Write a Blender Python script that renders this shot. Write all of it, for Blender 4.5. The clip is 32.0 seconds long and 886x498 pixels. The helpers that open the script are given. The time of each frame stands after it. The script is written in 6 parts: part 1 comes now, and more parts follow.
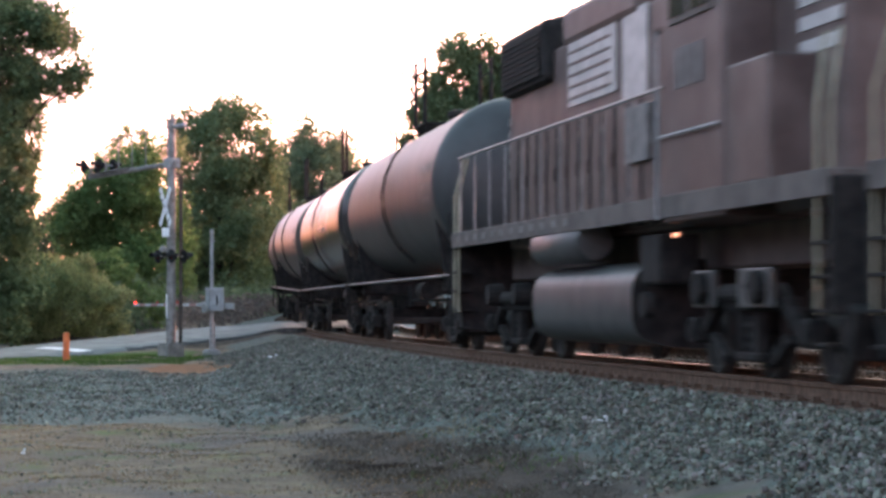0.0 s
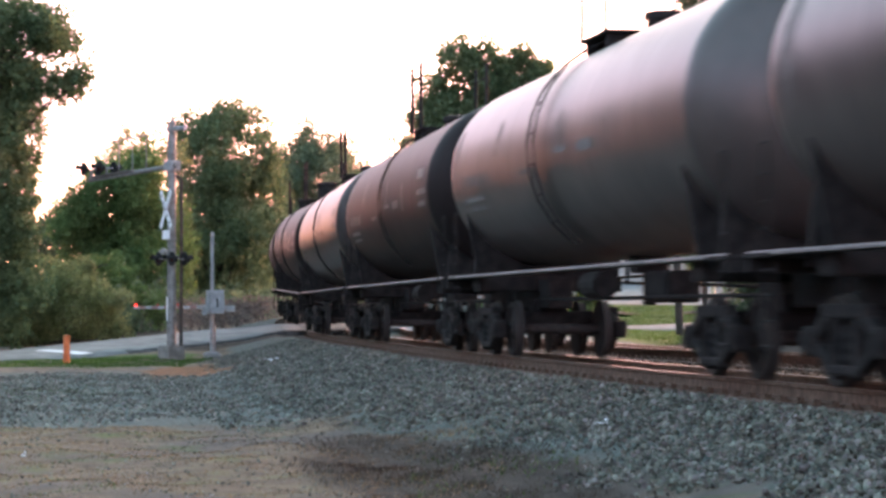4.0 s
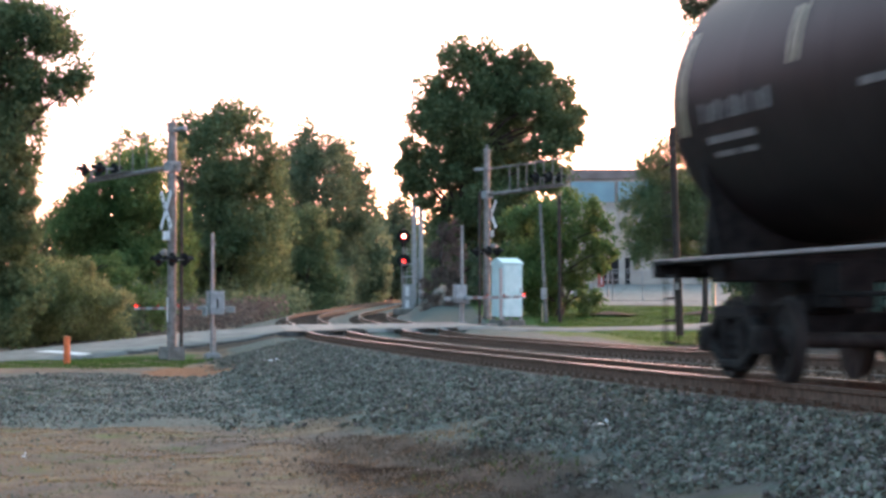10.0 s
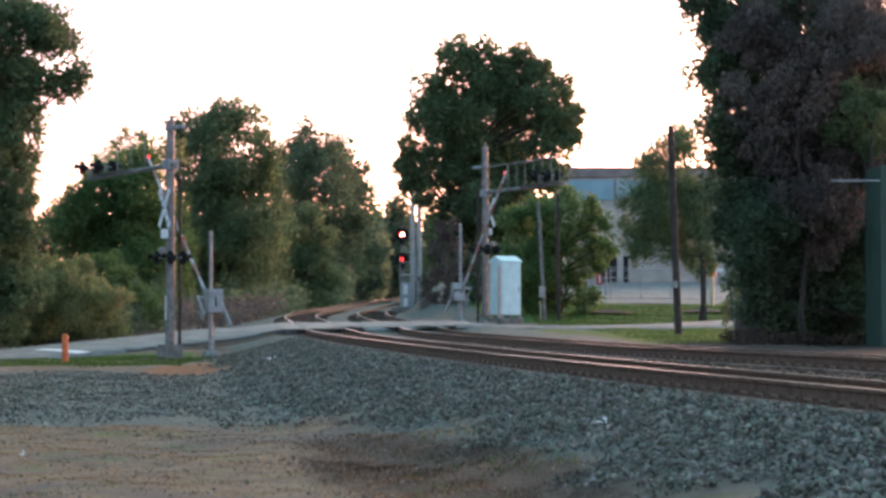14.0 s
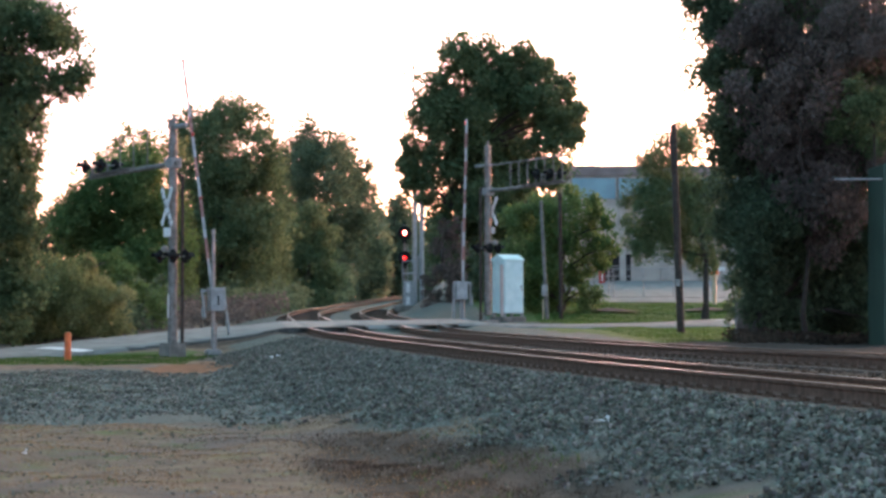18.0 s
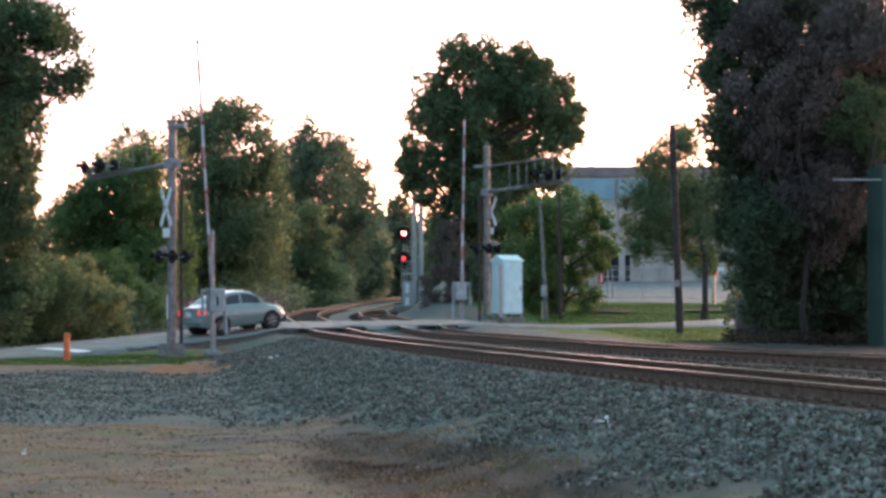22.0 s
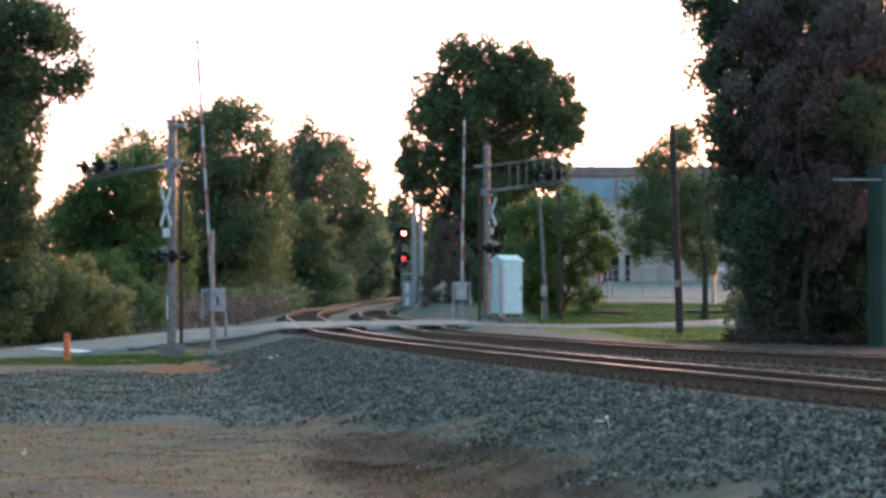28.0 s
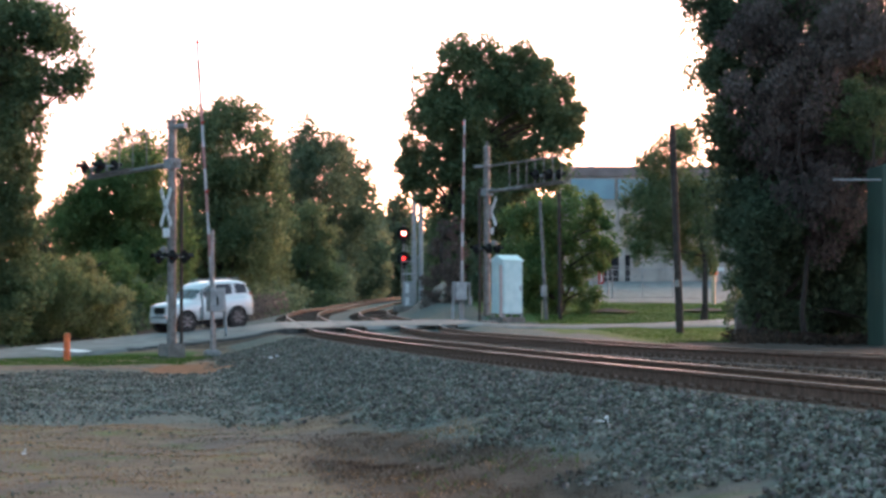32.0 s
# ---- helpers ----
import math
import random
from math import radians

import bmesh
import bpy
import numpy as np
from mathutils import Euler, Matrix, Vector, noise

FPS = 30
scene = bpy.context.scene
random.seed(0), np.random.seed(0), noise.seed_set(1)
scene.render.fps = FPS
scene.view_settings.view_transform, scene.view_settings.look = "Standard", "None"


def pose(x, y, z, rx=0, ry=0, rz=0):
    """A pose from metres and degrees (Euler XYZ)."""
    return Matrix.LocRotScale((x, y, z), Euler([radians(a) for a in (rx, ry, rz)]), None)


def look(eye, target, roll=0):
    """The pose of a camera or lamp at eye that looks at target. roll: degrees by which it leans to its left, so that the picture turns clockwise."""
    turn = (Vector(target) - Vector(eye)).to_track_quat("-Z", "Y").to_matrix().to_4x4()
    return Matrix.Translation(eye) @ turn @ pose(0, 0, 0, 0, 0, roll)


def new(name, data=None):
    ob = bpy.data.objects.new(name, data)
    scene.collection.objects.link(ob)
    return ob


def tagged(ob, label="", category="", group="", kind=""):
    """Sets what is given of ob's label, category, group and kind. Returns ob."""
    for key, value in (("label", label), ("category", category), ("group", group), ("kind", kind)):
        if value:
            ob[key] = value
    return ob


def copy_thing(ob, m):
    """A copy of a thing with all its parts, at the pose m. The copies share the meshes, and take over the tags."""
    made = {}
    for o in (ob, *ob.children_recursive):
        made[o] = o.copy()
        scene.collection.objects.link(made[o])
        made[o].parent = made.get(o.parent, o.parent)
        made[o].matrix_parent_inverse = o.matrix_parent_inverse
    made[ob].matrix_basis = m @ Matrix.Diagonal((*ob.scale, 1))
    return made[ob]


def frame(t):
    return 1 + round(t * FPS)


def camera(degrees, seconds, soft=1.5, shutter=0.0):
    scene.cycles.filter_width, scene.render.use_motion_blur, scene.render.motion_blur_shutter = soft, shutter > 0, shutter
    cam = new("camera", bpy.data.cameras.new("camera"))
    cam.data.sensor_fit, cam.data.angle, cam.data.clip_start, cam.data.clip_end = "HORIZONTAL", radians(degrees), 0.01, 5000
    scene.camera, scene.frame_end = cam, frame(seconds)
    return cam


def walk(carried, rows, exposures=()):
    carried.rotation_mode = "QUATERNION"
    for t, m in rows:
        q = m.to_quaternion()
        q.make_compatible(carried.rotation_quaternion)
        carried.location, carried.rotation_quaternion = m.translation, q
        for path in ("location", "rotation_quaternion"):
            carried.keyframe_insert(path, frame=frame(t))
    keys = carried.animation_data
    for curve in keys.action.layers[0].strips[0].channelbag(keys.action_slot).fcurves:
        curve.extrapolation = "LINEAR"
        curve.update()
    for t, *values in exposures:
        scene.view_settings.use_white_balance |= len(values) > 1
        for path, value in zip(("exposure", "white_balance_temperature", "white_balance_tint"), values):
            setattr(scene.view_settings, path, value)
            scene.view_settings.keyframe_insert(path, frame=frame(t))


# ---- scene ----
# The camera stands on the ground beside the line; z = 0 is the top of the near rail.
EYE = 0.765
cam = camera(21.22, 32.0, soft=3.0, shutter=0.6)


def aim(dx, dy):
    """A pose turned a little sideways and up or down, in milliradians from the resting view."""
    return pose(0, 0, EYE, 91.445 + math.degrees(dy * 0.001), 0, math.degrees(dx * 0.001))


walk(cam, [(t, aim(a, b)) for t, a, b in (
    (0.0, -0.3, -0.24), (1.5, -0.3, -0.24), (2.0, -0.36, 0.0), (3.0, -0.36, 0.05), (3.5, -0.24, 0.48), (5.5, 0.0, 1.67),
    (6.0, -0.24, 2.27), (6.5, -0.48, 2.5), (7.0, -0.48, 2.4), (7.5, -0.6, 2.6), (8.0, -0.6, 2.27), (8.5, -0.24, 1.9),
    (9.0, 0.07, 1.43), (9.5, 0.0, 1.43), (10.0, 0.0, 1.2), (10.5, 0.24, 0.48), (11.0, 0.0, 0.48), (11.5, 0.3, 0.0),
    (12.0, 0.0, 0.48), (12.5, -0.24, 0.07), (13.0, -0.3, 0.0), (13.5, -0.3, 0.0), (14.0, -0.7, 0.4), (14.5, -1.07, 1.07),
    (16.5, -0.36, 0.05), (17.0, -0.67, -0.12), (17.5, 0.0, -0.24), (18.0, 0.36, -0.24), (20.5, 0.36, -0.24),
    (21.0, 0.07, -0.07), (22.0, 0.0, 0.0), (32.0, 0.0, 0.0))],
     exposures=[(0, 3.74, 10700, 9), (7, 3.9, 10700, 9), (8.5, 3.86, 10500, 8), (10, 3.48, 9800, 1), (12, 3.18, 9400, -3), (16, 3.12, 9300, -4), (32, 3.08, 9300, -4)])

# ---- world and light: after sunset, bright sky ahead, no direct sun ----
world = bpy.data.worlds.new("dusk_sky")
scene.world = world
world.use_nodes = True
wn = world.node_tree
sky = wn.nodes.new("ShaderNodeTexSky")
sky.sky_type = "NISHITA"
sky.sun_disc = False
sky.sun_elevation = radians(6)
sky.sun_rotation = radians(28)
sky.air_density, sky.dust_density, sky.ozone_density = 0.65, 1.5, 2.0
# the afterglow: the sky turns pink towards the horizon all round
wdir = wn.nodes.new("ShaderNodeTexCoord")
wsep = wn.nodes.new("ShaderNodeSeparateXYZ")
wn.links.new(wdir.outputs["Generated"], wsep.inputs[0])
wramp = wn.nodes.new("ShaderNodeValToRGB")
wramp.color_ramp.interpolation = "EASE"
wramp.color_ramp.elements[0].position, wramp.color_ramp.elements[0].color = 0.0, (1.0, 0.5, 0.7, 1)
wramp.color_ramp.elements[1].position, wramp.color_ramp.elements[1].color = 0.6, (0.9, 1.0, 0.97, 1)
wn.links.new(wsep.outputs["Z"], wramp.inputs[0])
wmix = wn.nodes.new("ShaderNodeMix")
wmix.data_type, wmix.blend_type = "RGBA", "MULTIPLY"
wmix.inputs["Factor"].default_value = 1.0
wn.links.new(sky.outputs[0], wmix.inputs["A"])
wn.links.new(wramp.outputs[0], wmix.inputs["B"])
wn.links.new(wmix.outputs["Result"], wn.nodes["Background"].inputs[0])
wn.nodes["Background"].inputs[1].default_value = 0.15
sun = new("sun", bpy.data.lights.new("sun", "SUN"))
sun.data.energy, sun.data.angle, sun.data.color = 0.03, radians(40), (1.0, 0.75, 0.66)
sun.matrix_world = look((47, 88, 11), (0, 0, 0))


# ---- materials ----
def mat(name, c1, c2=None, scale=6.0, rough=0.8, metal=0.0, bump=0.0, detail=6.0, bscale=None, c3=None, island=False, rnd=False, spec=0.5):
    m = bpy.data.materials.new(name)
    m.use_nodes = True
    nt = m.node_tree
    b = nt.nodes["Principled BSDF"]
    b.inputs["Roughness"].default_value, b.inputs["Metallic"].default_value = rough, metal
    b.inputs["Specular IOR Level"].default_value = spec
    if c2 is None:
        b.inputs["Base Color"].default_value = (*c1, 1)
        return m
    tc = nt.nodes.new("ShaderNodeTexCoord")
    nz = nt.nodes.new("ShaderNodeTexNoise")
    nz.inputs["Scale"].default_value, nz.inputs["Detail"].default_value = scale, detail
    nt.links.new(tc.outputs["Object"], nz.inputs["Vector"])
    ramp = nt.nodes.new("ShaderNodeValToRGB")
    ramp.color_ramp.elements[0].position, ramp.color_ramp.elements[1].position = 0.35, 0.65
    ramp.color_ramp.elements[0].color, ramp.color_ramp.elements[1].color = (*c1, 1), (*c2, 1)
    if c3:
        e = ramp.color_ramp.elements.new(0.5)
        e.color = (*c3, 1)
    nt.links.new(nz.outputs["Fac"], ramp.inputs[0])
    col = ramp.outputs[0]
    if island or rnd:
        gi = nt.nodes.new("ShaderNodeNewGeometry" if island else "ShaderNodeObjectInfo")
        hsv = nt.nodes.new("ShaderNodeHueSaturation")
        mr = nt.nodes.new("ShaderNodeMapRange")
        mr.inputs["To Min"].default_value, mr.inputs["To Max"].default_value = 0.5, 1.6
        nt.links.new(gi.outputs["Random Per Island" if island else "Random"], mr.inputs["Value"])
        nt.links.new(mr.outputs[0], hsv.inputs["Value"])
        nt.links.new(col, hsv.inputs["Color"])
        col = hsv.outputs[0]
    nt.links.new(col, b.inputs["Base Color"])
    if bump:
        n2 = nt.nodes.new("ShaderNodeTexNoise")
        n2.inputs["Scale"].default_value, n2.inputs["Detail"].default_value = bscale or scale * 5, 4
        nt.links.new(tc.outputs["Object"], n2.inputs["Vector"])
        bp = nt.nodes.new("ShaderNodeBump")
        bp.inputs["Strength"].default_value, bp.inputs["Distance"].default_value = bump, 0.02
        nt.links.new(n2.outputs["Fac"], bp.inputs["Height"])
        nt.links.new(bp.outputs[0], b.inputs["Normal"])
    return m


def glow(name, color, strength):
    m = mat(name, color, rough=0.3)
    b = m.node_tree.nodes["Principled BSDF"]
    b.inputs["Emission Color"].default_value = (*color, 1)
    b.inputs["Emission Strength"].default_value = strength
    return m


def foliage(name, c1, c2, c3):
    m = mat(name, c1, c2, scale=0.35, rough=0.75, c3=c3, island=True, spec=0.2)
    b = m.node_tree.nodes["Principled BSDF"]
    nt = m.node_tree
    nt.nodes["Map Range"].inputs["To Min"].default_value, nt.nodes["Map Range"].inputs["To Max"].default_value = 0.68, 1.4
    tl = nt.nodes.new("ShaderNodeBsdfTranslucent")
    mx = nt.nodes.new("ShaderNodeMixShader")
    mx.inputs[0].default_value = 0.55
    nt.links.new(b.inputs["Base Color"].links[0].from_socket, tl.inputs["Color"])
    nt.links.new(b.outputs[0], mx.inputs[1])
    nt.links.new(tl.outputs[0], mx.inputs[2])
    nt.links.new(mx.outputs[0], nt.nodes["Material Output"].inputs["Surface"])
    return m


M = {}
M["rail_side"] = mat("rusty_rail_steel", (0.085, 0.05, 0.036), (0.165, 0.098, 0.07), 9, 0.85, 0.0, 0.2, spec=0.15)
M["rail_head"] = mat("polished_rail_head", (0.32, 0.28, 0.27), (0.46, 0.4, 0.39), 5, 0.28, 1.0)
M["rail_dull"] = mat("dull_brown_rail_head", (0.15, 0.1, 0.085), (0.26, 0.19, 0.165), 5, 0.5, 0.3)
M["tie"] = mat("weathered_timber", (0.065, 0.04, 0.03), (0.145, 0.097, 0.073), 12, 0.9, 0, 0.5, rnd=True)
M["stone"] = mat("ballast_stone", (0.08, 0.088, 0.072), (0.19, 0.202, 0.166), 3, 0.95, 0, 0.4, c3=(0.128, 0.138, 0.112), island=True, spec=0.2)
M["stone"].node_tree.nodes["Map Range"].inputs["To Min"].default_value = 0.62
M["stone"].node_tree.nodes["Map Range"].inputs["To Max"].default_value = 1.75
hue = M["stone"].node_tree.nodes.new("ShaderNodeMapRange")
hue.inputs["To Min"].default_value, hue.inputs["To Max"].default_value = 0.3, 0.56
fr = M["stone"].node_tree.nodes.new("ShaderNodeMath")
fr.operation = "FRACT"
ml = M["stone"].node_tree.nodes.new("ShaderNodeMath")
ml.operation = "MULTIPLY"
ml.inputs[1].default_value = 17.3
M["stone"].node_tree.links.new(M["stone"].node_tree.nodes["Geometry"].outputs["Random Per Island"], ml.inputs[0])
M["stone"].node_tree.links.new(ml.outputs[0], fr.inputs[0])
M["stone"].node_tree.links.new(fr.outputs[0], hue.inputs["Value"])
M["stone"].node_tree.links.new(hue.outputs[0], M["stone"].node_tree.nodes["Hue/Saturation/Value"].inputs["Hue"])
M["stone_brown"] = mat("rust_stained_stone", (0.095, 0.061, 0.045), (0.185, 0.125, 0.095), 3, 0.95, 0, 0.4, island=True, spec=0.2)
M["asphalt"] = mat("worn_asphalt", (0.11, 0.118, 0.115), (0.2, 0.21, 0.202), 1.3, 0.85, 0, 0.3, bscale=60)
M["dark_edge"] = mat("dark_asphalt", (0.03, 0.03, 0.03), (0.075, 0.073, 0.07), 7, 0.95, 0, 0.6, bscale=30)
M["panel"] = mat("crossing_panel", (0.16, 0.15, 0.14), (0.27, 0.26, 0.24), 3, 0.85, 0, 0.3)
M["white_paint"] = mat("white_road_paint", (0.6, 0.6, 0.6), (0.8, 0.8, 0.8), 8, 0.7)
M["pink_pipe"] = mat("pinkish_plastic_conduit", (0.42, 0.33, 0.31), (0.55, 0.45, 0.43), 5, 0.6)
M["galv"] = mat("galvanised_steel", (0.13, 0.122, 0.112), (0.24, 0.228, 0.214), 5, 0.6, 0.3, 0.1)
M["dullsteel"] = mat("dull_grey_steel", (0.2, 0.21, 0.21), (0.33, 0.33, 0.33), 6, 0.6, 0.3, 0.1)
M["cabinet"] = mat("pale_painted_metal", (0.46, 0.68, 0.69), (0.6, 0.8, 0.81), 2.2, 0.5, 0.1, 0.05)
M["arm_white"] = mat("weathered_white_arm", (0.34, 0.34, 0.34), (0.5, 0.49, 0.49), 7, 0.7)
M["arm_red"] = mat("faded_red_tape", (0.27, 0.125, 0.112), (0.36, 0.19, 0.17), 7, 0.7)
M["mech"] = mat("grey_mechanism_paint", (0.24, 0.26, 0.265), (0.36, 0.38, 0.385), 4, 0.6, 0.1, 0.05)
M["black"] = mat("black_paint", (0.008, 0.008, 0.009), (0.018, 0.018, 0.018), 8, 0.7, spec=0.2)
M["concrete"] = mat("old_concrete", (0.13, 0.118, 0.105), (0.25, 0.225, 0.2), 3, 0.9, 0, 0.3)
M["white"] = mat("white_sign", (0.6, 0.62, 0.62), (0.8, 0.8, 0.8), 9, 0.5)
M["red"] = mat("red_paint", (0.3, 0.02, 0.015), (0.5, 0.04, 0.03), 6, 0.5)
M["dark_lens"] = mat("unlit_red_lens", (0.06, 0.006, 0.006), (0.1, 0.012, 0.01), 6, 0.25)
M["orange"] = mat("orange_plastic", (0.55, 0.1, 0.03), (0.75, 0.17, 0.05), 5, 0.6)
M["wood"] = mat("creosoted_pole", (0.022, 0.016, 0.014), (0.06, 0.045, 0.038), 7, 0.9, 0, 0.5)
M["greywood"] = mat("weathered_grey_pole", (0.1, 0.1, 0.095), (0.2, 0.2, 0.19), 7, 0.9, 0, 0.5)
M["bark"] = mat("tree_bark", (0.018, 0.014, 0.012), (0.05, 0.04, 0.034), 9, 0.95, 0, 0.7)
M["leaf"] = foliage("green_leaves", (0.072, 0.125, 0.066), (0.142, 0.19, 0.098), (0.105, 0.158, 0.082))
M["leafdark"] = foliage("dark_leaves", (0.066, 0.106, 0.068), (0.125, 0.168, 0.1), (0.093, 0.138, 0.084))
M["leaflight"] = foliage("bright_leaves", (0.072, 0.14, 0.052), (0.138, 0.21, 0.086), (0.102, 0.175, 0.068))
M["bushleaf"] = foliage("olive_leaves", (0.14, 0.195, 0.088), (0.24, 0.265, 0.13), (0.185, 0.23, 0.108))
M["thicket"] = foliage("yellow_green_leaves", (0.17, 0.215, 0.1), (0.27, 0.28, 0.142), (0.22, 0.248, 0.12))
M["vine"] = foliage("dead_vines", (0.1, 0.084, 0.08), (0.18, 0.15, 0.138), (0.14, 0.117, 0.108))
M["straw"] = foliage("dry_straw", (0.16, 0.116, 0.078), (0.31, 0.2, 0.115), (0.23, 0.158, 0.096))
M["deadgrass"] = foliage("dead_dark_grass", (0.036, 0.027, 0.022), (0.09, 0.066, 0.052), (0.058, 0.044, 0.035))
M["greengrass"] = foliage("short_green_grass", (0.036, 0.085, 0.022), (0.082, 0.138, 0.038), (0.055, 0.11, 0.029))
M["glass"] = mat("tinted_glass", (0.02, 0.025, 0.03), rough=0.06)
M["steelwheel"] = mat("dark_wheel_steel", (0.022, 0.019, 0.018), (0.045, 0.039, 0.036), 8, 0.7, 0.2, 0.1, spec=0.25)
M["grime"] = mat("grimy_black_iron", (0.009, 0.008, 0.008), (0.024, 0.021, 0.02), 5, 0.85, 0.0, 0.2, spec=0.2)
M["signal_red"] = glow("lit_red_lens", (1.0, 0.008, 0.02), 0.4)
M["signal_pink"] = glow("pink_red_lamp", (1.0, 0.12, 0.15), 0.9)
M["signal_core"] = glow("bright_red_lamp", (1.0, 0.62, 0.62), 3.0)
M["lamp_red"] = glow("small_red_lamp", (1.0, 0.03, 0.03), 0.3)


# ---- the line of the railway ----
STEP = 0.5
SS = np.arange(-720.0, 470.0, STEP)
BEND = [(-720, 0.0), (-15, 0.0), (-14.9, -0.00245), (30, -0.00098), (58, -0.00007), (62, -0.0022), (112, -0.0022), (125, -0.0003), (470, -0.0003)]
KK = np.interp(SS, [b[0] for b in BEND], [b[1] for b in BEND])
HEAD = np.cumsum(KK) * STEP
HEAD += 1.7469 - np.interp(0, SS, HEAD)
LX = np.cumsum(np.cos(HEAD)) * STEP
LY = np.cumsum(np.sin(HEAD)) * STEP
LX += 2.8795 - np.interp(0, SS, LX)
LY += 29.776 - np.interp(0, SS, LY)


def line_z(s):
    return np.interp(s, [-720, 50, 57, 61, 70, 130, 300, 470], [0, 0, 0.06, 0.18, 0.3, 0.85, 2.9, 4.8])


def on_line(s, off=0.0):
    """Place and heading at distance s along the near rail, off metres to its far side."""
    a = float(np.interp(s, SS, HEAD))
    return (float(np.interp(s, SS, LX)) + off * math.sin(a), float(np.interp(s, SS, LY)) - off * math.cos(a), float(line_z(s)), a)


def cant(s, off):
    """Height of each rail over the near one: the bend is banked, and the far track lies a little higher."""
    lift = [np.interp(s, [45, 56], [0, 0]), np.interp(s, [42, 56], [-0.04, 0]), np.interp(s, [4, 16, 45], [0.1, 0.04, 0]), np.interp(s, [6, 22, 45], [0.055, 0.0, 0])]
    return float(np.interp(off, [0, 1.505, 3.65, 5.155], lift))


def line_coords(x, y):
    """Distance along the line and offset from the near rail, for arrays of places."""
    s = np.interp(y, LY, SS)
    a = np.interp(s, SS, HEAD)
    return s, (x - np.interp(s, SS, LX)) * np.sin(a)


GAUGE, SPACING = 1.505, 3.65
ROAD0, ROADW = (-5.0, 86.0), 7.2      # a point on the road's near edge
RX, RY = 0.788, 0.616                  # the way the road runs


def road_coords(x, y):
    """Distance along the road and inwards from its near edge."""
    return (x - ROAD0[0]) * RX + (y - ROAD0[1]) * RY, -(x - ROAD0[0]) * RY + (y - ROAD0[1]) * RX


def road_place(w, q):
    """The place w along the road and q in from its near edge, on its surface."""
    x, y = ROAD0[0] + w * RX - q * RY, ROAD0[1] + w * RY + q * RX
    return x, y, road_z(w, x, y, q)


def road_z(w, x, y, q):
    z = np.interp(w, [-120, -40, -14, -10, -5, 0, 4, 8, 16, 22, 30, 60, 140], [-2.0, -1.4, -0.96, -0.82, -0.42, 0.0, 0.1, 0.1, -0.02, 0.06, 0.3, 0.8, 1.6])
    z = z + 0.1 * (1 - np.clip((q - 3.6) / 3.6, -1, 1) ** 2)
    s, lat = line_coords(x, y)
    k = np.clip(np.minimum(lat + 2.2, 8.4 - lat) / 1.4, 0, 1)
    return z * (1 - k) + (line_z(s) + 0.004) * k


def ground_z(x, y):
    x, y = np.asarray(x, float), np.asarray(y, float)
    s, lat = line_coords(x, y)
    zt = line_z(s)
    near = -0.87 + 0.25 * np.clip((y - 88) / 25, 0, 1) + np.where(y > 100, zt * 0.8, 0)
    far = np.interp(y, [74, 100, 110, 125, 172, 300, 460], [-0.08, 0.02, 0.12, 0.95, 2.7, 4.0, 5.2])
    toe = np.interp(y, [0, 20, 30, 60, 75], [2.4, 2.6, 3.6, 3.4, 2.6])
    k1 = np.clip((-0.85 - lat) / toe, 0, 1)
    k2 = np.clip((lat - SPACING - GAUGE - 0.9) / 1.6, 0, 1)
    bed = zt - 0.215 + np.interp(lat, [2, 2.6], [0, 1]) * np.interp(s, [4, 16, 45], [0.08, 0.03, 0])
    z = np.where(lat < 1, bed * (1 - k1) + near * k1, bed * (1 - k2) + far * k2)
    w, q = road_coords(x, y)
    out = np.maximum(np.maximum(-q, q - ROADW), 0)
    k3 = np.clip(1 - out / 3.0, 0, 1)
    k3 = np.where((lat > -1.2) & (lat < 6.4) & (out > 0.05), 0, k3)
    k3 = k3 * k3 * (3 - 2 * k3)
    z = z * (1 - k3) + (road_z(w, x, y, q) - 0.09) * k3
    away = np.clip((np.hypot(x, y - 60) - 60) / 60, 0, 1)
    bumps = 0.04 * np.sin(x * 1.7 + 0.6 * y) * np.sin(y * 0.9 - x * 0.4) + 0.02 * np.sin(x * 4.1) * np.sin(y * 3.3)
    return z + bumps * np.where((lat < -3) | (lat > 8), 1, 0) * (1 - k3) * (1 - away)


# ---- building helpers ----
def mesh_ob(name, verts, faces, material, parent=None, smooth=False):
    me = bpy.data.meshes.new(name)
    me.from_pydata([tuple(v) for v in verts], [], faces)
    me.materials.append(material)
    if smooth:
        me.shade_smooth()
    ob = new(name, me)
    ob.parent = parent
    return ob


def part(name, bm, material, parent, label="", smooth=False):
    me = bpy.data.meshes.new(name)
    bm.to_mesh(me)
    bm.free()
    for m in (material if isinstance(material, (list, tuple)) else [material]):
        me.materials.append(m)
    if smooth:
        me.shade_smooth()
        me.set_sharp_from_angle(angle=radians(35))
    ob = new(name, me)
    ob.parent = parent
    return tagged(ob, label)


def thing(name, label, category, m=None, group=""):
    ob = new(name)
    ob.empty_display_size = 0.2
    if m is not None:
        ob.matrix_world = m
    return tagged(ob, label, category, group)


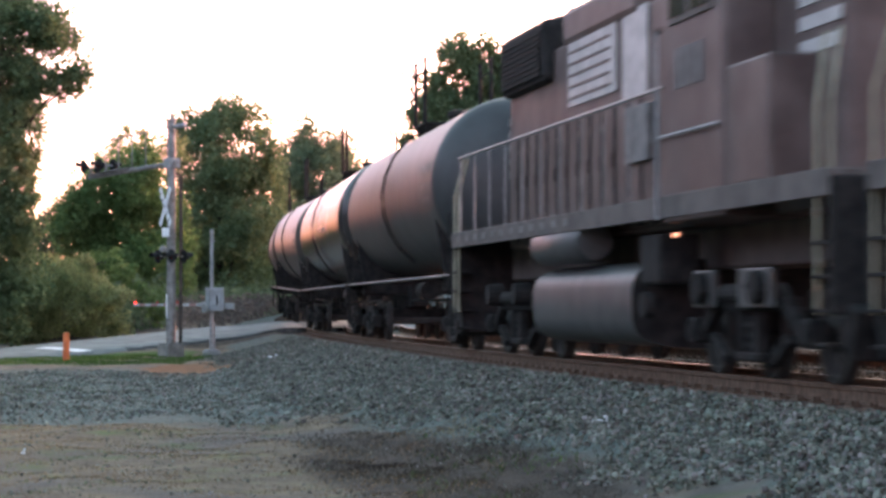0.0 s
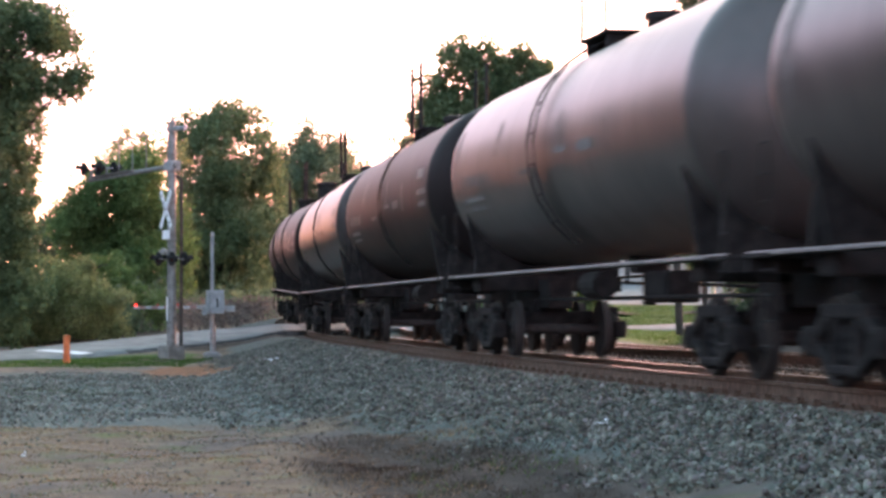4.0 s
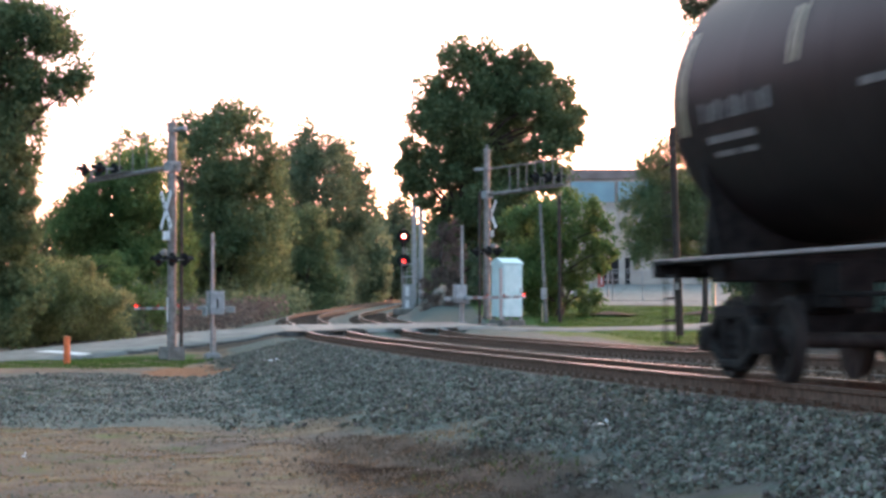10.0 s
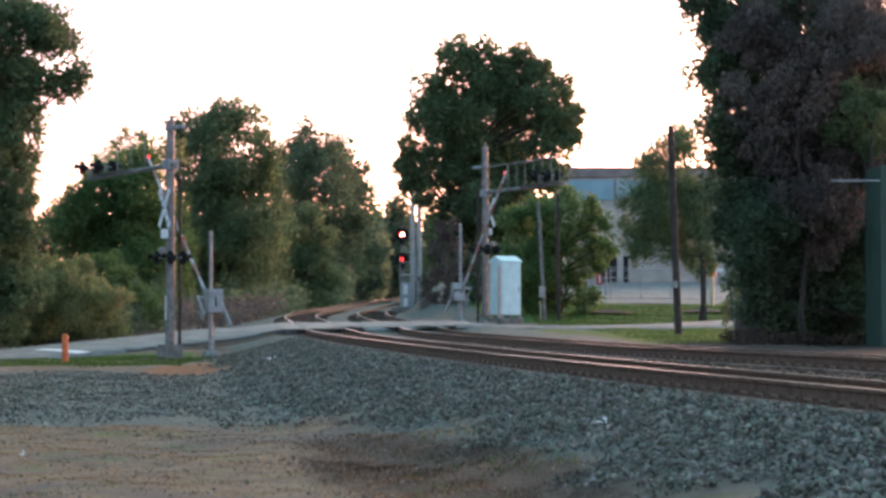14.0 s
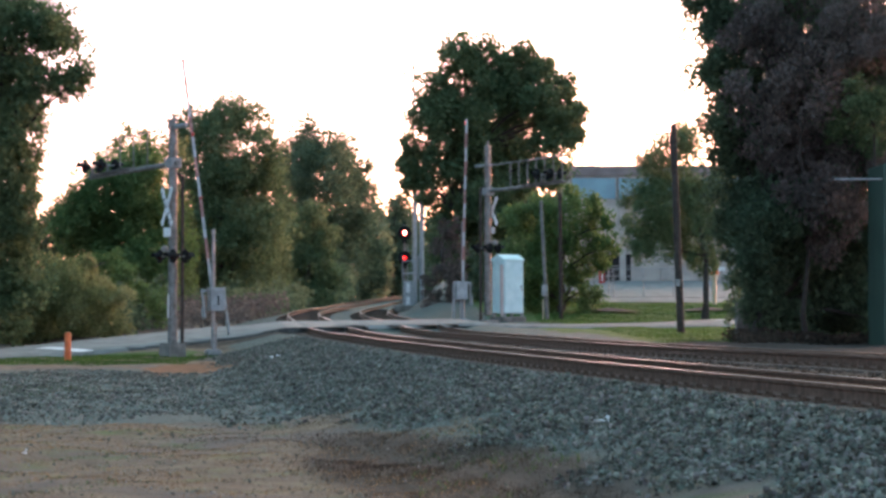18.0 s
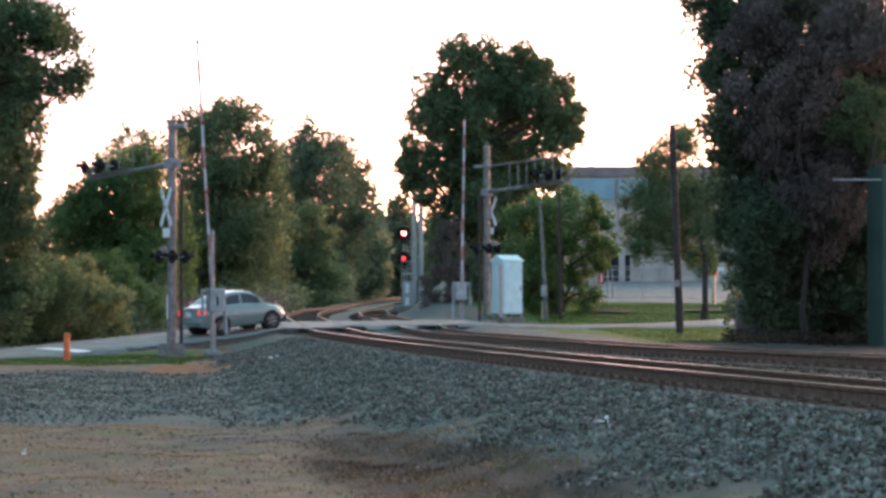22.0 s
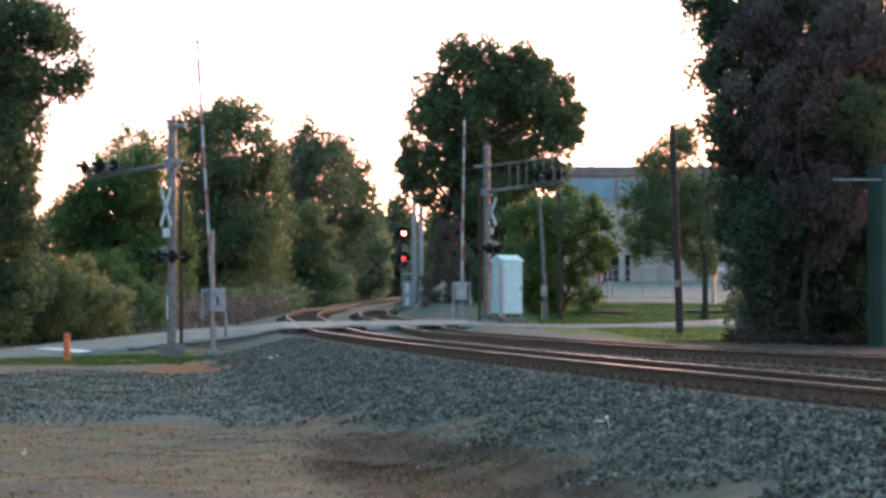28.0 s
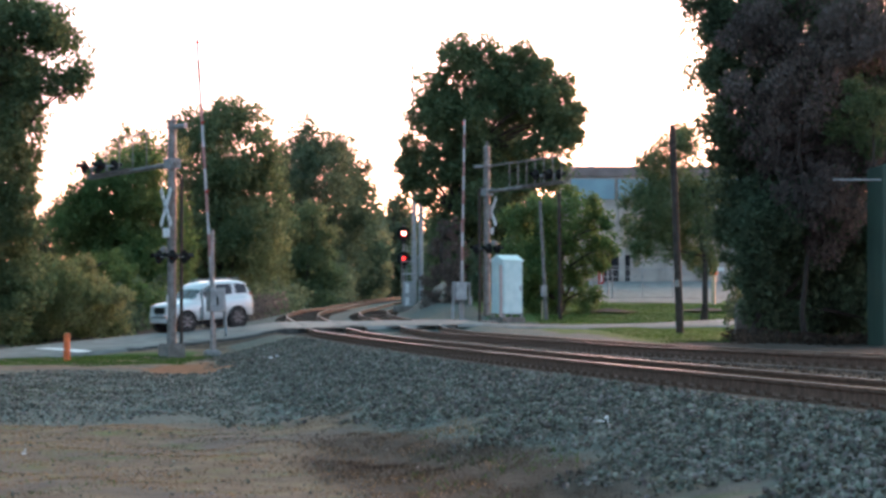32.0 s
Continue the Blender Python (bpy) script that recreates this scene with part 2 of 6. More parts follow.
def box(bm, cx, cy, cz, sx, sy, sz, bevel=0.0, rot=None, mi=0):
    r = bmesh.ops.create_cube(bm, size=1)
    m = Matrix.Translation((cx, cy, cz)) @ (rot or Matrix()) @ Matrix.Diagonal((sx, sy, sz, 1))
    bmesh.ops.transform(bm, matrix=m, verts=r["verts"])
    fs = {f for v in r["verts"] for f in v.link_faces}
    for f in fs:
        f.material_index = mi
    if bevel:
        es = list({e for v in r["verts"] for e in v.link_edges})
        bmesh.ops.bevel(bm, geom=es, offset=bevel, segments=2, affect="EDGES", profile=0.5, material=mi)


def rod(bm, a, b, r, r2=None, n=8, mi=0):
    a, b = Vector(a), Vector(b)
    d = b - a
    m = Matrix.Translation((a + b) / 2) @ d.to_track_quat("Z", "Y").to_matrix().to_4x4()
    g = bmesh.ops.create_cone(bm, cap_ends=True, segments=n, radius1=r, radius2=r if r2 is None else r2, depth=d.length, matrix=m)
    if mi:
        for f in {f for v in g["verts"] for f in v.link_faces}:
            f.material_index = mi


def lathe(bm, prof, n=32, axis="X", mi=0, m=None):
    """Turns (along, radius) pairs about the axis."""
    rings = []
    for u, r in prof:
        ring = []
        for i in range(n):
            t = 2 * math.pi * i / n
            p = Vector((u, r * math.cos(t), r * math.sin(t))) if axis == "X" else Vector((r * math.cos(t), u, r * math.sin(t))) if axis == "Y" else Vector((r * math.cos(t), r * math.sin(t), u))
            ring.append(bm.verts.new(m @ p if m is not None else p))
        rings.append(ring)
    for r0, r1 in zip(rings, rings[1:]):
        for i in range(n):
            f = bm.faces.new((r0[i], r0[(i + 1) % n], r1[(i + 1) % n], r1[i]))
            f.material_index = mi
    for ring in (rings[0], rings[-1]):
        f = bm.faces.new(ring)
        f.material_index = mi
    bmesh.ops.recalc_face_normals(bm, faces=bm.faces[:])


def bm_new():
    return bmesh.new()


def tube(bm, pts, r, n=6):
    """One unbroken round tube through the points."""
    pts = [Vector(p) for p in pts]
    rings = []
    for i, p in enumerate(pts):
        d = pts[min(i + 1, len(pts) - 1)] - pts[max(i - 1, 0)]
        q = d.to_track_quat("Z", "Y")
        rings.append([bm.verts.new(p + q @ Vector((r * math.cos(2 * math.pi * k / n), r * math.sin(2 * math.pi * k / n), 0))) for k in range(n)])
    for r0, r1 in zip(rings, rings[1:]):
        for k in range(n):
            bm.faces.new((r0[k], r0[(k + 1) % n], r1[(k + 1) % n], r1[k]))
    bm.faces.new(rings[0][::-1])
    bm.faces.new(rings[-1])
    return bm


def B(*boxes):
    bm = bmesh.new()
    for b in boxes:
        box(bm, *b)
    return bm


def R(*rods, n=8):
    bm = bmesh.new()
    for r in rods:
        rod(bm, *r, n=n)
    return bm


def sheet_mesh(name, verts, quads, material):
    """A mesh from numpy arrays of places and of four corners each."""
    me = bpy.data.meshes.new(name)
    me.vertices.add(len(verts))
    me.vertices.foreach_set("co", np.asarray(verts, np.float32).ravel())
    q = np.asarray(quads, np.int32)
    me.loops.add(q.size)
    me.loops.foreach_set("vertex_index", q.ravel())
    me.polygons.add(len(q))
    me.polygons.foreach_set("loop_start", np.arange(len(q), dtype=np.int32) * q.shape[1])
    me.polygons.foreach_set("loop_total", np.full(len(q), q.shape[1], np.int32))
    me.update(calc_edges=True)
    me.materials.append(material)
    return me


# ---- ground: one sheet to the horizon ----
def ground_material():
    m = bpy.data.materials.new("dirt_gravel_and_grass")
    m.use_nodes = True
    nt = m.node_tree
    b = nt.nodes["Principled BSDF"]
    b.inputs["Roughness"].default_value, b.inputs["Specular IOR Level"].default_value = 0.95, 0.2
    tc = nt.nodes.new("ShaderNodeTexCoord")

    def noise_tex(scale, detail=6):
        n = nt.nodes.new("ShaderNodeTexNoise")
        n.inputs["Scale"].default_value, n.inputs["Detail"].default_value = scale, detail
        nt.links.new(tc.outputs["Object"], n.inputs["Vector"])
        return n.outputs["Fac"]

    def ramp(fac, stops):
        r = nt.nodes.new("ShaderNodeValToRGB")
        els = r.color_ramp.elements
        while len(els) < len(stops):
            els.new(0.5)
        for e, (p, c) in zip(els, stops):
            e.position, e.color = p, (*c, 1)
        nt.links.new(fac, r.inputs[0])
        return r.outputs[0]

    def mix(fac, a, c):
        x = nt.nodes.new("ShaderNodeMix")
        x.data_type = "RGBA"
        nt.links.new(fac, x.inputs["Factor"])
        nt.links.new(a, x.inputs["A"])
        nt.links.new(c, x.inputs["B"])
        return x.outputs["Result"]

    def zone(name):
        a = nt.nodes.new("ShaderNodeAttribute")
        a.attribute_name = name
        add = nt.nodes.new("ShaderNodeMath")
        add.operation = "ADD"
        sub = nt.nodes.new("ShaderNodeMath")
        sub.operation = "MULTIPLY_ADD"
        nt.links.new(noise_tex(1.1, 9), sub.inputs[0])
        sub.inputs[1].default_value, sub.inputs[2].default_value = 1.3, -0.65
        nt.links.new(a.outputs["Fac"], add.inputs[0])
        nt.links.new(sub.outputs[0], add.inputs[1])
        mr = nt.nodes.new("ShaderNodeMapRange")
        mr.inputs["From Min"].default_value, mr.inputs["From Max"].default_value = 0.35, 0.65
        nt.links.new(add.outputs[0], mr.inputs["Value"])
        return mr.outputs[0]

    dirt = ramp(noise_tex(2.2, 14), [(0.3, (0.095, 0.072, 0.055)), (0.48, (0.15, 0.11, 0.078)), (0.64, (0.21, 0.154, 0.105))])
    gravel = ramp(noise_tex(14, 10), [(0.3, (0.05, 0.064, 0.057)), (0.5, (0.09, 0.111, 0.1)), (0.72, (0.155, 0.182, 0.162))])
    grass = ramp(noise_tex(5, 8), [(0.3, (0.032, 0.076, 0.016)), (0.55, (0.058, 0.118, 0.028)), (0.75, (0.086, 0.142, 0.04))])
    clay = ramp(noise_tex(4, 8), [(0.3, (0.12, 0.05, 0.026)), (0.7, (0.25, 0.112, 0.056))])
    dark = ramp(noise_tex(6, 8), [(0.3, (0.026, 0.02, 0.016)), (0.7, (0.075, 0.057, 0.045))])
    rust = ramp(noise_tex(14, 10), [(0.3, (0.045, 0.033, 0.028)), (0.5, (0.075, 0.055, 0.046)), (0.72, (0.12, 0.09, 0.076))])
    worn = ramp(noise_tex(3.0, 10), [(0.3, (0.085, 0.072, 0.064)), (0.7, (0.145, 0.125, 0.11))])
    patch = nt.nodes.new("ShaderNodeMapRange")
    patch.inputs["From Min"].default_value, patch.inputs["From Max"].default_value = 0.5, 0.64
    nt.links.new(noise_tex(0.45, 5), patch.inputs["Value"])
    col = mix(patch.outputs[0], dirt, worn)
    col = mix(zone("grass"), col, grass)
    # dark zone: dead weeds, wood floor, road edge and painted tree shade
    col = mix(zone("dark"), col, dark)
    col = mix(zone("gravel"), col, gravel)
    col = mix(zone("clay"), col, clay)
    col = mix(zone("rust"), col, rust)
    nt.links.new(col, b.inputs["Base Color"])
    bp = nt.nodes.new("ShaderNodeBump")
    bp.inputs["Strength"].default_value, bp.inputs["Distance"].default_value = 0.9, 0.03
    nt.links.new(noise_tex(22, 8), bp.inputs["Height"])
    nt.links.new(bp.outputs[0], b.inputs["Normal"])
    return m


def ground():
    xs = np.concatenate([[-4000, -1500, -600, -300, -160, -100, -70, -50], np.arange(-40, 30.01, 0.4), [36, 45, 60, 90, 150, 300, 700, 1500, 4000]])
    ys = np.concatenate([[-4000, -1500, -700, -300, -120, -50, -20, 0, 8], np.arange(14, 125, 0.4), [128, 132, 137, 143, 150, 160, 175, 190, 210, 240, 280, 330, 390, 460, 600, 1000, 2000, 4500]])
    gx, gy = np.meshgrid(xs, ys)
    x, y = gx.ravel(), gy.ravel()
    z = ground_z(x, y)
    nx, ny = len(xs), len(ys)
    i = (np.arange(ny - 1)[:, None] * nx + np.arange(nx - 1)[None]).ravel()
    me = sheet_mesh("ground", np.stack([x, y, z], 1), np.stack([i, i + 1, i + nx + 1, i + nx], 1), ground_material())
    me.shade_smooth()
    s, lat = line_coords(x, y)
    w, q = road_coords(x, y)
    toe = np.interp(y, [0, 20, 30, 50, 75], [2.3, 2.4, 3.8, 3.8, 3.0])
    bed = np.clip(0.5 + (np.minimum(lat + toe, np.interp(y, [58, 76], [6.8, 8.5]) - lat)) / 1.2, 0, 1) * (y > -60)
    lane = 1.25 * np.clip(0.5 + np.minimum((y - 33.5) / 3, (64 + 0.2 * x - y) / 5), 0, 1) * np.clip((-1.8 - x) / 2 + 0.5, 0, 1)
    pad = np.clip(1 - np.hypot((x - 2.5) / 4, (y - 106) / 5), 0, 1)
    gravel = np.clip(np.maximum(np.maximum(bed, lane), pad * 2), 0, 1) * np.where(y > 99, 0.75, 1.0)
    verge = np.clip(1 - np.abs(q + 1.8) / 2.2, 0, 1) * (w < -3) * np.clip((-4 - w) / 4, 0, 1)
    lawn = 1.8 * np.clip((lat - 6.6) / 0.6, 0, 1) * (y > 40)
    grass = np.maximum(np.maximum(verge * 1.1, lawn), np.maximum(0.3 * (y < 34), 0.85 * np.clip(1.3 - np.hypot((x + 9.0) / 2.6, (y - 47) / 3.5), 0, 1)))
    clay = 1.3 * np.clip(1.9 - np.hypot((x + 6.55) / 0.95, (y - 64.0) / 4.8), 0, 1)
    dark = np.maximum(1.25 * np.clip(1.6 - np.hypot((x + 0.1 + 0.17 * (y - 24)) / 1.05, (y - 23.5) / 5.0), 0, 1), np.maximum(np.clip((-lat - 4) / 3, 0, 1), 0.25 * (lat < 6.5)) * (y > 100))
    edge = np.clip(1.3 - np.abs(q + 0.5) / 0.6, 0, 1) * np.clip((w + 8) / 3, 0, 1) * (w < 1.5)
    # the big tree's shade, painted into the ground colour as dark zone
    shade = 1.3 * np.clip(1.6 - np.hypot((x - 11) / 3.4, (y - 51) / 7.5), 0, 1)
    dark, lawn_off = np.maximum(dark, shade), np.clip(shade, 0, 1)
    yard = np.clip((lat - 5) / 1.0, 0, 1) * np.clip((10.2 - lat) / 1.5, 0, 1) * (y > 99) * (y < 190)
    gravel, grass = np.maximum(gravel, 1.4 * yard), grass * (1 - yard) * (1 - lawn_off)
    # leaf litter beside the far rail, its dark also carrying the tree's shade
    litter = np.clip((lat - 5.2) / 0.8, 0, 1) * np.clip((61 - y) / 3, 0, 1) * (y > 14)
    dark, gravel = np.maximum(np.maximum(dark, edge), 1.3 * litter), gravel * (1 - edge) * (1 - litter)
    rust = 1.3 * np.clip(np.minimum(lat, 5.3 - lat) / 0.3, 0, 1) * np.clip((78 - y) / 6, 0, 1) * (y > -60)
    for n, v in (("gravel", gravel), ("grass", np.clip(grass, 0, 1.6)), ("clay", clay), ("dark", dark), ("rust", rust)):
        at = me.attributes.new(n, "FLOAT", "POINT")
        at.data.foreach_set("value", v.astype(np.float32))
    return tagged(new("ground", me), "uneven ground of gravel, bare dirt, dead grass and lawn", "ground", kind="structure")


ground()


def stones():
    """Loose ballast on the bed and shoulder, one joined heap of angular stones."""
    rng = np.random.default_rng(3)
    base = np.array([(-1, -0.7, -0.5), (1, -0.8, -0.4), (0.8, 0.9, -0.5), (-0.9, 0.8, -0.4), (-0.6, -0.5, 0.6), (0.7, -0.4, 0.7), (0.5, 0.6, 0.5), (-0.5, 0.6, 0.7)])
    faces = np.array([(0, 1, 5, 4), (1, 2, 6, 5), (2, 3, 7, 6), (3, 0, 4, 7), (4, 5, 6, 7)])

    def heap(name, n, s0, s1, l0, l1, r0, r1, label, lanes=None, material="stone", rise=0.0, loose=False):
        if lanes is None:
            u = rng.random(n)
            s = s0 + (s1 - s0) * u ** 1.5
            lat = rng.uniform(l0, l1, n)
            a = np.interp(s, SS, HEAD)
            x, y = np.interp(s, SS, LX) + lat * np.sin(a), np.interp(s, SS, LY) - lat * np.cos(a)
        else:
            x, y = rng.uniform(lanes[0], lanes[1], n), rng.uniform(lanes[2], lanes[3], n)
        w, q = road_coords(x, y)
        s_, l_ = line_coords(x, y)
        ok = (q < -0.3) | (q > ROADW + 0.3)
        if loose:
            ok &= l_ < -2.6
        elif lanes is None:
            edge = 3.0 + 0.5 * np.interp(y, [20, 28, 34, 60], [0, 0.2, 2.5, 1.6]) + 0.35 * np.sin(s * 1.3) + 0.25 * np.sin(s * 3.1 + 1)
            ok &= lat > -edge + rng.exponential(0.45, n)
        else:
            ok &= (np.hypot((x + 6.5) / 1.4, (y - 64.5) / 6.5) > 1) & (y > 33.0 + 1.5 * np.sin(x * 1.1) + 0.8 * np.sin(x * 2.9) + rng.exponential(1.6, n)) & (y < 64 + 0.2 * x - rng.exponential(2.0, n))
        x, y = x[ok], y[ok]
        n = len(x)
        r = rng.uniform(r0, r1, n) * rng.choice([0.6, 0.9, 1.15, 1.5], n, p=[0.3, 0.35, 0.25, 0.1])
        rot = rng.uniform(0, 2 * math.pi, (n, 3))
        c, sn = np.cos(rot), np.sin(rot)
        Rz = np.zeros((n, 3, 3))
        Rz[:, 0, 0], Rz[:, 0, 1], Rz[:, 1, 0], Rz[:, 1, 1], Rz[:, 2, 2] = c[:, 0], -sn[:, 0], sn[:, 0], c[:, 0], 1
        Rx = np.zeros((n, 3, 3))
        Rx[:, 0, 0], Rx[:, 1, 1], Rx[:, 1, 2], Rx[:, 2, 1], Rx[:, 2, 2] = 1, c[:, 1], -sn[:, 1], sn[:, 1], c[:, 1]
        jig = base[None] * (1 + rng.uniform(-0.35, 0.35, (n, 8, 3)))
        v = np.einsum("nij,nkj->nki", Rz @ Rx, jig) * r[:, None, None] * np.array([0.95, 0.85, 1.05])
        v += np.stack([x, y, ground_z(x, y) + 0.3 * r + rise * rng.random(n) ** 2], 1)[:, None]
        f = faces[None] + (np.arange(n) * 8)[:, None, None]
        tagged(new(name, sheet_mesh(name, v.reshape(-1, 3), f.reshape(-1, 4), M[material])), label, "gravel", kind="stuff")

    heap("ballast_stones", 76000, -14, 50, -4.3, -0.66, 0.014, 0.0255, "loose blue-grey crushed ballast stones on the shoulder", rise=0.06)
    heap("ballast_stones", 15000, -14, 46, 0.15, 5.6, 0.018, 0.032, "rust-stained ballast stones between the rails", material="stone_brown")
    heap("pebbles", 5000, 0, 0, 0, 0, 0.005, 0.014, "small loose stones on the bare ground", lanes=(-7, 1.6, 18.5, 34), loose=True)
    heap("gravel_stones", 29000, 0, 0, 0, 0, 0.012, 0.026, "loose grey gravel on the access lane", lanes=(-11, -1.2, 31, 64), rise=0.02)


stones()


# ---- railway tracks ----
def sweep_profile(name, prof, s_values, off, materials, parent, zoff=0.0):
    n = len(prof)
    vs, fs, mi = [], [], []
    for s in s_values:
        x, y, z, a = on_line(s, off)
        z += cant(s, off)
        for u, v in prof:
            vs.append((x + u * math.sin(a), y - u * math.cos(a), z + v + zoff))
    for k in range(len(s_values) - 1):
        for j in range(n):
            j2 = (j + 1) % n
            fs.append((k * n + j, k * n + j2, (k + 1) * n + j2, (k + 1) * n + j))
            mi.append(1 if prof[j][1] > -0.0005 and prof[j2][1] > -0.0005 else 0)
    me = bpy.data.meshes.new(name)
    me.from_pydata(vs, [], fs)
    for m in materials:
        me.materials.append(m)
    if len(materials) > 1:
        me.polygons.foreach_set("material_index", mi)
    me.update()
    ob = new(name, me)
    ob.parent = parent
    return ob


RAIL = [(-0.075, -0.18), (-0.075, -0.168), (-0.012, -0.15), (-0.009, -0.05), (-0.036, -0.042), (-0.036, -0.006), (-0.032, -0.001), (-0.028, 0.0),
        (0.018, 0.0), (0.03, -0.001), (0.036, -0.006), (0.036, -0.042), (0.009, -0.05), (0.012, -0.15), (0.075, -0.168), (0.075, -0.18)]
S_RAIL = np.concatenate([np.arange(-700, -30, 40), np.arange(-30, 130, 1.5), np.arange(130, 460, 6)])


def track(off, label):
    tr = thing("railway_track", label, "railway track", group="tracks")
    tagged(tr, kind="structure")
    for o in (0, GAUGE):
        sweep_profile("rail", RAIL, S_RAIL[S_RAIL < 74], off + o, [M["rail_side"], M["rail_head"]], tr)
        sweep_profile("rail", RAIL, S_RAIL[S_RAIL > 72], off + o, [M["rail_side"], M["rail_dull"]], tr)
    tie = bpy.data.meshes.new("tie")
    bm = B((0, 0, -0.285, 0.22, 2.6, 0.17, 0.012))
    bm.to_mesh(tie)
    bm.free()
    tie.materials.append(M["tie"])
    plate = bpy.data.meshes.new("tie_plate")
    bm = bm_new()
    for o in (-GAUGE / 2, GAUGE / 2):
        box(bm, 0, o, -0.19, 0.19, 0.34, 0.018)
        for dx in (-0.06, 0.06):
            for dy in (-0.095, 0.095):
                box(bm, dx, o + dy, -0.165, 0.03, 0.03, 0.05)
    bm.to_mesh(plate)
    bm.free()
    plate.materials.append(M["rail_side"])
    rng = random.Random(5 + int(off))
    far_v, far_f = [], []
    for s in np.arange(-28, 130, 0.53):
        x, y, z, a = on_line(s, off + GAUGE / 2)
        w, q = road_coords(x, y)
        if -0.6 < q < ROADW + 0.6:
            continue
        h0, h1 = cant(s, off), cant(s, off + GAUGE)
        m = pose(x, y, z + (h0 + h1) / 2, 0, 0, math.degrees(a) + rng.uniform(-1.2, 1.2)) @ pose(0, 0, 0, math.degrees((h0 - h1) / GAUGE))
        if s < 60:
            for me, nm in ((tie, "tie"), (plate, "tie_plates")):
                ob = new(nm, me)
                ob.parent = tr
                ob.matrix_basis = m @ pose(0, rng.uniform(-0.04, 0.04) if nm == "tie" else 0, 0)
        else:
            k = len(far_v)
            for cx in (-0.11, 0.11):
                for cy in (-1.3, 1.3):
                    for cz in (-0.37, -0.2):
                        far_v.append(m @ Vector((cx, cy, cz)))
            far_f += [tuple(k + j for j in q4) for q4 in ((0, 2, 3, 1), (4, 5, 7, 6), (0, 1, 5, 4), (2, 6, 7, 3), (1, 3, 7, 5))]
    tagged(mesh_ob("far_ties", far_v, far_f, M["tie"], tr), kind="stuff")
    return tr


track(0.0, "near railway track with rusty rails on timber ties")
track(SPACING, "second railway track with shiny worn rail heads")


# ---- road and crossing ----
def road():
    ws = np.concatenate([np.arange(-120, -20, 5), np.arange(-20, 30, 0.5), np.arange(30, 141, 5)])
    qs = np.array([-0.1, 0.0, 1.2, 2.4, 3.6, 4.8, 6.0, ROADW, ROADW + 0.1])
    W, Q = np.meshgrid(ws, qs, indexing="ij")
    x, y, z = road_place(W, Q)
    z[:, 0] -= 0.12
    z[:, -1] -= 0.12
    n = len(qs)
    i = (np.arange(len(ws) - 1)[:, None] * n + np.arange(n - 1)[None]).ravel()
    me = sheet_mesh("road", np.stack([x.ravel(), y.ravel(), z.ravel()], 1), np.stack([i, i + n, i + n + 1, i + 1], 1), M["asphalt"])
    me.shade_smooth()
    rd = tagged(new("road", me), "worn grey asphalt road humped over the tracks", "road", kind="structure")

    def strip(name, w0, w1, q0, q1, lift, material, label=""):
        ww, qq = np.meshgrid(np.linspace(w0, w1, 12), np.linspace(q0, q1, 4), indexing="ij")
        xx, yy, zz = road_place(ww, qq)
        zz = zz + lift
        j = (np.arange(11)[:, None] * 4 + np.arange(3)[None]).ravel()
        ob = new(name, sheet_mesh(name, np.stack([xx.ravel(), yy.ravel(), zz.ravel()], 1), np.stack([j, j + 4, j + 5, j + 1], 1), material))
        ob.parent = rd
        tagged(ob, label)

    strip("stop_line", -9.15, -8.6, 0.3, 3.5, 0.008, M["white_paint"], "worn white stop line")
    strip("stop_line", 25.0, 25.6, 3.8, 7.0, 0.008, M["white_paint"], "worn white stop line")
    # the broken, dark edge of the hump
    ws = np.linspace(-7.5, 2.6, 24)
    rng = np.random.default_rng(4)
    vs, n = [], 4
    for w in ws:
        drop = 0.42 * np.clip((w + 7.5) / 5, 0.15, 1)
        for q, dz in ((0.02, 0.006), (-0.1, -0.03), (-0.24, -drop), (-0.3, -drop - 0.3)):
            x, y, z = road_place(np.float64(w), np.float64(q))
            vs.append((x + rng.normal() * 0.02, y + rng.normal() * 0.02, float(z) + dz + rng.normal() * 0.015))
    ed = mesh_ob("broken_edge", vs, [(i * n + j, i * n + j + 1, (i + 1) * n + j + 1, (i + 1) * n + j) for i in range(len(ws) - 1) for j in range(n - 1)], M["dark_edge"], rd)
    tagged(ed, "dark crumbling asphalt edge")
    return rd


road()


def crossing_panels():
    """Timber and rubber panels that carry the road over the rails, their ends standing proud beside it."""
    for off in (0.0, SPACING):
        cp = thing("crossing_panels", "dark timber crossing panels set between and beside the rails", "crossing", group="crossing panels")
        tagged(cp, kind="structure")
        for o0, o1 in ((-0.75, -0.09), (0.12, GAUGE - 0.12), (GAUGE + 0.09, GAUGE + 0.75)):
            ss = np.arange(50.0, 80.0, 0.1)
            qs = [road_coords(*on_line(v, off + (o0 + o1) / 2)[:2])[1] for v in ss]
            s_in, s_out = np.interp([-0.12, ROADW + 0.12], qs, ss)
            prof = [(o0, -0.2), (o0, -0.004), (o1, -0.004), (o1, -0.2)]
            ob = sweep_profile("panel", prof, np.linspace(s_in, s_out, 12), off, [M["panel"]], cp, 0.012)


crossing_panels()


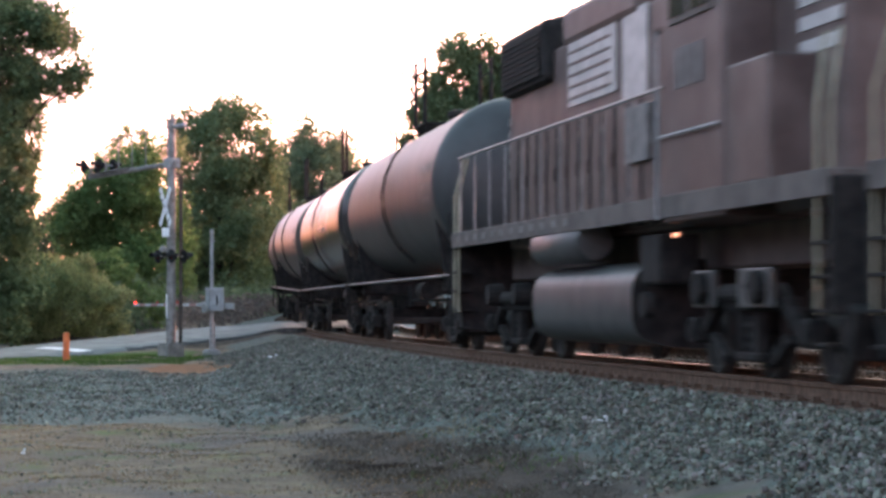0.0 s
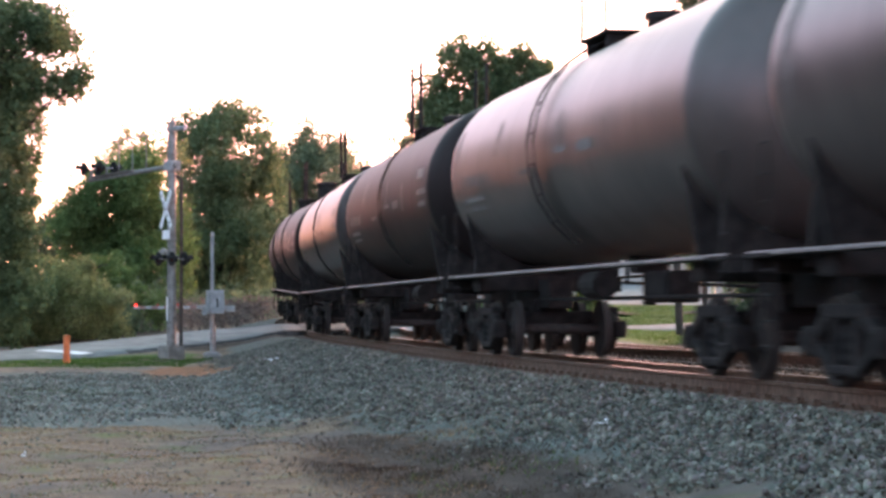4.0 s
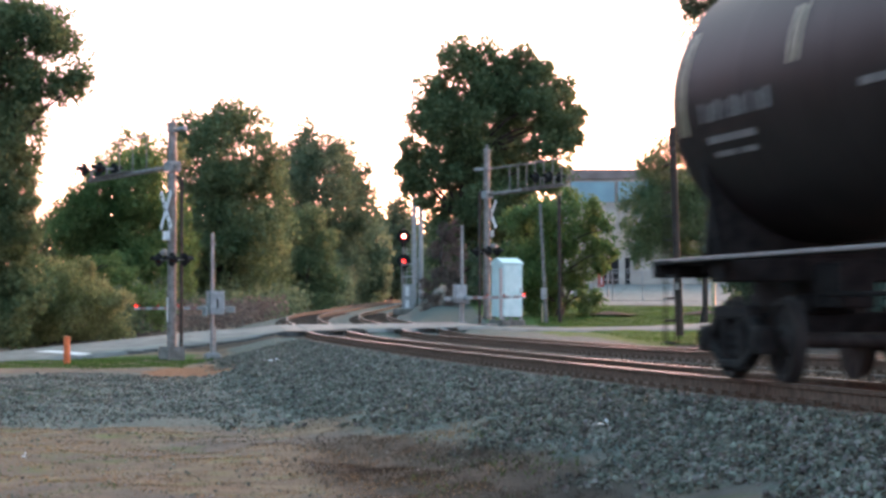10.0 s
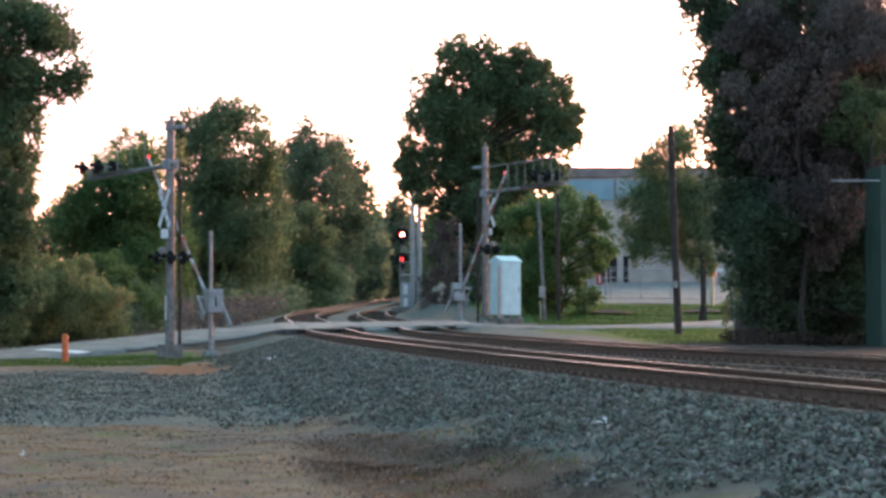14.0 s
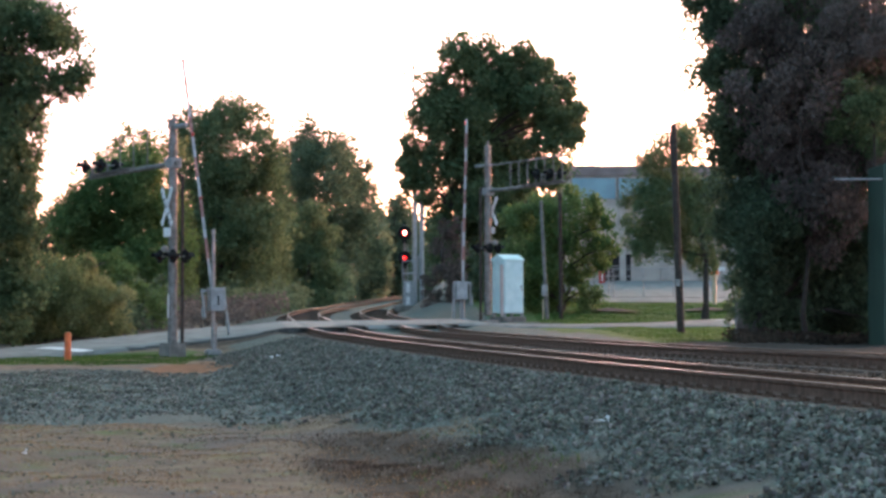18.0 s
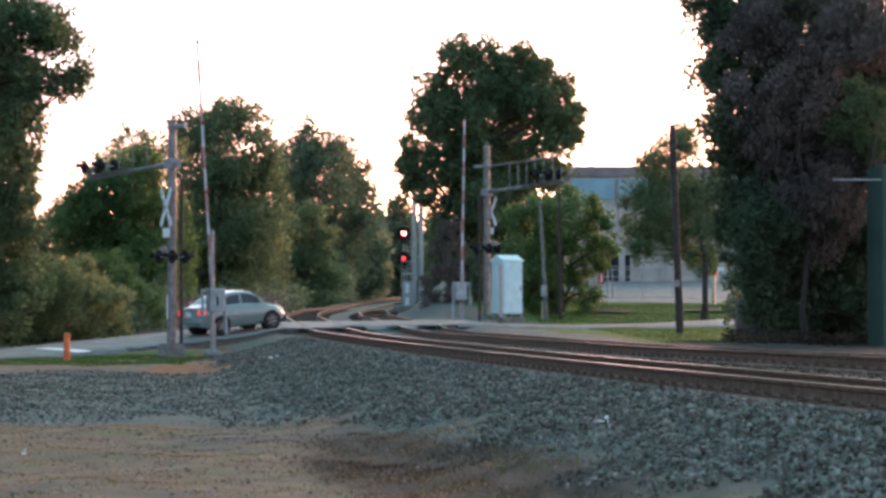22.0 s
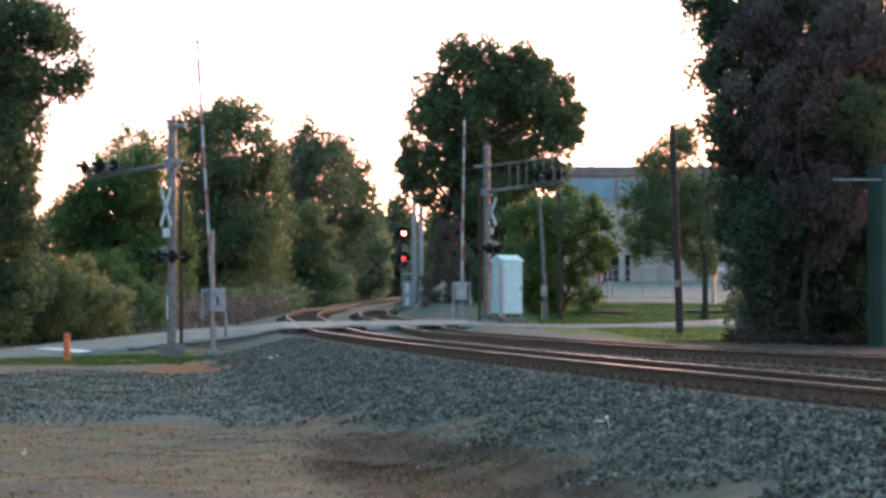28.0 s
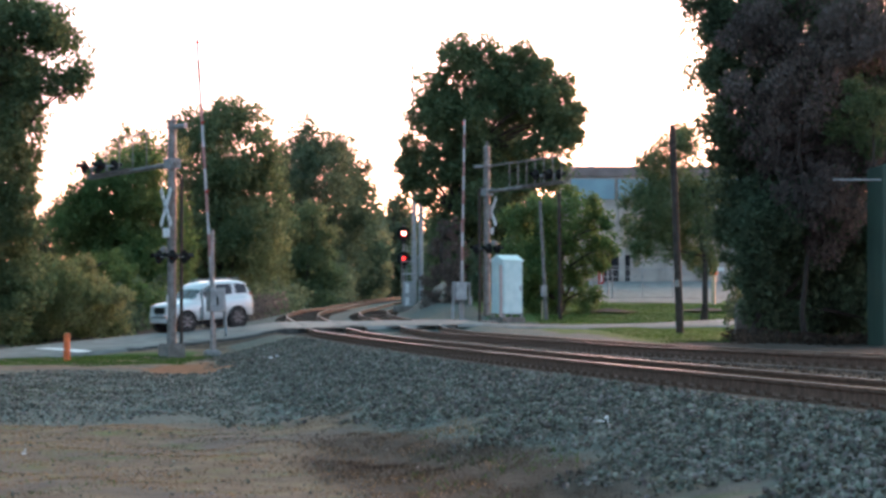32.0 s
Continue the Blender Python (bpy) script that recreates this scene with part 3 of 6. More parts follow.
# ---- trees ----
def leaf_mesh(name, pts, size, material, rng, flat=0.0):
    n = len(pts)
    a = rng.normal(size=(n, 3))
    a[:, 2] *= 1 - flat
    a /= np.linalg.norm(a, axis=1)[:, None]
    t = rng.normal(size=(n, 3))
    b = np.cross(a, t)
    b /= np.linalg.norm(b, axis=1)[:, None] + 1e-9
    s = size * rng.uniform(0.5, 1.35, n)[:, None]
    mid = np.cross(a, b) * s * 0.22
    v = np.stack([pts - a * s * 0.5, pts + b * s * 0.36 + mid, pts + a * s * 0.62, pts - b * s * 0.36 + mid], 1)
    f = np.arange(n * 4).reshape(n, 4)
    return sheet_mesh(name, v.reshape(-1, 3), f, material)


def tree(name, label, category, base, size, leaf, lobes, dense=1.0, full=1.1, stem=1.0, hang=0.0):
    """Trunk, limbs to the lobes of the crown, and a crown of many loose leaves. Lobes: x, height, radius."""
    bx, by = base
    rng = np.random.default_rng(int(abs(bx) * 100 + by))
    size *= 0.72
    bz = float(ground_z(bx, by)) - 0.1
    t = thing(name, label, category, pose(bx, by, bz))
    top = max(l[1] for l in lobes)
    r0 = (0.02 * (top - bz) + 0.06) * stem
    bm = bm_new()
    p = Vector((0, 0, 0))
    hsum = [(0, 1.5), (0.1, 1.0), (0.35, 0.8), (0.6, 0.55), (0.85, 0.25)]
    cx = float(np.mean([l[0] for l in lobes])) - bx
    prev = None
    spine = []
    for k, rr in hsum:
        q = Vector((cx * k * 0.7 + rng.normal() * 0.15, rng.normal() * 0.2, (top - bz) * k))
        spine.append(q)
        if prev is not None:
            rod(bm, prev[0], q, prev[1], r0 * rr, n=9)
        prev = (q, r0 * rr)
    part("trunk", bm, M["bark"], t, smooth=True)
    pts = []
    for lx, lz, lr in lobes:
        lr *= full
        ly = rng.normal() * lr * 0.7
        c = Vector((lx - bx, ly, lz - bz))
        near = min(spine[1:], key=lambda q: (q - c).length + (2 if q.z > c.z and hang < 1 else 0))
        elbow = near.lerp(c, 0.55) + Vector((0, 0, lr * 0.25))
        bm = bm_new()
        rod(bm, near, elbow, r0 * 0.32, r0 * 0.2, n=6)
        rod(bm, elbow, c, r0 * 0.2, r0 * 0.06, n=5)
        n = int(dense * 4 * math.pi * (lr / size) ** 2 * 2.25) + 120
        subs = max(16, int(34 * min(dense, 1.2)))
        sub_dir = rng.normal(size=(subs, 3))
        sub_dir /= np.linalg.norm(sub_dir, axis=1)[:, None]
        sub_c = sub_dir * rng.uniform(0.3, 0.95, (subs, 1)) * lr * np.array([1, 1.1, 0.95])
        which = rng.integers(0, subs, n)
        d = rng.normal(size=(n, 3))
        d /= np.linalg.norm(d, axis=1)[:, None]
        rad = lr * rng.uniform(0.23, 0.45, subs)[which] * rng.random(n) ** 0.33
        pts.append(np.array(c)[None] + sub_c[which] + d * rad[:, None])
        k = max(3, int(n * 0.02))
        for j in range(3):
            e = Vector(sub_c[rng.integers(0, subs)]) * 1.05
            rod(bm, c, c + e, r0 * 0.06, r0 * 0.015, n=4)
        part("limb", bm, M["bark"], t)
    ob = new("crown", leaf_mesh("crown", np.concatenate(pts), size, M[leaf], rng, -hang))
    ob.parent = t
    return t


tree("deciduous_tree", "tall broad-leaved tree with loose drooping green crown", "tree", (-18.09, 92), 0.23, "leaf", [
    (-15.89, 11.23, 1.65), (-16.77, 11.89, 1.32), (-15.02, 11.67, 0.83), (-17.21, 9.47, 1.54), (-15.89, 9.69, 0.99), (-14.8, 9.47, 0.66), (-14.14, 9.69, 0.55), (-16.77, 7.72, 1.1), (-17.21, 5.74, 1.21), (-16.55, 3.99, 0.99), (-16.99, 2.23, 1.32), (-16.77, 0.69, 1.1), (-17.4, 6.8, 1.2), (-17.3, 4.8, 1.1), (-17.2, 3.1, 1.2), (-17.3, 1.4, 1.2), (-17.6, 8.4, 1.3), (-16.7, 6.7, 0.9), (-16.1, 5.9, 0.5), (-16.4, 5.0, 0.8), (-17.4, 10.6, 1.1)], 0.95, full=1.28)
tree("bush", "wide yellow-green roadside shrub thicket", "bush", (-15.84, 100), 0.15, "thicket", [
    (-15.6, 1.16, 1.3), (-16.8, 0.93, 1.4), (-14.5, 0.93, 1.0), (-15.9, 2.1, 0.95), (-17.3, 0.0, 1.1), (-14.1, 0.1, 0.8), (-16.4, 2.4, 0.7), (-14.9, 1.75, 0.8), (-15.3, 0.1, 1.0), (-17.6, 1.9, 0.9), (-18.2, 0.8, 1.1), (-18.6, -0.3, 1.0), (-17.9, -0.4, 0.9), (-16.6, -0.4, 0.8), (-13.6, -0.3, 0.6), (-15.0, 2.5, 0.5), (-13.6, 1.2, 0.6)], 0.75, stem=0.2, hang=2.0)
tree("bush", "loose light green shrubs behind the thicket", "bush", (-17.0, 108), 0.17, "leaflight", [
    (-16.2, 2.6, 0.8), (-15.4, 2.9, 0.7), (-17.0, 2.2, 0.9), (-14.6, 2.3, 0.7), (-18.0, 2.0, 1.0), (-13.4, 1.2, 0.8), (-12.9, 0.6, 0.7)], 0.6)
tree("deciduous_tree", "thin airy tree with pale pinkish-green twigs", "tree", (-20.6, 158), 0.22, "bushleaf", [
    (-20.3, 11.3, 1.1), (-21.8, 11.6, 0.9), (-18.9, 11.6, 1.0), (-22.8, 10.4, 0.9), (-17.8, 11.2, 0.9), (-21.2, 12.4, 0.7), (-19.6, 12.3, 0.7), (-23.3, 9.0, 0.8)], 0.3, full=1.3, stem=0.5)
tree("deciduous_tree", "rounded light green tree at the edge of the wood", "tree", (-20.9, 150), 0.28, "leaflight", [
    (-20.9, 6.02, 3.4), (-22.69, 6.02, 1.79), (-19.47, 8.52, 2.15), (-20.3, 9.8, 1.3), (-21.9, 9.2, 1.0), (-18.58, 10.0, 1.25), (-19.11, 3.15, 2.15), (-17.6, 5.0, 1.8), (-22.6, 3.6, 1.6), (-21.26, 2.44, 2.15), (-20.4, 8.0, 1.9), (-18.2, 7.4, 1.7), (-22.0, 7.4, 1.6), (-19.8, 4.6, 2.0), (-17.4, 2.4, 1.6), (-23.4, 5.4, 1.3)], 1.05, full=1.2)
tree("deciduous_tree", "dark green tree deep in the wood", "tree", (-31.92, 190), 0.36, "leafdark", [
    (-31.46, 6.51, 2.49), (-30.56, 8.32, 1.36), (-32.37, 3.79, 2.72)])
tree("deciduous_tree", "tall full green tree beside the railway", "tree", (-16.92, 180), 0.36, "leaf", [
    (-19.5, 14.37, 1.5), (-17.14, 15.44, 1.72), (-14.99, 15.01, 1.72), (-16.49, 12.22, 3.22), (-19.07, 10.07, 3.01), (-14.35, 10.93, 2.58), (-16.92, 7.5, 3.87), (-19.5, 5.35, 3.01), (-14.77, 5.35, 3.44), (-19.93, 2.34, 2.15), (-16.49, 2.34, 2.15)], full=1.25)
tree("deciduous_tree", "tall green tree where the railway bends", "tree", (-15.4, 270), 0.5, "leafdark", [
    (-15.4, 19.56, 2.45), (-17.01, 16.66, 3.22), (-13.46, 16.66, 3.22), (-15.72, 12.15, 5.15), (-11.85, 10.86, 3.54), (-15.72, 6.35, 5.15), (-11.85, 5.71, 3.22), (-18.94, 5.71, 3.87), (-19.58, 2.49, 2.58)], full=1.25)
tree("deciduous_tree", "yellowing green tree at the railway cutting", "tree", (-11.6, 205), 0.34, "leaf", [
    (-11.4, 8.6, 1.5), (-12.6, 6.8, 1.7), (-10.5, 6.4, 1.5), (-11.6, 4.6, 2.0), (-13.4, 4.2, 1.8), (-10.0, 3.6, 1.3), (-12.6, 2.2, 1.7), (-10.6, 2.0, 1.2)], 0.8, full=1.25)
tree("conifer_tree", "dark pointed evergreen beside the railway bend", "tree", (-12.1, 300), 0.5, "leafdark", [
    (-12.81, 20.93, 2), (-12.1, 17.71, 2.51), (-10.67, 16.28, 2), (-9.95, 18.43, 1), (-11.38, 12.7, 3.22), (-10.31, 8.41, 2.86), (-9.59, 4.83, 2.51), (-12.46, 4.83, 2.86)], full=1.2)
tree("deciduous_tree", "distant hazy tree beyond the railway bend", "tree", (-9.64, 430), 0.7, "leafdark", [
    (-8.11, 19.41, 2.26), (-9.64, 15.82, 3.59), (-7.08, 13.77, 3.59), (-9.64, 10.69, 4.62), (-12.21, 8.64, 4.1), (-8.62, 6.59, 3.59), (-5.03, 9.67, 4.1)], full=1.35)
tree("oak_tree", "very large domed dark green oak behind the signals", "tree", (0.52, 135), 0.3, "leaf", [
    (1, 14.83, 1.45), (2.77, 14.83, 1.61), (4.22, 13.87, 1.45), (-0.45, 13.22, 1.45), (1.8, 12.9, 1.93), (5.35, 12.58, 1.45), (-0.77, 11.29, 1.45), (-1.58, 9.04, 1.03), (-1.42, 8.07, 0.81), (1.16, 10.32, 2.25), (3.74, 10.97, 2.25), (6.31, 11.61, 1.45), (6.96, 10.97, 1.22), (5.67, 9.36, 1.77), (2.13, 8.07, 2.25), (-0.13, 8.71, 1.29), (0.52, 6.14, 1.61), (2.13, 5.49, 1.61), (0.19, 4.2, 1.22), (-1.1, 7.2, 0.7), (5.0, 8.3, 1.3), (3.7, 7.4, 1.4), (6.2, 8.3, 0.9), (-2.1, 9.0, 0.7), (-2.0, 10.0, 0.75), (-1.9, 7.9, 0.6), (7.5, 11.9, 0.8), (7.6, 10.6, 0.6), (2.6, 3.4, 1.3), (3.9, 5.0, 1.4), (1.4, 2.4, 1.0), (2.8, 9.4, 1.8), (0.6, 12.0, 1.5), (4.4, 12.4, 1.5), (2.4, 6.8, 1.6), (5.6, 14.6, 1.1), (6.9, 13.3, 1.0), (4.6, 15.3, 0.8), (3.4, 13.4, 1.5)], 1.4)
tree("small_tree", "small bright green tree on the lawn by the fence", "tree", (5.8, 118), 0.22, "leaflight", [
    (5.52, 5.18, 1.41), (7.21, 5.18, 1.13), (4.11, 4.62, 1.27), (6.08, 3.49, 1.69), (4.39, 2.93, 1.41), (7.77, 4.05, 0.7), (5.8, 1.8, 1.27), (4.11, 1.52, 0.99), (6.93, 2.36, 0.84), (4.6, 6.0, 0.55), (6.3, 6.4, 0.6), (7.5, 6.0, 0.5), (3.5, 5.5, 0.5), (8.1, 4.9, 0.45), (3.2, 3.6, 0.5), (7.9, 3.0, 0.5), (3.7, 2.2, 0.9), (5.2, 1.1, 1.0), (7.1, 1.4, 0.9), (8.1, 3.8, 0.7)], 0.8, hang=0.8)
tree("willow_tree", "weeping green tree in front of the concrete building", "tree", (12.51, 112), 0.15, "leaf", [
    (10.05, 7.63, 0.8), (11.12, 8.16, 1.2), (9.51, 6.02, 0.94), (10.85, 6.02, 1.47), (12.19, 6.02, 1.07), (10.05, 4.3, 1.1), (11.65, 4.15, 1.34), (9.25, 4.4, 0.67), (12.45, 3.08, 0.8), (11.52, 8.96, 0.53), (9.5, 3.5, 0.6), (13.0, 4.6, 0.8), (12.9, 6.6, 0.8)], 0.75, full=1.35, stem=0.6, hang=1.5)
tree("oak_tree", "huge dark tree overgrown with vines beside the track", "tree", (7.9, 58.6), 0.15, "leafdark", [
    (7, 7.92, 1.04), (6.62, 8.61, 0.62), (8.25, 8.33, 1.52), (9.91, 7.92, 1.66), (6.8, 6.67, 0.62), (7.69, 6.53, 1.25), (9.08, 6.26, 1.38), (10.46, 6.26, 1.25), (7.21, 4.87, 0.97), (6.73, 5.29, 0.48), (8.52, 4.59, 1.38), (10.19, 4.59, 1.25), (7.35, 3.49, 0.83), (7.14, 2.52, 0.62), (8.25, 2.93, 1.25), (9.63, 2.8, 1.25), (10.74, 2.8, 0.97), (7.69, 1.83, 0.76), (7.83, 0.86, 0.62), (8.94, 1.41, 1.11), (10.32, 1.14, 1.11), (8.66, 0.51, 0.62), (9.63, 0.44, 0.62), (10.74, 0.44, 0.62)], 1.35)

tree("brush", "thin leafless brown brush beside the signal", "bush", (0.2, 128), 0.14, "vine", [(-0.6, 1.2, 0.8), (0.5, 1.4, 0.9), (-0.5, 2.6, 0.8), (0.6, 2.8, 0.9), (-0.4, 4.0, 0.7), (0.6, 4.2, 0.8), (0.3, 5.2, 0.7)], 0.4, hang=2.5)
tree("bare_tree", "bare purple-brown vines hanging over the big tree", "tree", (8.6, 57.0), 0.13, "vine", [
    (7.5, 7.5, 0.8), (8.5, 7.7, 1.2), (9.8, 7.6, 1.2), (10.7, 7.2, 1.0), (7.7, 6.0, 0.8), (9.0, 6.2, 1.2), (10.2, 6.0, 1.0), (8.2, 4.8, 0.9), (9.3, 4.6, 1.0), (10.4, 4.4, 0.8), (8.8, 3.5, 0.8), (9.7, 3.2, 0.7), (9.2, 2.3, 0.5)], 0.75, stem=0.3, hang=3.0)
tree("sapling", "fresh green sapling growing through the vines", "tree", (10.2, 55.9), 0.11, "leaf", [
    (9.9, 5.4, 0.55), (9.4, 5.1, 0.4), (10.4, 5.7, 0.5), (10.2, 4.8, 0.45), (9.7, 6.0, 0.3)], 0.8, stem=0.4)


def woods(name, label, x0, x1, y0, y1, z1, size, n, leaf, seed):
    """Undergrowth and woods that nobody could count: one loose mass of leaves over its own uneven top."""
    rng = np.random.default_rng(seed)
    x, y = rng.uniform(x0, x1, n), rng.uniform(y0, y1, n)
    top = z1 * (0.72 + 0.28 * np.sin(x * 0.9 + seed) * np.cos(y * 0.7 + 2 * seed) + 0.12 * np.sin(x * 2.3 + y * 1.9))
    z = ground_z(x, y) + top * rng.random(n) ** 0.7
    ob = new(name, leaf_mesh(name, np.stack([x, y, z], 1), size, M[leaf], rng))
    return tagged(ob, label, "undergrowth", kind="stuff")


woods("undergrowth", "dense dark undergrowth at the foot of the wood", -34, -13.5, 103, 122, 2.6, 0.3, 9000, "leafdark", 2)
woods("undergrowth", "grey-brown leafless brush along the railway cutting", -26, -9.6, 112, 150, 1.7, 0.22, 9000, "vine", 3)
woods("undergrowth", "low green brush beside the railway cutting", -28, -10.0, 150, 185, 2.4, 0.3, 8000, "leafdark", 21)
woods("undergrowth", "dark undergrowth behind the railway bend", -32, -9.0, 205, 250, 4.5, 0.5, 9000, "leafdark", 4)
woods("undergrowth", "low dark brush beyond the signal", -3.6, 4.0, 205, 235, 5.5, 0.5, 5000, "leafdark", 22)
woods("woodland", "distant woodland closing the view along the line", -40, -8.5, 330, 400, 16, 1.1, 12000, "leafdark", 5)
woods("woodland", "hazy distant woodland at the end of the line", -16, 1, 440, 480, 17, 1.2, 7000, "leafdark", 13)
woods("woodland", "distant woodland beyond the bend", 2, 22, 300, 360, 15, 1.0, 11000, "leafdark", 6)
woods("undergrowth", "low shrubs behind the signals", 1.5, 6.5, 128, 146, 3.6, 0.35, 5000, "leafdark", 7)
woods("woodland", "dark foliage mass behind the overgrown tree", 8.2, 14.5, 60.8, 65, 11.0, 0.3, 9000, "leafdark", 23)
woods("undergrowth", "dark low brush behind the overgrown tree", 7.8, 15.5, 60.5, 66, 3.0, 0.22, 5000, "leafdark", 24)
woods("undergrowth", "leaf litter and low weeds under the big tree", 7.0, 14.0, 55.5, 60, 0.32, 0.12, 4000, "deadgrass", 8)
woods("woodland", "tall wood beside the clearing, off to the side of the line", -62, -46, -70, 84, 17, 1.5, 14000, "leafdark", 9)
# added out of view: keeps the low sky glow off the train's flank
woods("woodland", "tall unseen wood added beyond the road to block low sky glow", -66, -27, 84, 124, 21, 1.5, 14000, "leafdark", 17)


def blades(name, label, n, x0, x1, y0, y1, h0, h1, width, material, seed, spot=None, slant=0.0, clump=0.45):
    """Short upright grass blades in tufts. spot: a soft-edged oval that they keep to (x, y, half widths)."""
    rng = np.random.default_rng(seed)
    x, y = rng.uniform(x0, x1, n), rng.uniform(y0, y1, n)
    tuft = 0.5 + 0.25 * (np.sin(x * 3.1 + 1.7 * y + seed) + np.sin(x * 7.3 - 2.9 * y)) + 0.2 * np.sin(y * 1.3 + seed)
    keep = rng.random(n) < np.clip(1 - clump + tuft, 0.08, 1)
    if spot:
        keep &= np.hypot((x - spot[0] - slant * (y - spot[1])) / spot[2], (y - spot[1]) / spot[3]) < rng.normal(0.85, 0.22, n)
    s, lat = line_coords(x, y)
    keep &= (lat < -2.2) | (lat > 6.4)
    x, y, tuft = x[keep], y[keep], np.clip(tuft[keep], 0.15, 1)
    n = len(x)
    h = rng.uniform(h0, h1, n) * (0.45 + 0.75 * tuft)
    a = rng.uniform(0, 2 * math.pi, n)
    lean = rng.normal(0, 0.55, (n, 2)) * h[:, None]
    w = np.stack([np.cos(a), np.sin(a)], 1) * (width * rng.uniform(0.6, 1.3, n))[:, None]
    z = ground_z(x, y) - 0.006
    p = np.stack([x, y], 1)
    v = np.stack([np.column_stack([p - w, z]), np.column_stack([p + w, z]), np.column_stack([p + lean + w * 0.25, z + h]), np.column_stack([p + lean - w * 0.25, z + h])], 1)
    me = sheet_mesh(name, v.reshape(-1, 3), np.arange(n * 4).reshape(n, 4), M[material])
    return tagged(new(name, me), label, "grass", kind="stuff")


blades("dry_grass", "short tan dry grass on the bare ground", 52000, -7.5, 0.6, 17.5, 33.5, 0.01, 0.03, 0.005, "straw", 10)
blades("dead_grass", "dark dead weeds along the foot of the ballast", 34000, -2.6, 1.9, 18.5, 31, 0.02, 0.055, 0.005, "deadgrass", 14, (0.0, 23.5, 1.3, 6.2), -0.17)
blades("dead_grass", "thin brown weeds scattered over the bare ground", 4000, -7.0, 0.5, 19, 33, 0.015, 0.045, 0.004, "deadgrass", 15, clump=0.95)
blades("green_weeds", "small green weeds at the foot of the ballast", 900, -0.3, 1.3, 19.8, 27.5, 0.03, 0.07, 0.007, "greengrass", 16, clump=1.05)
blades("green_weeds", "thin green grass among the dry grass", 2200, -7, -2.9, 19, 32, 0.015, 0.04, 0.006, "greengrass", 19, clump=1.0)
blades("green_weeds", "green grass strip on the gravel lane", 6000, -12, -6, 43, 51, 0.02, 0.05, 0.009, "greengrass", 20, (-9.0, 47, 2.6, 2.8), clump=0.7)
blades("verge_grass", "short green grass on the verge", 16000, -15, -7.6, 68, 80, 0.03, 0.09, 0.014, "greengrass", 11, clump=0.2)
blades("lawn_grass", "mown green lawn beside the track", 17000, 5.6, 13, 59, 93, 0.03, 0.08, 0.014, "greengrass", 12, clump=0.2)
blades("lawn_grass", "green lawn between the road and the yard", 16000, 4.4, 15, 107, 126, 0.04, 0.1, 0.02, "greengrass", 18, clump=0.2)


def power_line():
    p = thing("power_line", "two thin power cables strung across the valley", "cables")
    for k in range(2):
        bm = tube(bm_new(), [(-22 + 30 * (u + 1) / 2, 290, 19.6 + k * 0.55 + 0.9 * u * u) for u in [-1 + i / 6 for i in range(13)]], 0.035)
        part("cable", bm, M["black"], p)
    for x in (-22, 8):
        part("support_pole", R(((x, 290, float(ground_z(x, 290)) - 0.2), (x, 290, 21.4), 0.14), n=8), M["wood"], p)


power_line()


# ---- train: path of each vehicle ----
def ref_s(t):
    """Where the coupling behind the first tank car is along the line."""
    return float(np.interp(t, [0, 1, 2, 3, 6, 7, 8, 9, 9.5, 10, 32], [30.5, 12.4, -5.65, -23.6, -76.2, -94.0, -111.9, -129.7, -137.9, -146.1, -510.0]))


CAR = 18.085


def vehicle_rows(back, half):
    """Rows for a vehicle whose middle is that far behind the reference, on trucks half apart."""
    rows = []
    for t in [i * 0.25 for i in range(0, 49)] + [14, 18, 24, 32]:
        s = ref_s(t) + back
        p0, p1 = Vector(on_line(s - half, GAUGE / 2)[:3]), Vector(on_line(s + half, GAUGE / 2)[:3])
        d = p0 - p1
        rows.append((t, Matrix.Translation((p0 + p1) / 2) @ d.to_track_quat("X", "Z").to_matrix().to_4x4()))
    return rows


TRAIN = []      # thing, distance behind the reference, half truck spacing, wheel radius
WHEELS = []     # wheelset, radius


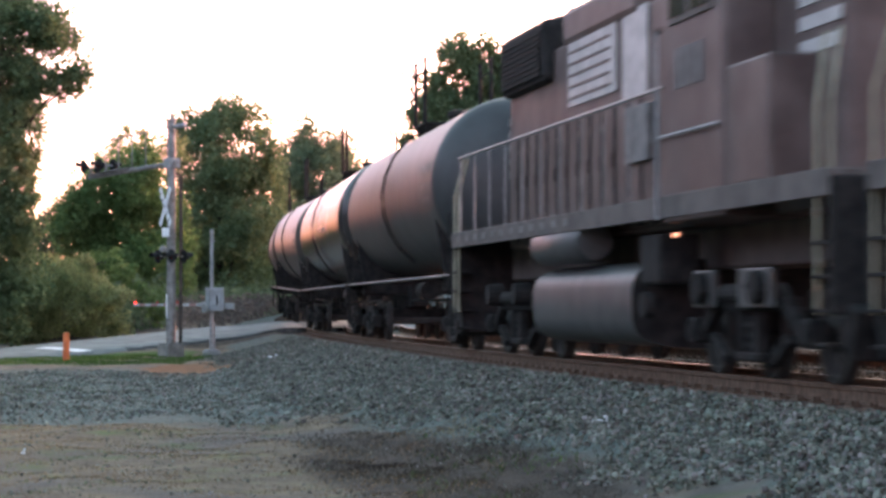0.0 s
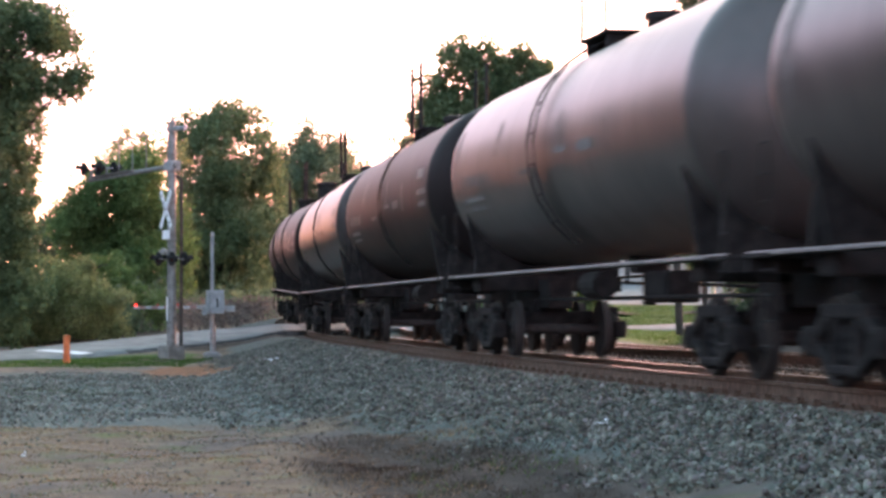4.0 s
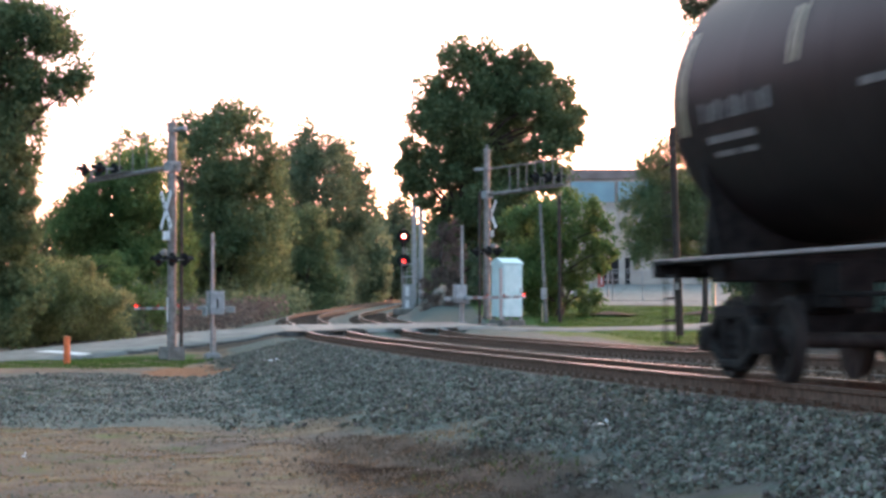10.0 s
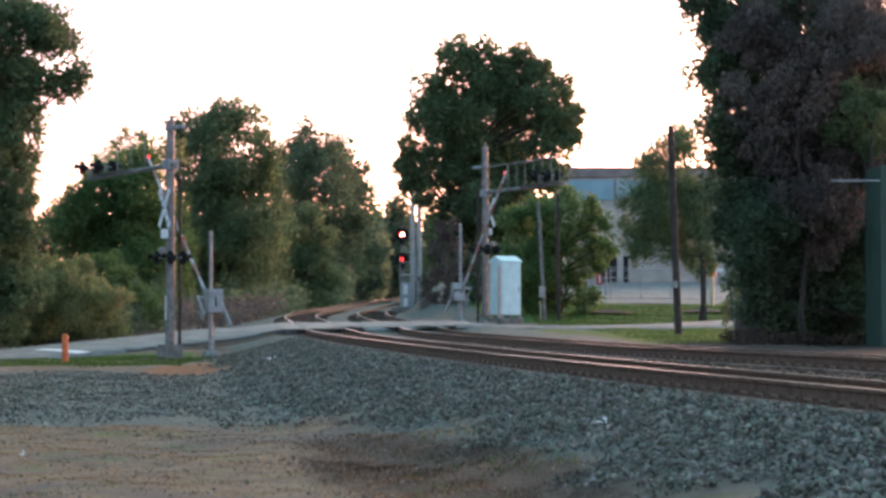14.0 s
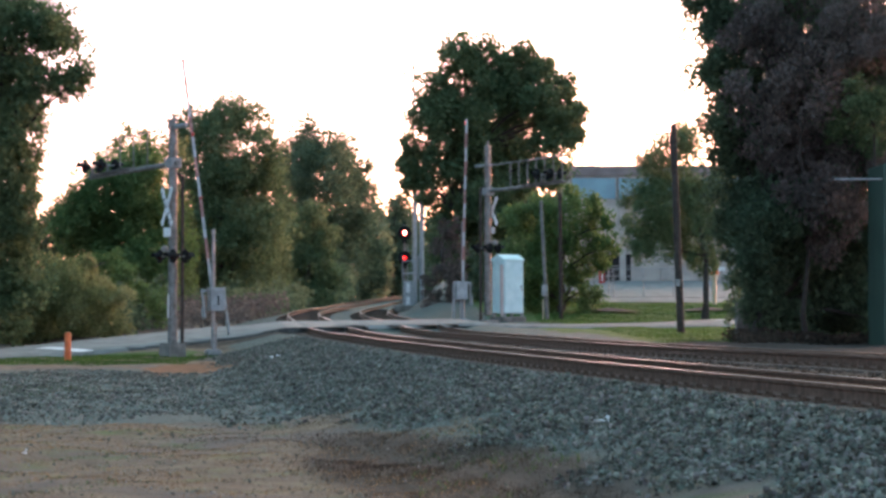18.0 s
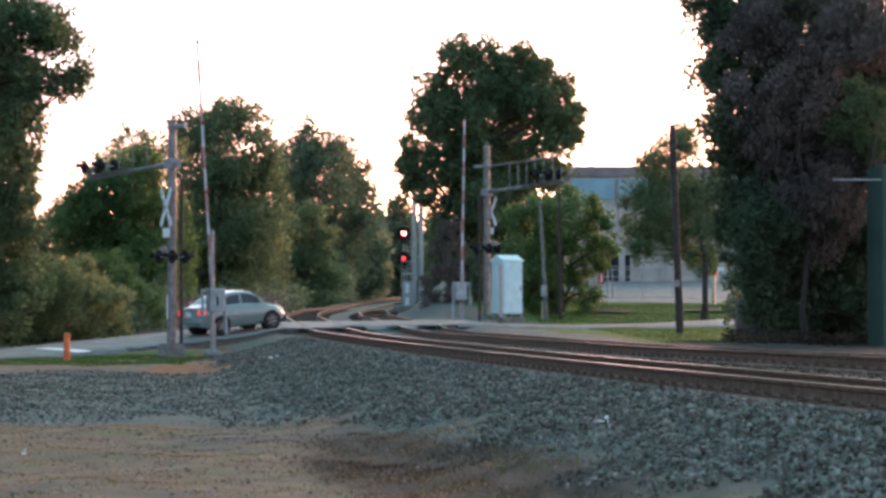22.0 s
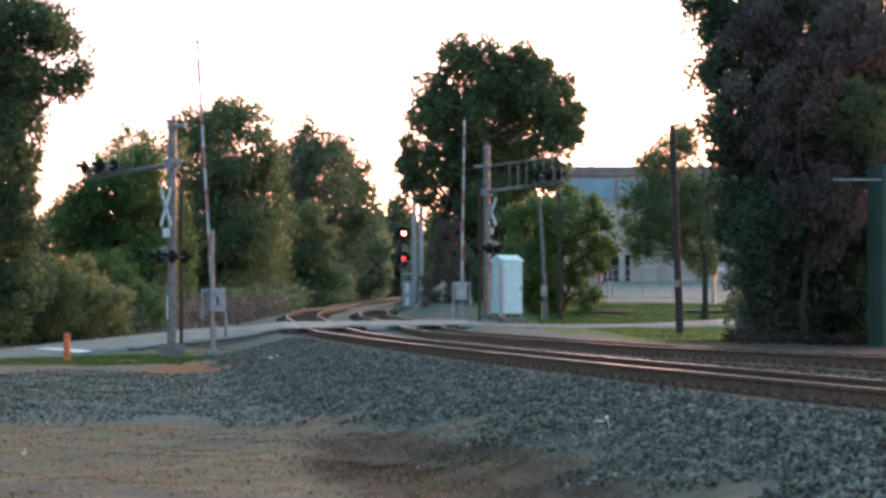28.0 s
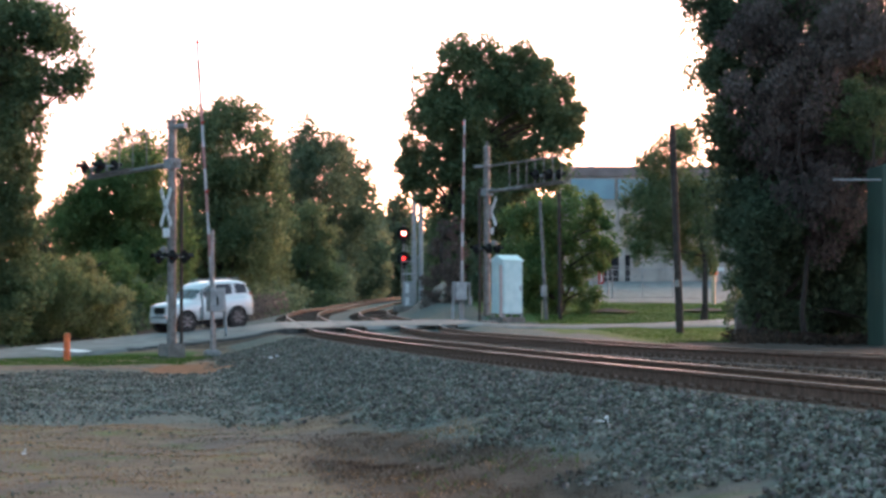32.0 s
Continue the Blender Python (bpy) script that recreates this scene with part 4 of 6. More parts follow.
# ---- tank cars ----
def tank_material(name, c1, c2, stain, rough, stain_at=0.0, stain_w=0.35):
    """Painted steel with road grime and a spill stain that runs down from the manway."""
    m = mat(name, c1, c2, 1.2, rough, 0.0, 0.02, bscale=3.0)
    nt = m.node_tree
    b = nt.nodes["Principled BSDF"]
    old = b.inputs["Base Color"].links[0].from_socket
    tc = nt.nodes["Texture Coordinate"]
    sep = nt.nodes.new("ShaderNodeSeparateXYZ")
    nt.links.new(tc.outputs["Object"], sep.inputs[0])
    mp = nt.nodes.new("ShaderNodeMapping")
    mp.inputs["Scale"].default_value = (5.0, 0.5, 0.5)
    nt.links.new(tc.outputs["Object"], mp.inputs["Vector"])
    nz = nt.nodes.new("ShaderNodeTexNoise")
    nz.inputs["Scale"].default_value, nz.inputs["Detail"].default_value = 1.0, 5
    nt.links.new(mp.outputs[0], nz.inputs["Vector"])

    def math_node(op, a, v):
        n = nt.nodes.new("ShaderNodeMath")
        n.operation = op
        nt.links.new(a, n.inputs[0])
        if isinstance(v, float):
            n.inputs[1].default_value = v
        else:
            nt.links.new(v, n.inputs[1])
        return n.outputs[0]

    d = math_node("ABSOLUTE", math_node("SUBTRACT", sep.outputs["X"], stain_at), 0.0)
    d = math_node("ADD", d, math_node("MULTIPLY", nz.outputs["Fac"], stain_w * 0.9))
    mr = nt.nodes.new("ShaderNodeMapRange")
    mr.inputs["From Min"].default_value, mr.inputs["From Max"].default_value = stain_w * 1.05, stain_w * 1.5
    mr.inputs["To Min"].default_value, mr.inputs["To Max"].default_value = 1, 0
    nt.links.new(d, mr.inputs["Value"])
    # streaks over the whole tank
    st = nt.nodes.new("ShaderNodeMix")
    st.data_type = "RGBA"
    r2 = nt.nodes.new("ShaderNodeMapRange")
    r2.inputs["From Min"].default_value, r2.inputs["From Max"].default_value = 0.5, 0.75
    r2.inputs["To Max"].default_value = 0.5
    nt.links.new(nz.outputs["Fac"], r2.inputs["Value"])
    nt.links.new(r2.outputs[0], st.inputs["Factor"])
    nt.links.new(old, st.inputs["A"])
    st.inputs["B"].default_value = (*[c * 0.6 + 0.006 for c in c2], 1)
    mx = nt.nodes.new("ShaderNodeMix")
    mx.data_type = "RGBA"
    nt.links.new(mr.outputs[0], mx.inputs["Factor"])
    nt.links.new(st.outputs["Result"], mx.inputs["A"])
    mx.inputs["B"].default_value = (*stain, 1)
    nt.links.new(mx.outputs["Result"], b.inputs["Base Color"])
    return m


M["tank_grey"] = tank_material("grey_tank_paint", (0.028, 0.031, 0.032), (0.048, 0.052, 0.053), (0.024, 0.021, 0.021), 0.45, 0.0, 0.5)
M["tank_gloss"] = tank_material("glossy_black_tank", (0.018, 0.016, 0.016), (0.03, 0.028, 0.027), (0.2, 0.17, 0.15), 0.27, 0.6, 0.2)
M["tank_brown"] = tank_material("dirty_black_tank", (0.04, 0.034, 0.033), (0.075, 0.062, 0.058), (0.02, 0.017, 0.017), 0.38, 0.0, 0.45)
M["tank_black"] = tank_material("dull_black_tank", (0.011, 0.008, 0.008), (0.021, 0.015, 0.0145), (0.009, 0.008, 0.008), 0.5, 0.0, 0.4)
M["tank_spill"] = tank_material("black_tank_with_pale_spill", (0.03, 0.026, 0.026), (0.055, 0.047, 0.044), (0.5, 0.46, 0.43), 0.33, -0.6, 0.22)
M["tank_grey"].node_tree.nodes["Principled BSDF"].inputs["Specular IOR Level"].default_value = 0.32
M["tank_gloss"].node_tree.nodes["Principled BSDF"].inputs["Coat Weight"].default_value = 0.12
M["tank_gloss"].node_tree.nodes["Principled BSDF"].inputs["Coat Roughness"].default_value = 0.12
for k in ("tank_black", "tank_spill", "tank_brown"):
    M[k].node_tree.nodes["Principled BSDF"].inputs["Specular IOR Level"].default_value = 0.12
M["tank_brown"].node_tree.nodes["Principled BSDF"].inputs["Specular IOR Level"].default_value = 0.6
# reflections tinted pink on every tank, to deepen the mirrored dusk glow
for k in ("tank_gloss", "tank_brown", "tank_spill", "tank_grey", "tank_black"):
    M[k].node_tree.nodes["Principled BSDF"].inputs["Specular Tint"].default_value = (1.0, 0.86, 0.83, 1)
M["graffiti"] = mat("pale_spray_paint", (0.19, 0.17, 0.16), (0.36, 0.32, 0.3), 6, 0.7)
M["stencil"] = mat("faded_white_stencil", (0.1, 0.094, 0.09), (0.19, 0.175, 0.168), 6, 0.7)
M["stencil_dim"] = mat("grimy_stencil", (0.1, 0.09, 0.085), (0.2, 0.18, 0.17), 6, 0.7)
M["reflector"] = mat("pale_reflective_tape", (0.4, 0.33, 0.22), (0.55, 0.46, 0.32), 6, 0.5)
M["runway"] = mat("worn_running_board", (0.16, 0.145, 0.14), (0.28, 0.25, 0.24), 6, 0.5, 0.2)


TANK_R, TANK_Z, TANK_L = 1.57, 3.1, 7.75


def truck(parent, x, wheel_r, base, frame_mat, loco=False, axles=(-0.5, 0.5)):
    """A truck: bolster, two cast side frames with springs, two wheelsets."""
    bm = B((0, 0, 0.62, 0.4, 1.9, 0.28, 0.03))
    box(bm, 0, 0, 0.85, 0.5, 0.6, 0.22, 0.03)
    tr = part("truck", bm, M["grime"], parent)
    tr.location.x = x
    for sy in (-1, 1):
        bm = bm_new()
        y = sy * 1.02
        h = wheel_r
        box(bm, 0, y, h + 0.3, base * 0.7, 0.16, 0.15, 0.03)
        for sx in (-1, 1):
            box(bm, sx * base * 0.36, y, h + 0.16, 0.55, 0.15, 0.16, 0.03, Matrix.Rotation(sx * 0.55, 4, "Y"))
            box(bm, sx * base / 2, y, h, 0.34, 0.22, 0.3, 0.04)
            rod(bm, (sx * base / 2, y - 0.14, h), (sx * base / 2, y + 0.14, h), 0.11, n=12)
            box(bm, sx * 0.3, y, h - 0.02, 0.1, 0.15, 0.5, 0.02)
            box(bm, sx * base * 0.27, y, h - 0.19, 0.6, 0.15, 0.11, 0.02, Matrix.Rotation(sx * -0.45, 4, "Y"))
        box(bm, 0, y, h - 0.27, 0.8, 0.18, 0.1, 0.03)
        for k in (-0.15, 0.0, 0.15):
            lathe(bm, [(h - 0.22 + 0.055 * j, 0.065 if j % 2 else 0.05) for j in range(8)], 8, "Z", m=Matrix.Translation((k, y, 0)))
        if loco:
            rod(bm, (-0.7, y - sy * -0.1, h + 0.42), (0.7, y - sy * -0.1, h + 0.42), 0.1, n=10)
        part("side_frame", bm, frame_mat, tr)
    for sx in axles:
        bm = bm_new()
        rod(bm, (0, -1.0, 0), (0, 1.0, 0), 0.085, n=10)
        for sy in (-1, 1):
            lathe(bm, [(sy * 0.685, wheel_r + 0.028), (sy * 0.72, wheel_r + 0.028), (sy * 0.735, wheel_r), (sy * 0.82, wheel_r - 0.005), (sy * 0.82, wheel_r - 0.07), (sy * 0.77, wheel_r - 0.09), (sy * 0.76, 0.18), (sy * 0.83, 0.15), (sy * 0.83, 0.02)], 28, "Y")
            for k in range(5):
                t = 2 * math.pi * k / 5
                rod(bm, (0.26 * math.cos(t), sy * 0.75, 0.26 * math.sin(t)), (0.26 * math.cos(t), sy * 0.78, 0.26 * math.sin(t)), 0.045, n=8)
        ws = part("wheelset", bm, M["steelwheel"], tr, "steel wheels on an axle")
        ws.location = (sx * base, 0, wheel_r)
        WHEELS.append((ws, wheel_r))
    return tr


def coupler(parent, x, sx, z=0.85):
    bm = B((x, 0, z, 0.7, 0.16, 0.18, 0.02))
    box(bm, x + sx * 0.38, 0.03, z, 0.22, 0.3, 0.26, 0.05)
    return part("coupler", bm, M["grime"], parent)


def tank_car(tank_mat, label, marks=(), style=0, rng=None):
    c = thing("tank_car", label, "tank car", group="tank cars of the train")
    R0, Z0, H = TANK_R, TANK_Z, TANK_L
    bm = bm_new()
    cap = [(-H - 0.62, 0.02), (-H - 0.6, 0.35), (-H - 0.5, 0.8), (-H - 0.32, 1.18), (-H - 0.12, 1.42), (-H + 0.06, 1.53), (-H + 0.2, R0), (-H + 0.28, R0), (-H + 0.36, R0)]
    seams = []
    for k in (-5.2, -2.6, 0.0, 2.6, 5.2):
        seams += [(k - 0.14, R0), (k - 0.06, R0), (k - 0.015, R0 + 0.003), (k + 0.015, R0 + 0.003), (k + 0.06, R0), (k + 0.14, R0)]
    full = cap + seams + [(-u, r) for u, r in reversed(cap)]
    lathe(bm, full, 56)
    tank = part("tank", bm, tank_mat, c, smooth=True)
    tank.location.z = Z0
    # stub sills, bolsters and cradle at each end
    for sx in (-1, 1):
        bm = bm_new()
        box(bm, sx * 7.3, 0, 1.05, 2.9, 0.42, 0.5, 0.03)
        box(bm, sx * 6.9, 0, 1.22, 0.5, 2.5, 0.26, 0.03)
        part("bolster", bm, M["grime"], c)
        for x, spread in ((6.9, 1.15), (7.55, 0.8)):
            arc = [-math.pi / 2 + spread * (-1 + 2 * k / 12) for k in range(13)]
            ring = [((R0 - 0.01) * math.cos(t), Z0 + (R0 - 0.01) * math.sin(t)) for t in arc] + [(1.2, 1.2), (-1.2, 1.2)]
            n = len(ring)
            vs = [(sx * x + d, y, z) for d in (-0.05, 0.05) for y, z in ring]
            mesh_ob("saddle", vs, [tuple(range(n)), tuple(range(2 * n - 1, n - 1, -1))] + [(k, n + k, n + (k + 1) % n, (k + 1) % n) for k in range(n)], M["grime"], c)
        bm = B((sx * 8.35, 0, 1.33, 0.75, 2.9, 0.05, 0.01))
        box(bm, sx * 8.68, 0, 1.24, 0.06, 2.9, 0.16, 0.01)
        part("end_platform", bm, M["grime"], c)
        coupler(c, sx * 8.7, sx)
        for sy in (-1, 1):
            y = sy * 1.36
            er = part("end_rail", tube(bm_new(), [(sx * 8.2, y, 1.33), (sx * 8.2, y, 2.44), (sx * 8.23, y, 2.48), (sx * 8.47, y, 2.48), (sx * 8.5, y, 2.44), (sx * 8.5, y, 1.33)], 0.013), M["grime"], c)
            for k in range(3):
                part("rung", R(((sx * 8.2, y, 1.6 + k * 0.28), (sx * 8.5, y, 1.6 + k * 0.28), 0.01), n=6), M["grime"], er)
            yy = y - sy * 0.02
            st = part("sill_step", tube(bm_new(), [(sx * 8.1, yy, 1.35), (sx * 8.1, yy, 0.42), (sx * 8.13, yy, 0.4), (sx * 8.52, yy, 0.4), (sx * 8.55, yy, 0.42), (sx * 8.55, yy, 1.35)], 0.018), M["grime"], c)
            for k in range(1, 4):
                part("rung", R(((sx * 8.1, yy, 0.4 + k * 0.26), (sx * 8.55, yy, 0.4 + k * 0.26), 0.013)), M["grime"], st)
        truck(c, sx * 6.9, 0.457, 1.78, M["grime"])
    for sy in (-1, 1):
        part("running_board", B((0, sy * 1.42, 1.35, 17.3, 0.05, 0.045, 0.01)), M["runway"], c, "worn steel running board edge")
        part("board_deck", B((0, sy * 1.3, 1.335, 17.0, 0.19, 0.03, 0.005)), M["grime"], c)
        # ladder up the middle of the tank and safety rail
        bm = bm_new()
        xs = 0.55 if style != 1 else -0.4
        stiles = []
        for dx in (-0.22, 0.22):
            arc = [-0.95 + k * (2.25 / 9) for k in range(10)]
            bm = bm_new()
            tube(bm, [(xs + dx, sy * (R0 + 0.1) * math.cos(t), Z0 + (R0 + 0.1) * math.sin(t)) for t in arc], 0.018)
            stiles.append(part("ladder" if dx < 0 else "stile", bm, M["grime"], stiles[0] if stiles else c))
        for k in range(9):
            t = -0.95 + k * 0.27
            y, z = sy * (R0 + 0.1) * math.cos(t), Z0 + (R0 + 0.1) * math.sin(t)
            part("rung", R(((xs - 0.22, y, z), (xs + 0.22, y, z), 0.012), n=6), M["grime"], stiles[0])
        # rigging under the tank
    bm = B((0.9, 0.1, 1.1, 1.2, 0.5, 0.45, 0.05))
    rod(bm, (-1.8, -0.45, 1.15), (-0.8, -0.45, 1.15), 0.2, n=14)
    rod(bm, (-6.4, -0.2, 0.95), (6.4, -0.2, 0.95), 0.03)
    rod(bm, (-3.0, 0.35, 1.2), (5.6, 0.35, 1.05), 0.025)
    box(bm, 0, 0, 1.45, 0.5, 0.5, 0.3, 0.05)
    rod(bm, (0, 0, 1.35), (0, 0, 0.85), 0.1, n=12)
    part("brake_rigging", bm, M["grime"], c)
    # manway platform, railing and housing
    top = Z0 + R0
    bm = B((-0.35, 0, top + 0.06, 1.7, 1.5, 0.05, 0.01))
    for k in (-1.0, 0.3):
        box(bm, k, 0, top - 0.03, 0.08, 1.4, 0.24)
    part("manway_platform", bm, M["grime"], c)
    bm = bm_new()
    rh, hh = (0.36, 0.55) if style == 2 else (0.3, 0.14)
    lathe(bm, [(top - 0.1, rh), (top + hh, rh * 0.94), (top + hh + 0.02, rh * 1.08), (top + hh + 0.12, rh * 1.08), (top + hh + 0.15, rh * 0.7)], 24, "Z", m=Matrix.Translation((0.95, 0, 0)))
    part("manway_housing", bm, M["grime"], c, smooth=True)
    for y in (-0.72, 0.72):
        bm = bm_new()
        for x in (-1.15, 0.35):
            rod(bm, (x, y, top + 0.05), (x, y, top + 1.5), 0.042, n=6)
        rod(bm, (-1.16, y, top + 1.2), (0.36, y, top + 1.2), 0.02, n=6)
        part("platform_rail", bm, M["grime"], c)
    # markings on both flanks: plain bars and patches that hug the tank

    def patch(name, x0, x1, a0, a1, material, sy, nsub=4):
        vs, fs = [], []
        for i in range(nsub + 1):
            a = a0 + (a1 - a0) * i / nsub
            for x in (x0, x1):
                vs.append((x, sy * (R0 + 0.012) * math.cos(a), Z0 + (R0 + 0.012) * math.sin(a)))
        for i in range(nsub):
            fs.append((2 * i, 2 * i + 1, 2 * i + 3, 2 * i + 2))
        mesh_ob(name, vs, fs, material, c)

    for sy in (-1, 1):
        f = -sy
        for k, (x0, w, a0, hgt, mk) in enumerate(marks):
            x1 = f * x0
            patch("marking", min(x1, x1 + f * w), max(x1, x1 + f * w), a0, a0 + hgt, M[mk], sy)
        for x, a0, a1 in ((-7.15, -0.25, 0.5), (-3.5, 0.05, 0.42), (1.1, -0.1, 0.28), (3.8, -0.2, 0.15)):
            for d in (-0.11, 0.11):
                patch("reflector_strip", f * x + d - 0.035, f * x + d + 0.035, a0, a1, M["reflector"] if style == 2 else M["stencil_dim"], sy, 4)
    return c


DATA = ((6.1, 0.9, 0.12, 0.12, "stencil_dim"), (6.2, 1.2, -0.08, 0.07, "stencil_dim"), (6.2, 1.0, -0.22, 0.06, "stencil_dim"),
        (-6.4, 1.6, -0.34, 0.05, "stencil_dim"), (-6.3, 0.7, -0.44, 0.04, "stencil_dim"), (-5.5, 0.6, -0.44, 0.04, "stencil_dim"),
        (2.2, 0.9, -0.14, 0.1, "stencil_dim"), (0.8, 0.8, -0.1, 0.05, "stencil_dim"), (-1.8, 0.9, -0.2, 0.05, "stencil_dim"))
DATA += tuple((-6.5 + 0.27 * k, 0.1 + 0.035 * (k * 5 % 3), -0.19, 0.14 - 0.02 * (k % 2), "stencil") for k in range(9))
GRAFFITI = ((-6.9, 0.5, -0.4, 0.85, "graffiti"), (-6.2, 0.3, -0.3, 0.8, "graffiti"), (-5.7, 0.45, 0.05, 0.45, "graffiti"), (-5.0, 0.35, -0.35, 0.85, "graffiti"),
            (-4.5, 0.9, 0.25, 0.2, "graffiti"), (-4.5, 0.3, -0.35, 0.6, "graffiti"), (-3.9, 0.6, -0.35, 0.2, "graffiti"), (-3.0, 0.3, -0.3, 0.85, "graffiti"), (-2.6, 0.6, 0, 0.2, "graffiti"), (-6.9, 4.8, -0.52, 0.06, "stencil_dim"))
PATCHES = ((5.5, 1.0, -0.15, 0.4, "stencil_dim"), (6.75, 0.25, -0.4, 0.7, "stencil_dim"))
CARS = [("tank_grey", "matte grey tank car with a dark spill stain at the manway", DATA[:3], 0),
        ("tank_gloss", "glossy black tank car with pink-tinted reflections of the sky", DATA[6:9], 1),
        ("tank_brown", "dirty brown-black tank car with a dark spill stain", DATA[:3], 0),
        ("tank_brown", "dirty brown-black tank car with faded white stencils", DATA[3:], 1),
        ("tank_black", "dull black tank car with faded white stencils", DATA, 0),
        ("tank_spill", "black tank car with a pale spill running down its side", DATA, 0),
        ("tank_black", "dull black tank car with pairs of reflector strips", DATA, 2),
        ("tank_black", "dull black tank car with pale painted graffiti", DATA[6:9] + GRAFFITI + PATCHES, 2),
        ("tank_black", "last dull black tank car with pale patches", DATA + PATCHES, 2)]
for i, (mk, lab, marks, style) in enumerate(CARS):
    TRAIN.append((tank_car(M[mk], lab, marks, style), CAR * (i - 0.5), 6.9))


# ---- locomotives ----
M["loco_black"] = mat("faded_black_loco_paint", (0.066, 0.042, 0.038), (0.115, 0.08, 0.073), 1.6, 0.5, 0, 0.05, spec=0.3)
M["loco_white"] = mat("dull_white_loco_paint", (0.32, 0.3, 0.29), (0.46, 0.43, 0.42), 4, 0.5)
M["loco_frame"] = mat("grey_sill_paint", (0.065, 0.055, 0.05), (0.12, 0.1, 0.092), 3, 0.7, spec=0.3)
M["fuel_tank"] = mat("dusty_fuel_tank", (0.042, 0.042, 0.041), (0.078, 0.076, 0.074), 2, 0.48, spec=0.35)
M["yellow_rail"] = mat("yellow_green_handrail", (0.2, 0.19, 0.13), (0.3, 0.28, 0.2), 5, 0.5)


def locomotive(label, stripes_rear):
    """A six-axle hood unit, 20.8 m over its couplers: long hood behind, cab and low nose in front."""
    lo = thing("locomotive", label, "locomotive", group="locomotives")
    bm = B((0, 0, 2.02, 19.9, 2.9, 0.1, 0.02))
    for sy in (-1, 1):
        box(bm, 0, sy * 1.44, 1.94, 19.9, 0.06, 0.26, 0.01)
    box(bm, 0, 0, 1.62, 19.2, 0.9, 0.75, 0.04)
    part("frame", bm, M["loco_frame"], lo, "grey side sill and deck")
    for sx in (-1, 1):
        bm = B((sx * 9.95, 0, 1.35, 0.12, 2.9, 1.3, 0.03))
        box(bm, sx * 10.0, 0, 0.55, 0.3, 2.6, 0.5, 0.03, Matrix.Rotation(sx * 0.35, 4, "Y"))
        part("pilot", bm, M["grime"], lo)
        coupler(lo, sx * 10.15, sx, 0.95)
        for sy in (-1, 1):
            for k in range(4):
                part("step", B((sx * 9.7, sy * 1.33, 0.42 + k * 0.32, 0.4, 0.26, 0.035, 0.005)), M["grime"], lo)
            bm = bm_new()
            for x, y in ((9.9, 1.42), (9.5, 1.42)):
                rod(bm, (sx * x, sy * y, 0.7), (sx * x, sy * y, 2.7), 0.02)
                rod(bm, (sx * x, sy * y, 2.7), (sx * (x - 0.15), sy * (y - 0.15), 3.4), 0.02)
            part("grab_rail", bm, M["yellow_rail"], lo, "dull yellow grab rail")
        truck(lo, sx * 6.2, 0.508, 4.1, M["grime"], True, (-0.5, 0.0, 0.5))
    bm = B((-2.0, 0, 3.25, 12.0, 1.62, 3.0, 0.05))
    part("long_hood", bm, M["loco_black"], lo)
    part("radiator_housing", B((-6.3, 0, 4.75, 3.4, 1.95, 1.0, 0.12)), M["grime"], lo, "sooty flared radiator housing")
    part("brake_housing", B((-1.6, 0, 4.95, 4.4, 1.75, 0.55, 0.1)), M["loco_black"], lo)
    part("equipment_housing", B((2.6, 0, 4.6, 2.2, 1.72, 0.7, 0.08)), M["loco_black"], lo)
    for i in range(15):
        for sy in (-1, 1):
            x = -7.5 + i * 0.72
            bm = B((x, sy * 0.83, 2.72, 0.62, 0.03, 1.75, 0.008))
            box(bm, x + 0.24, sy * 0.855, 2.8, 0.04, 0.03, 0.2)
            box(bm, x - 0.27, sy * 0.855, 2.2, 0.05, 0.03, 0.1)
            box(bm, x - 0.27, sy * 0.855, 3.3, 0.05, 0.03, 0.1)
            hd = part("hood_door", bm, M["loco_black"], lo)
            part("door_seam", B((x + 0.36, sy * 0.835, 2.72, 0.06, 0.05, 1.72)), M["grime"], hd)
            part("latch_mark", B((x + 0.05, sy * 0.85, 2.08, 0.2, 0.02, 0.2, 0.005)), M["stencil"], hd, "pale painted latch plate")
    for sy in (-1, 1):
        bm = bm_new()
        box(bm, -6.3, sy * 0.985, 4.7, 3.0, 0.02, 0.7)
        for k in range(9):
            box(bm, -6.3, sy * 1.0, 4.38 + k * 0.08, 3.0, 0.03, 0.035)
        part("radiator_grille", bm, M["grime"], lo)
        part("white_emblem", B((-2.1, sy * 0.825, 4.25, 2.9, 0.02, 1.0)), M["loco_white"], lo, "white painted panel with dark stripes")
        bm = bm_new()
        for k in range(5):
            box(bm, -2.2, sy * 0.84, 3.87 + k * 0.17, 2.5, 0.012, 0.04)
        part("emblem_stripe", bm, M["loco_black"], lo)
        part("white_panel", B((0.4, sy * 0.825, 4.15, 1.3, 0.02, 1.2)), M["loco_white"], lo, "faded pale panel")
        part("battery_box", B((0.75, sy * 0.88, 3.05, 1.2, 0.08, 0.75, 0.02)), M["stencil"], lo, "faded pale locker")
        for k in range(12):
            part("sill_mark", B((-9.2 + k * 0.75, sy * 1.475, 1.95, 0.22, 0.01, 0.1)), M["stencil_dim"], lo)
    for x in (-7.3, -6.2, -5.1):
        bm = bm_new()
        lathe(bm, [(5.15, 0.5), (5.4, 0.5), (5.45, 0.45), (5.45, 0.1)], 20, "Z", m=Matrix.Translation((x, 0, 0)))
        part("cooling_fan", bm, M["grime"], lo)
    bm = B((-0.9, 0, 5.3, 0.7, 0.4, 0.3, 0.04))
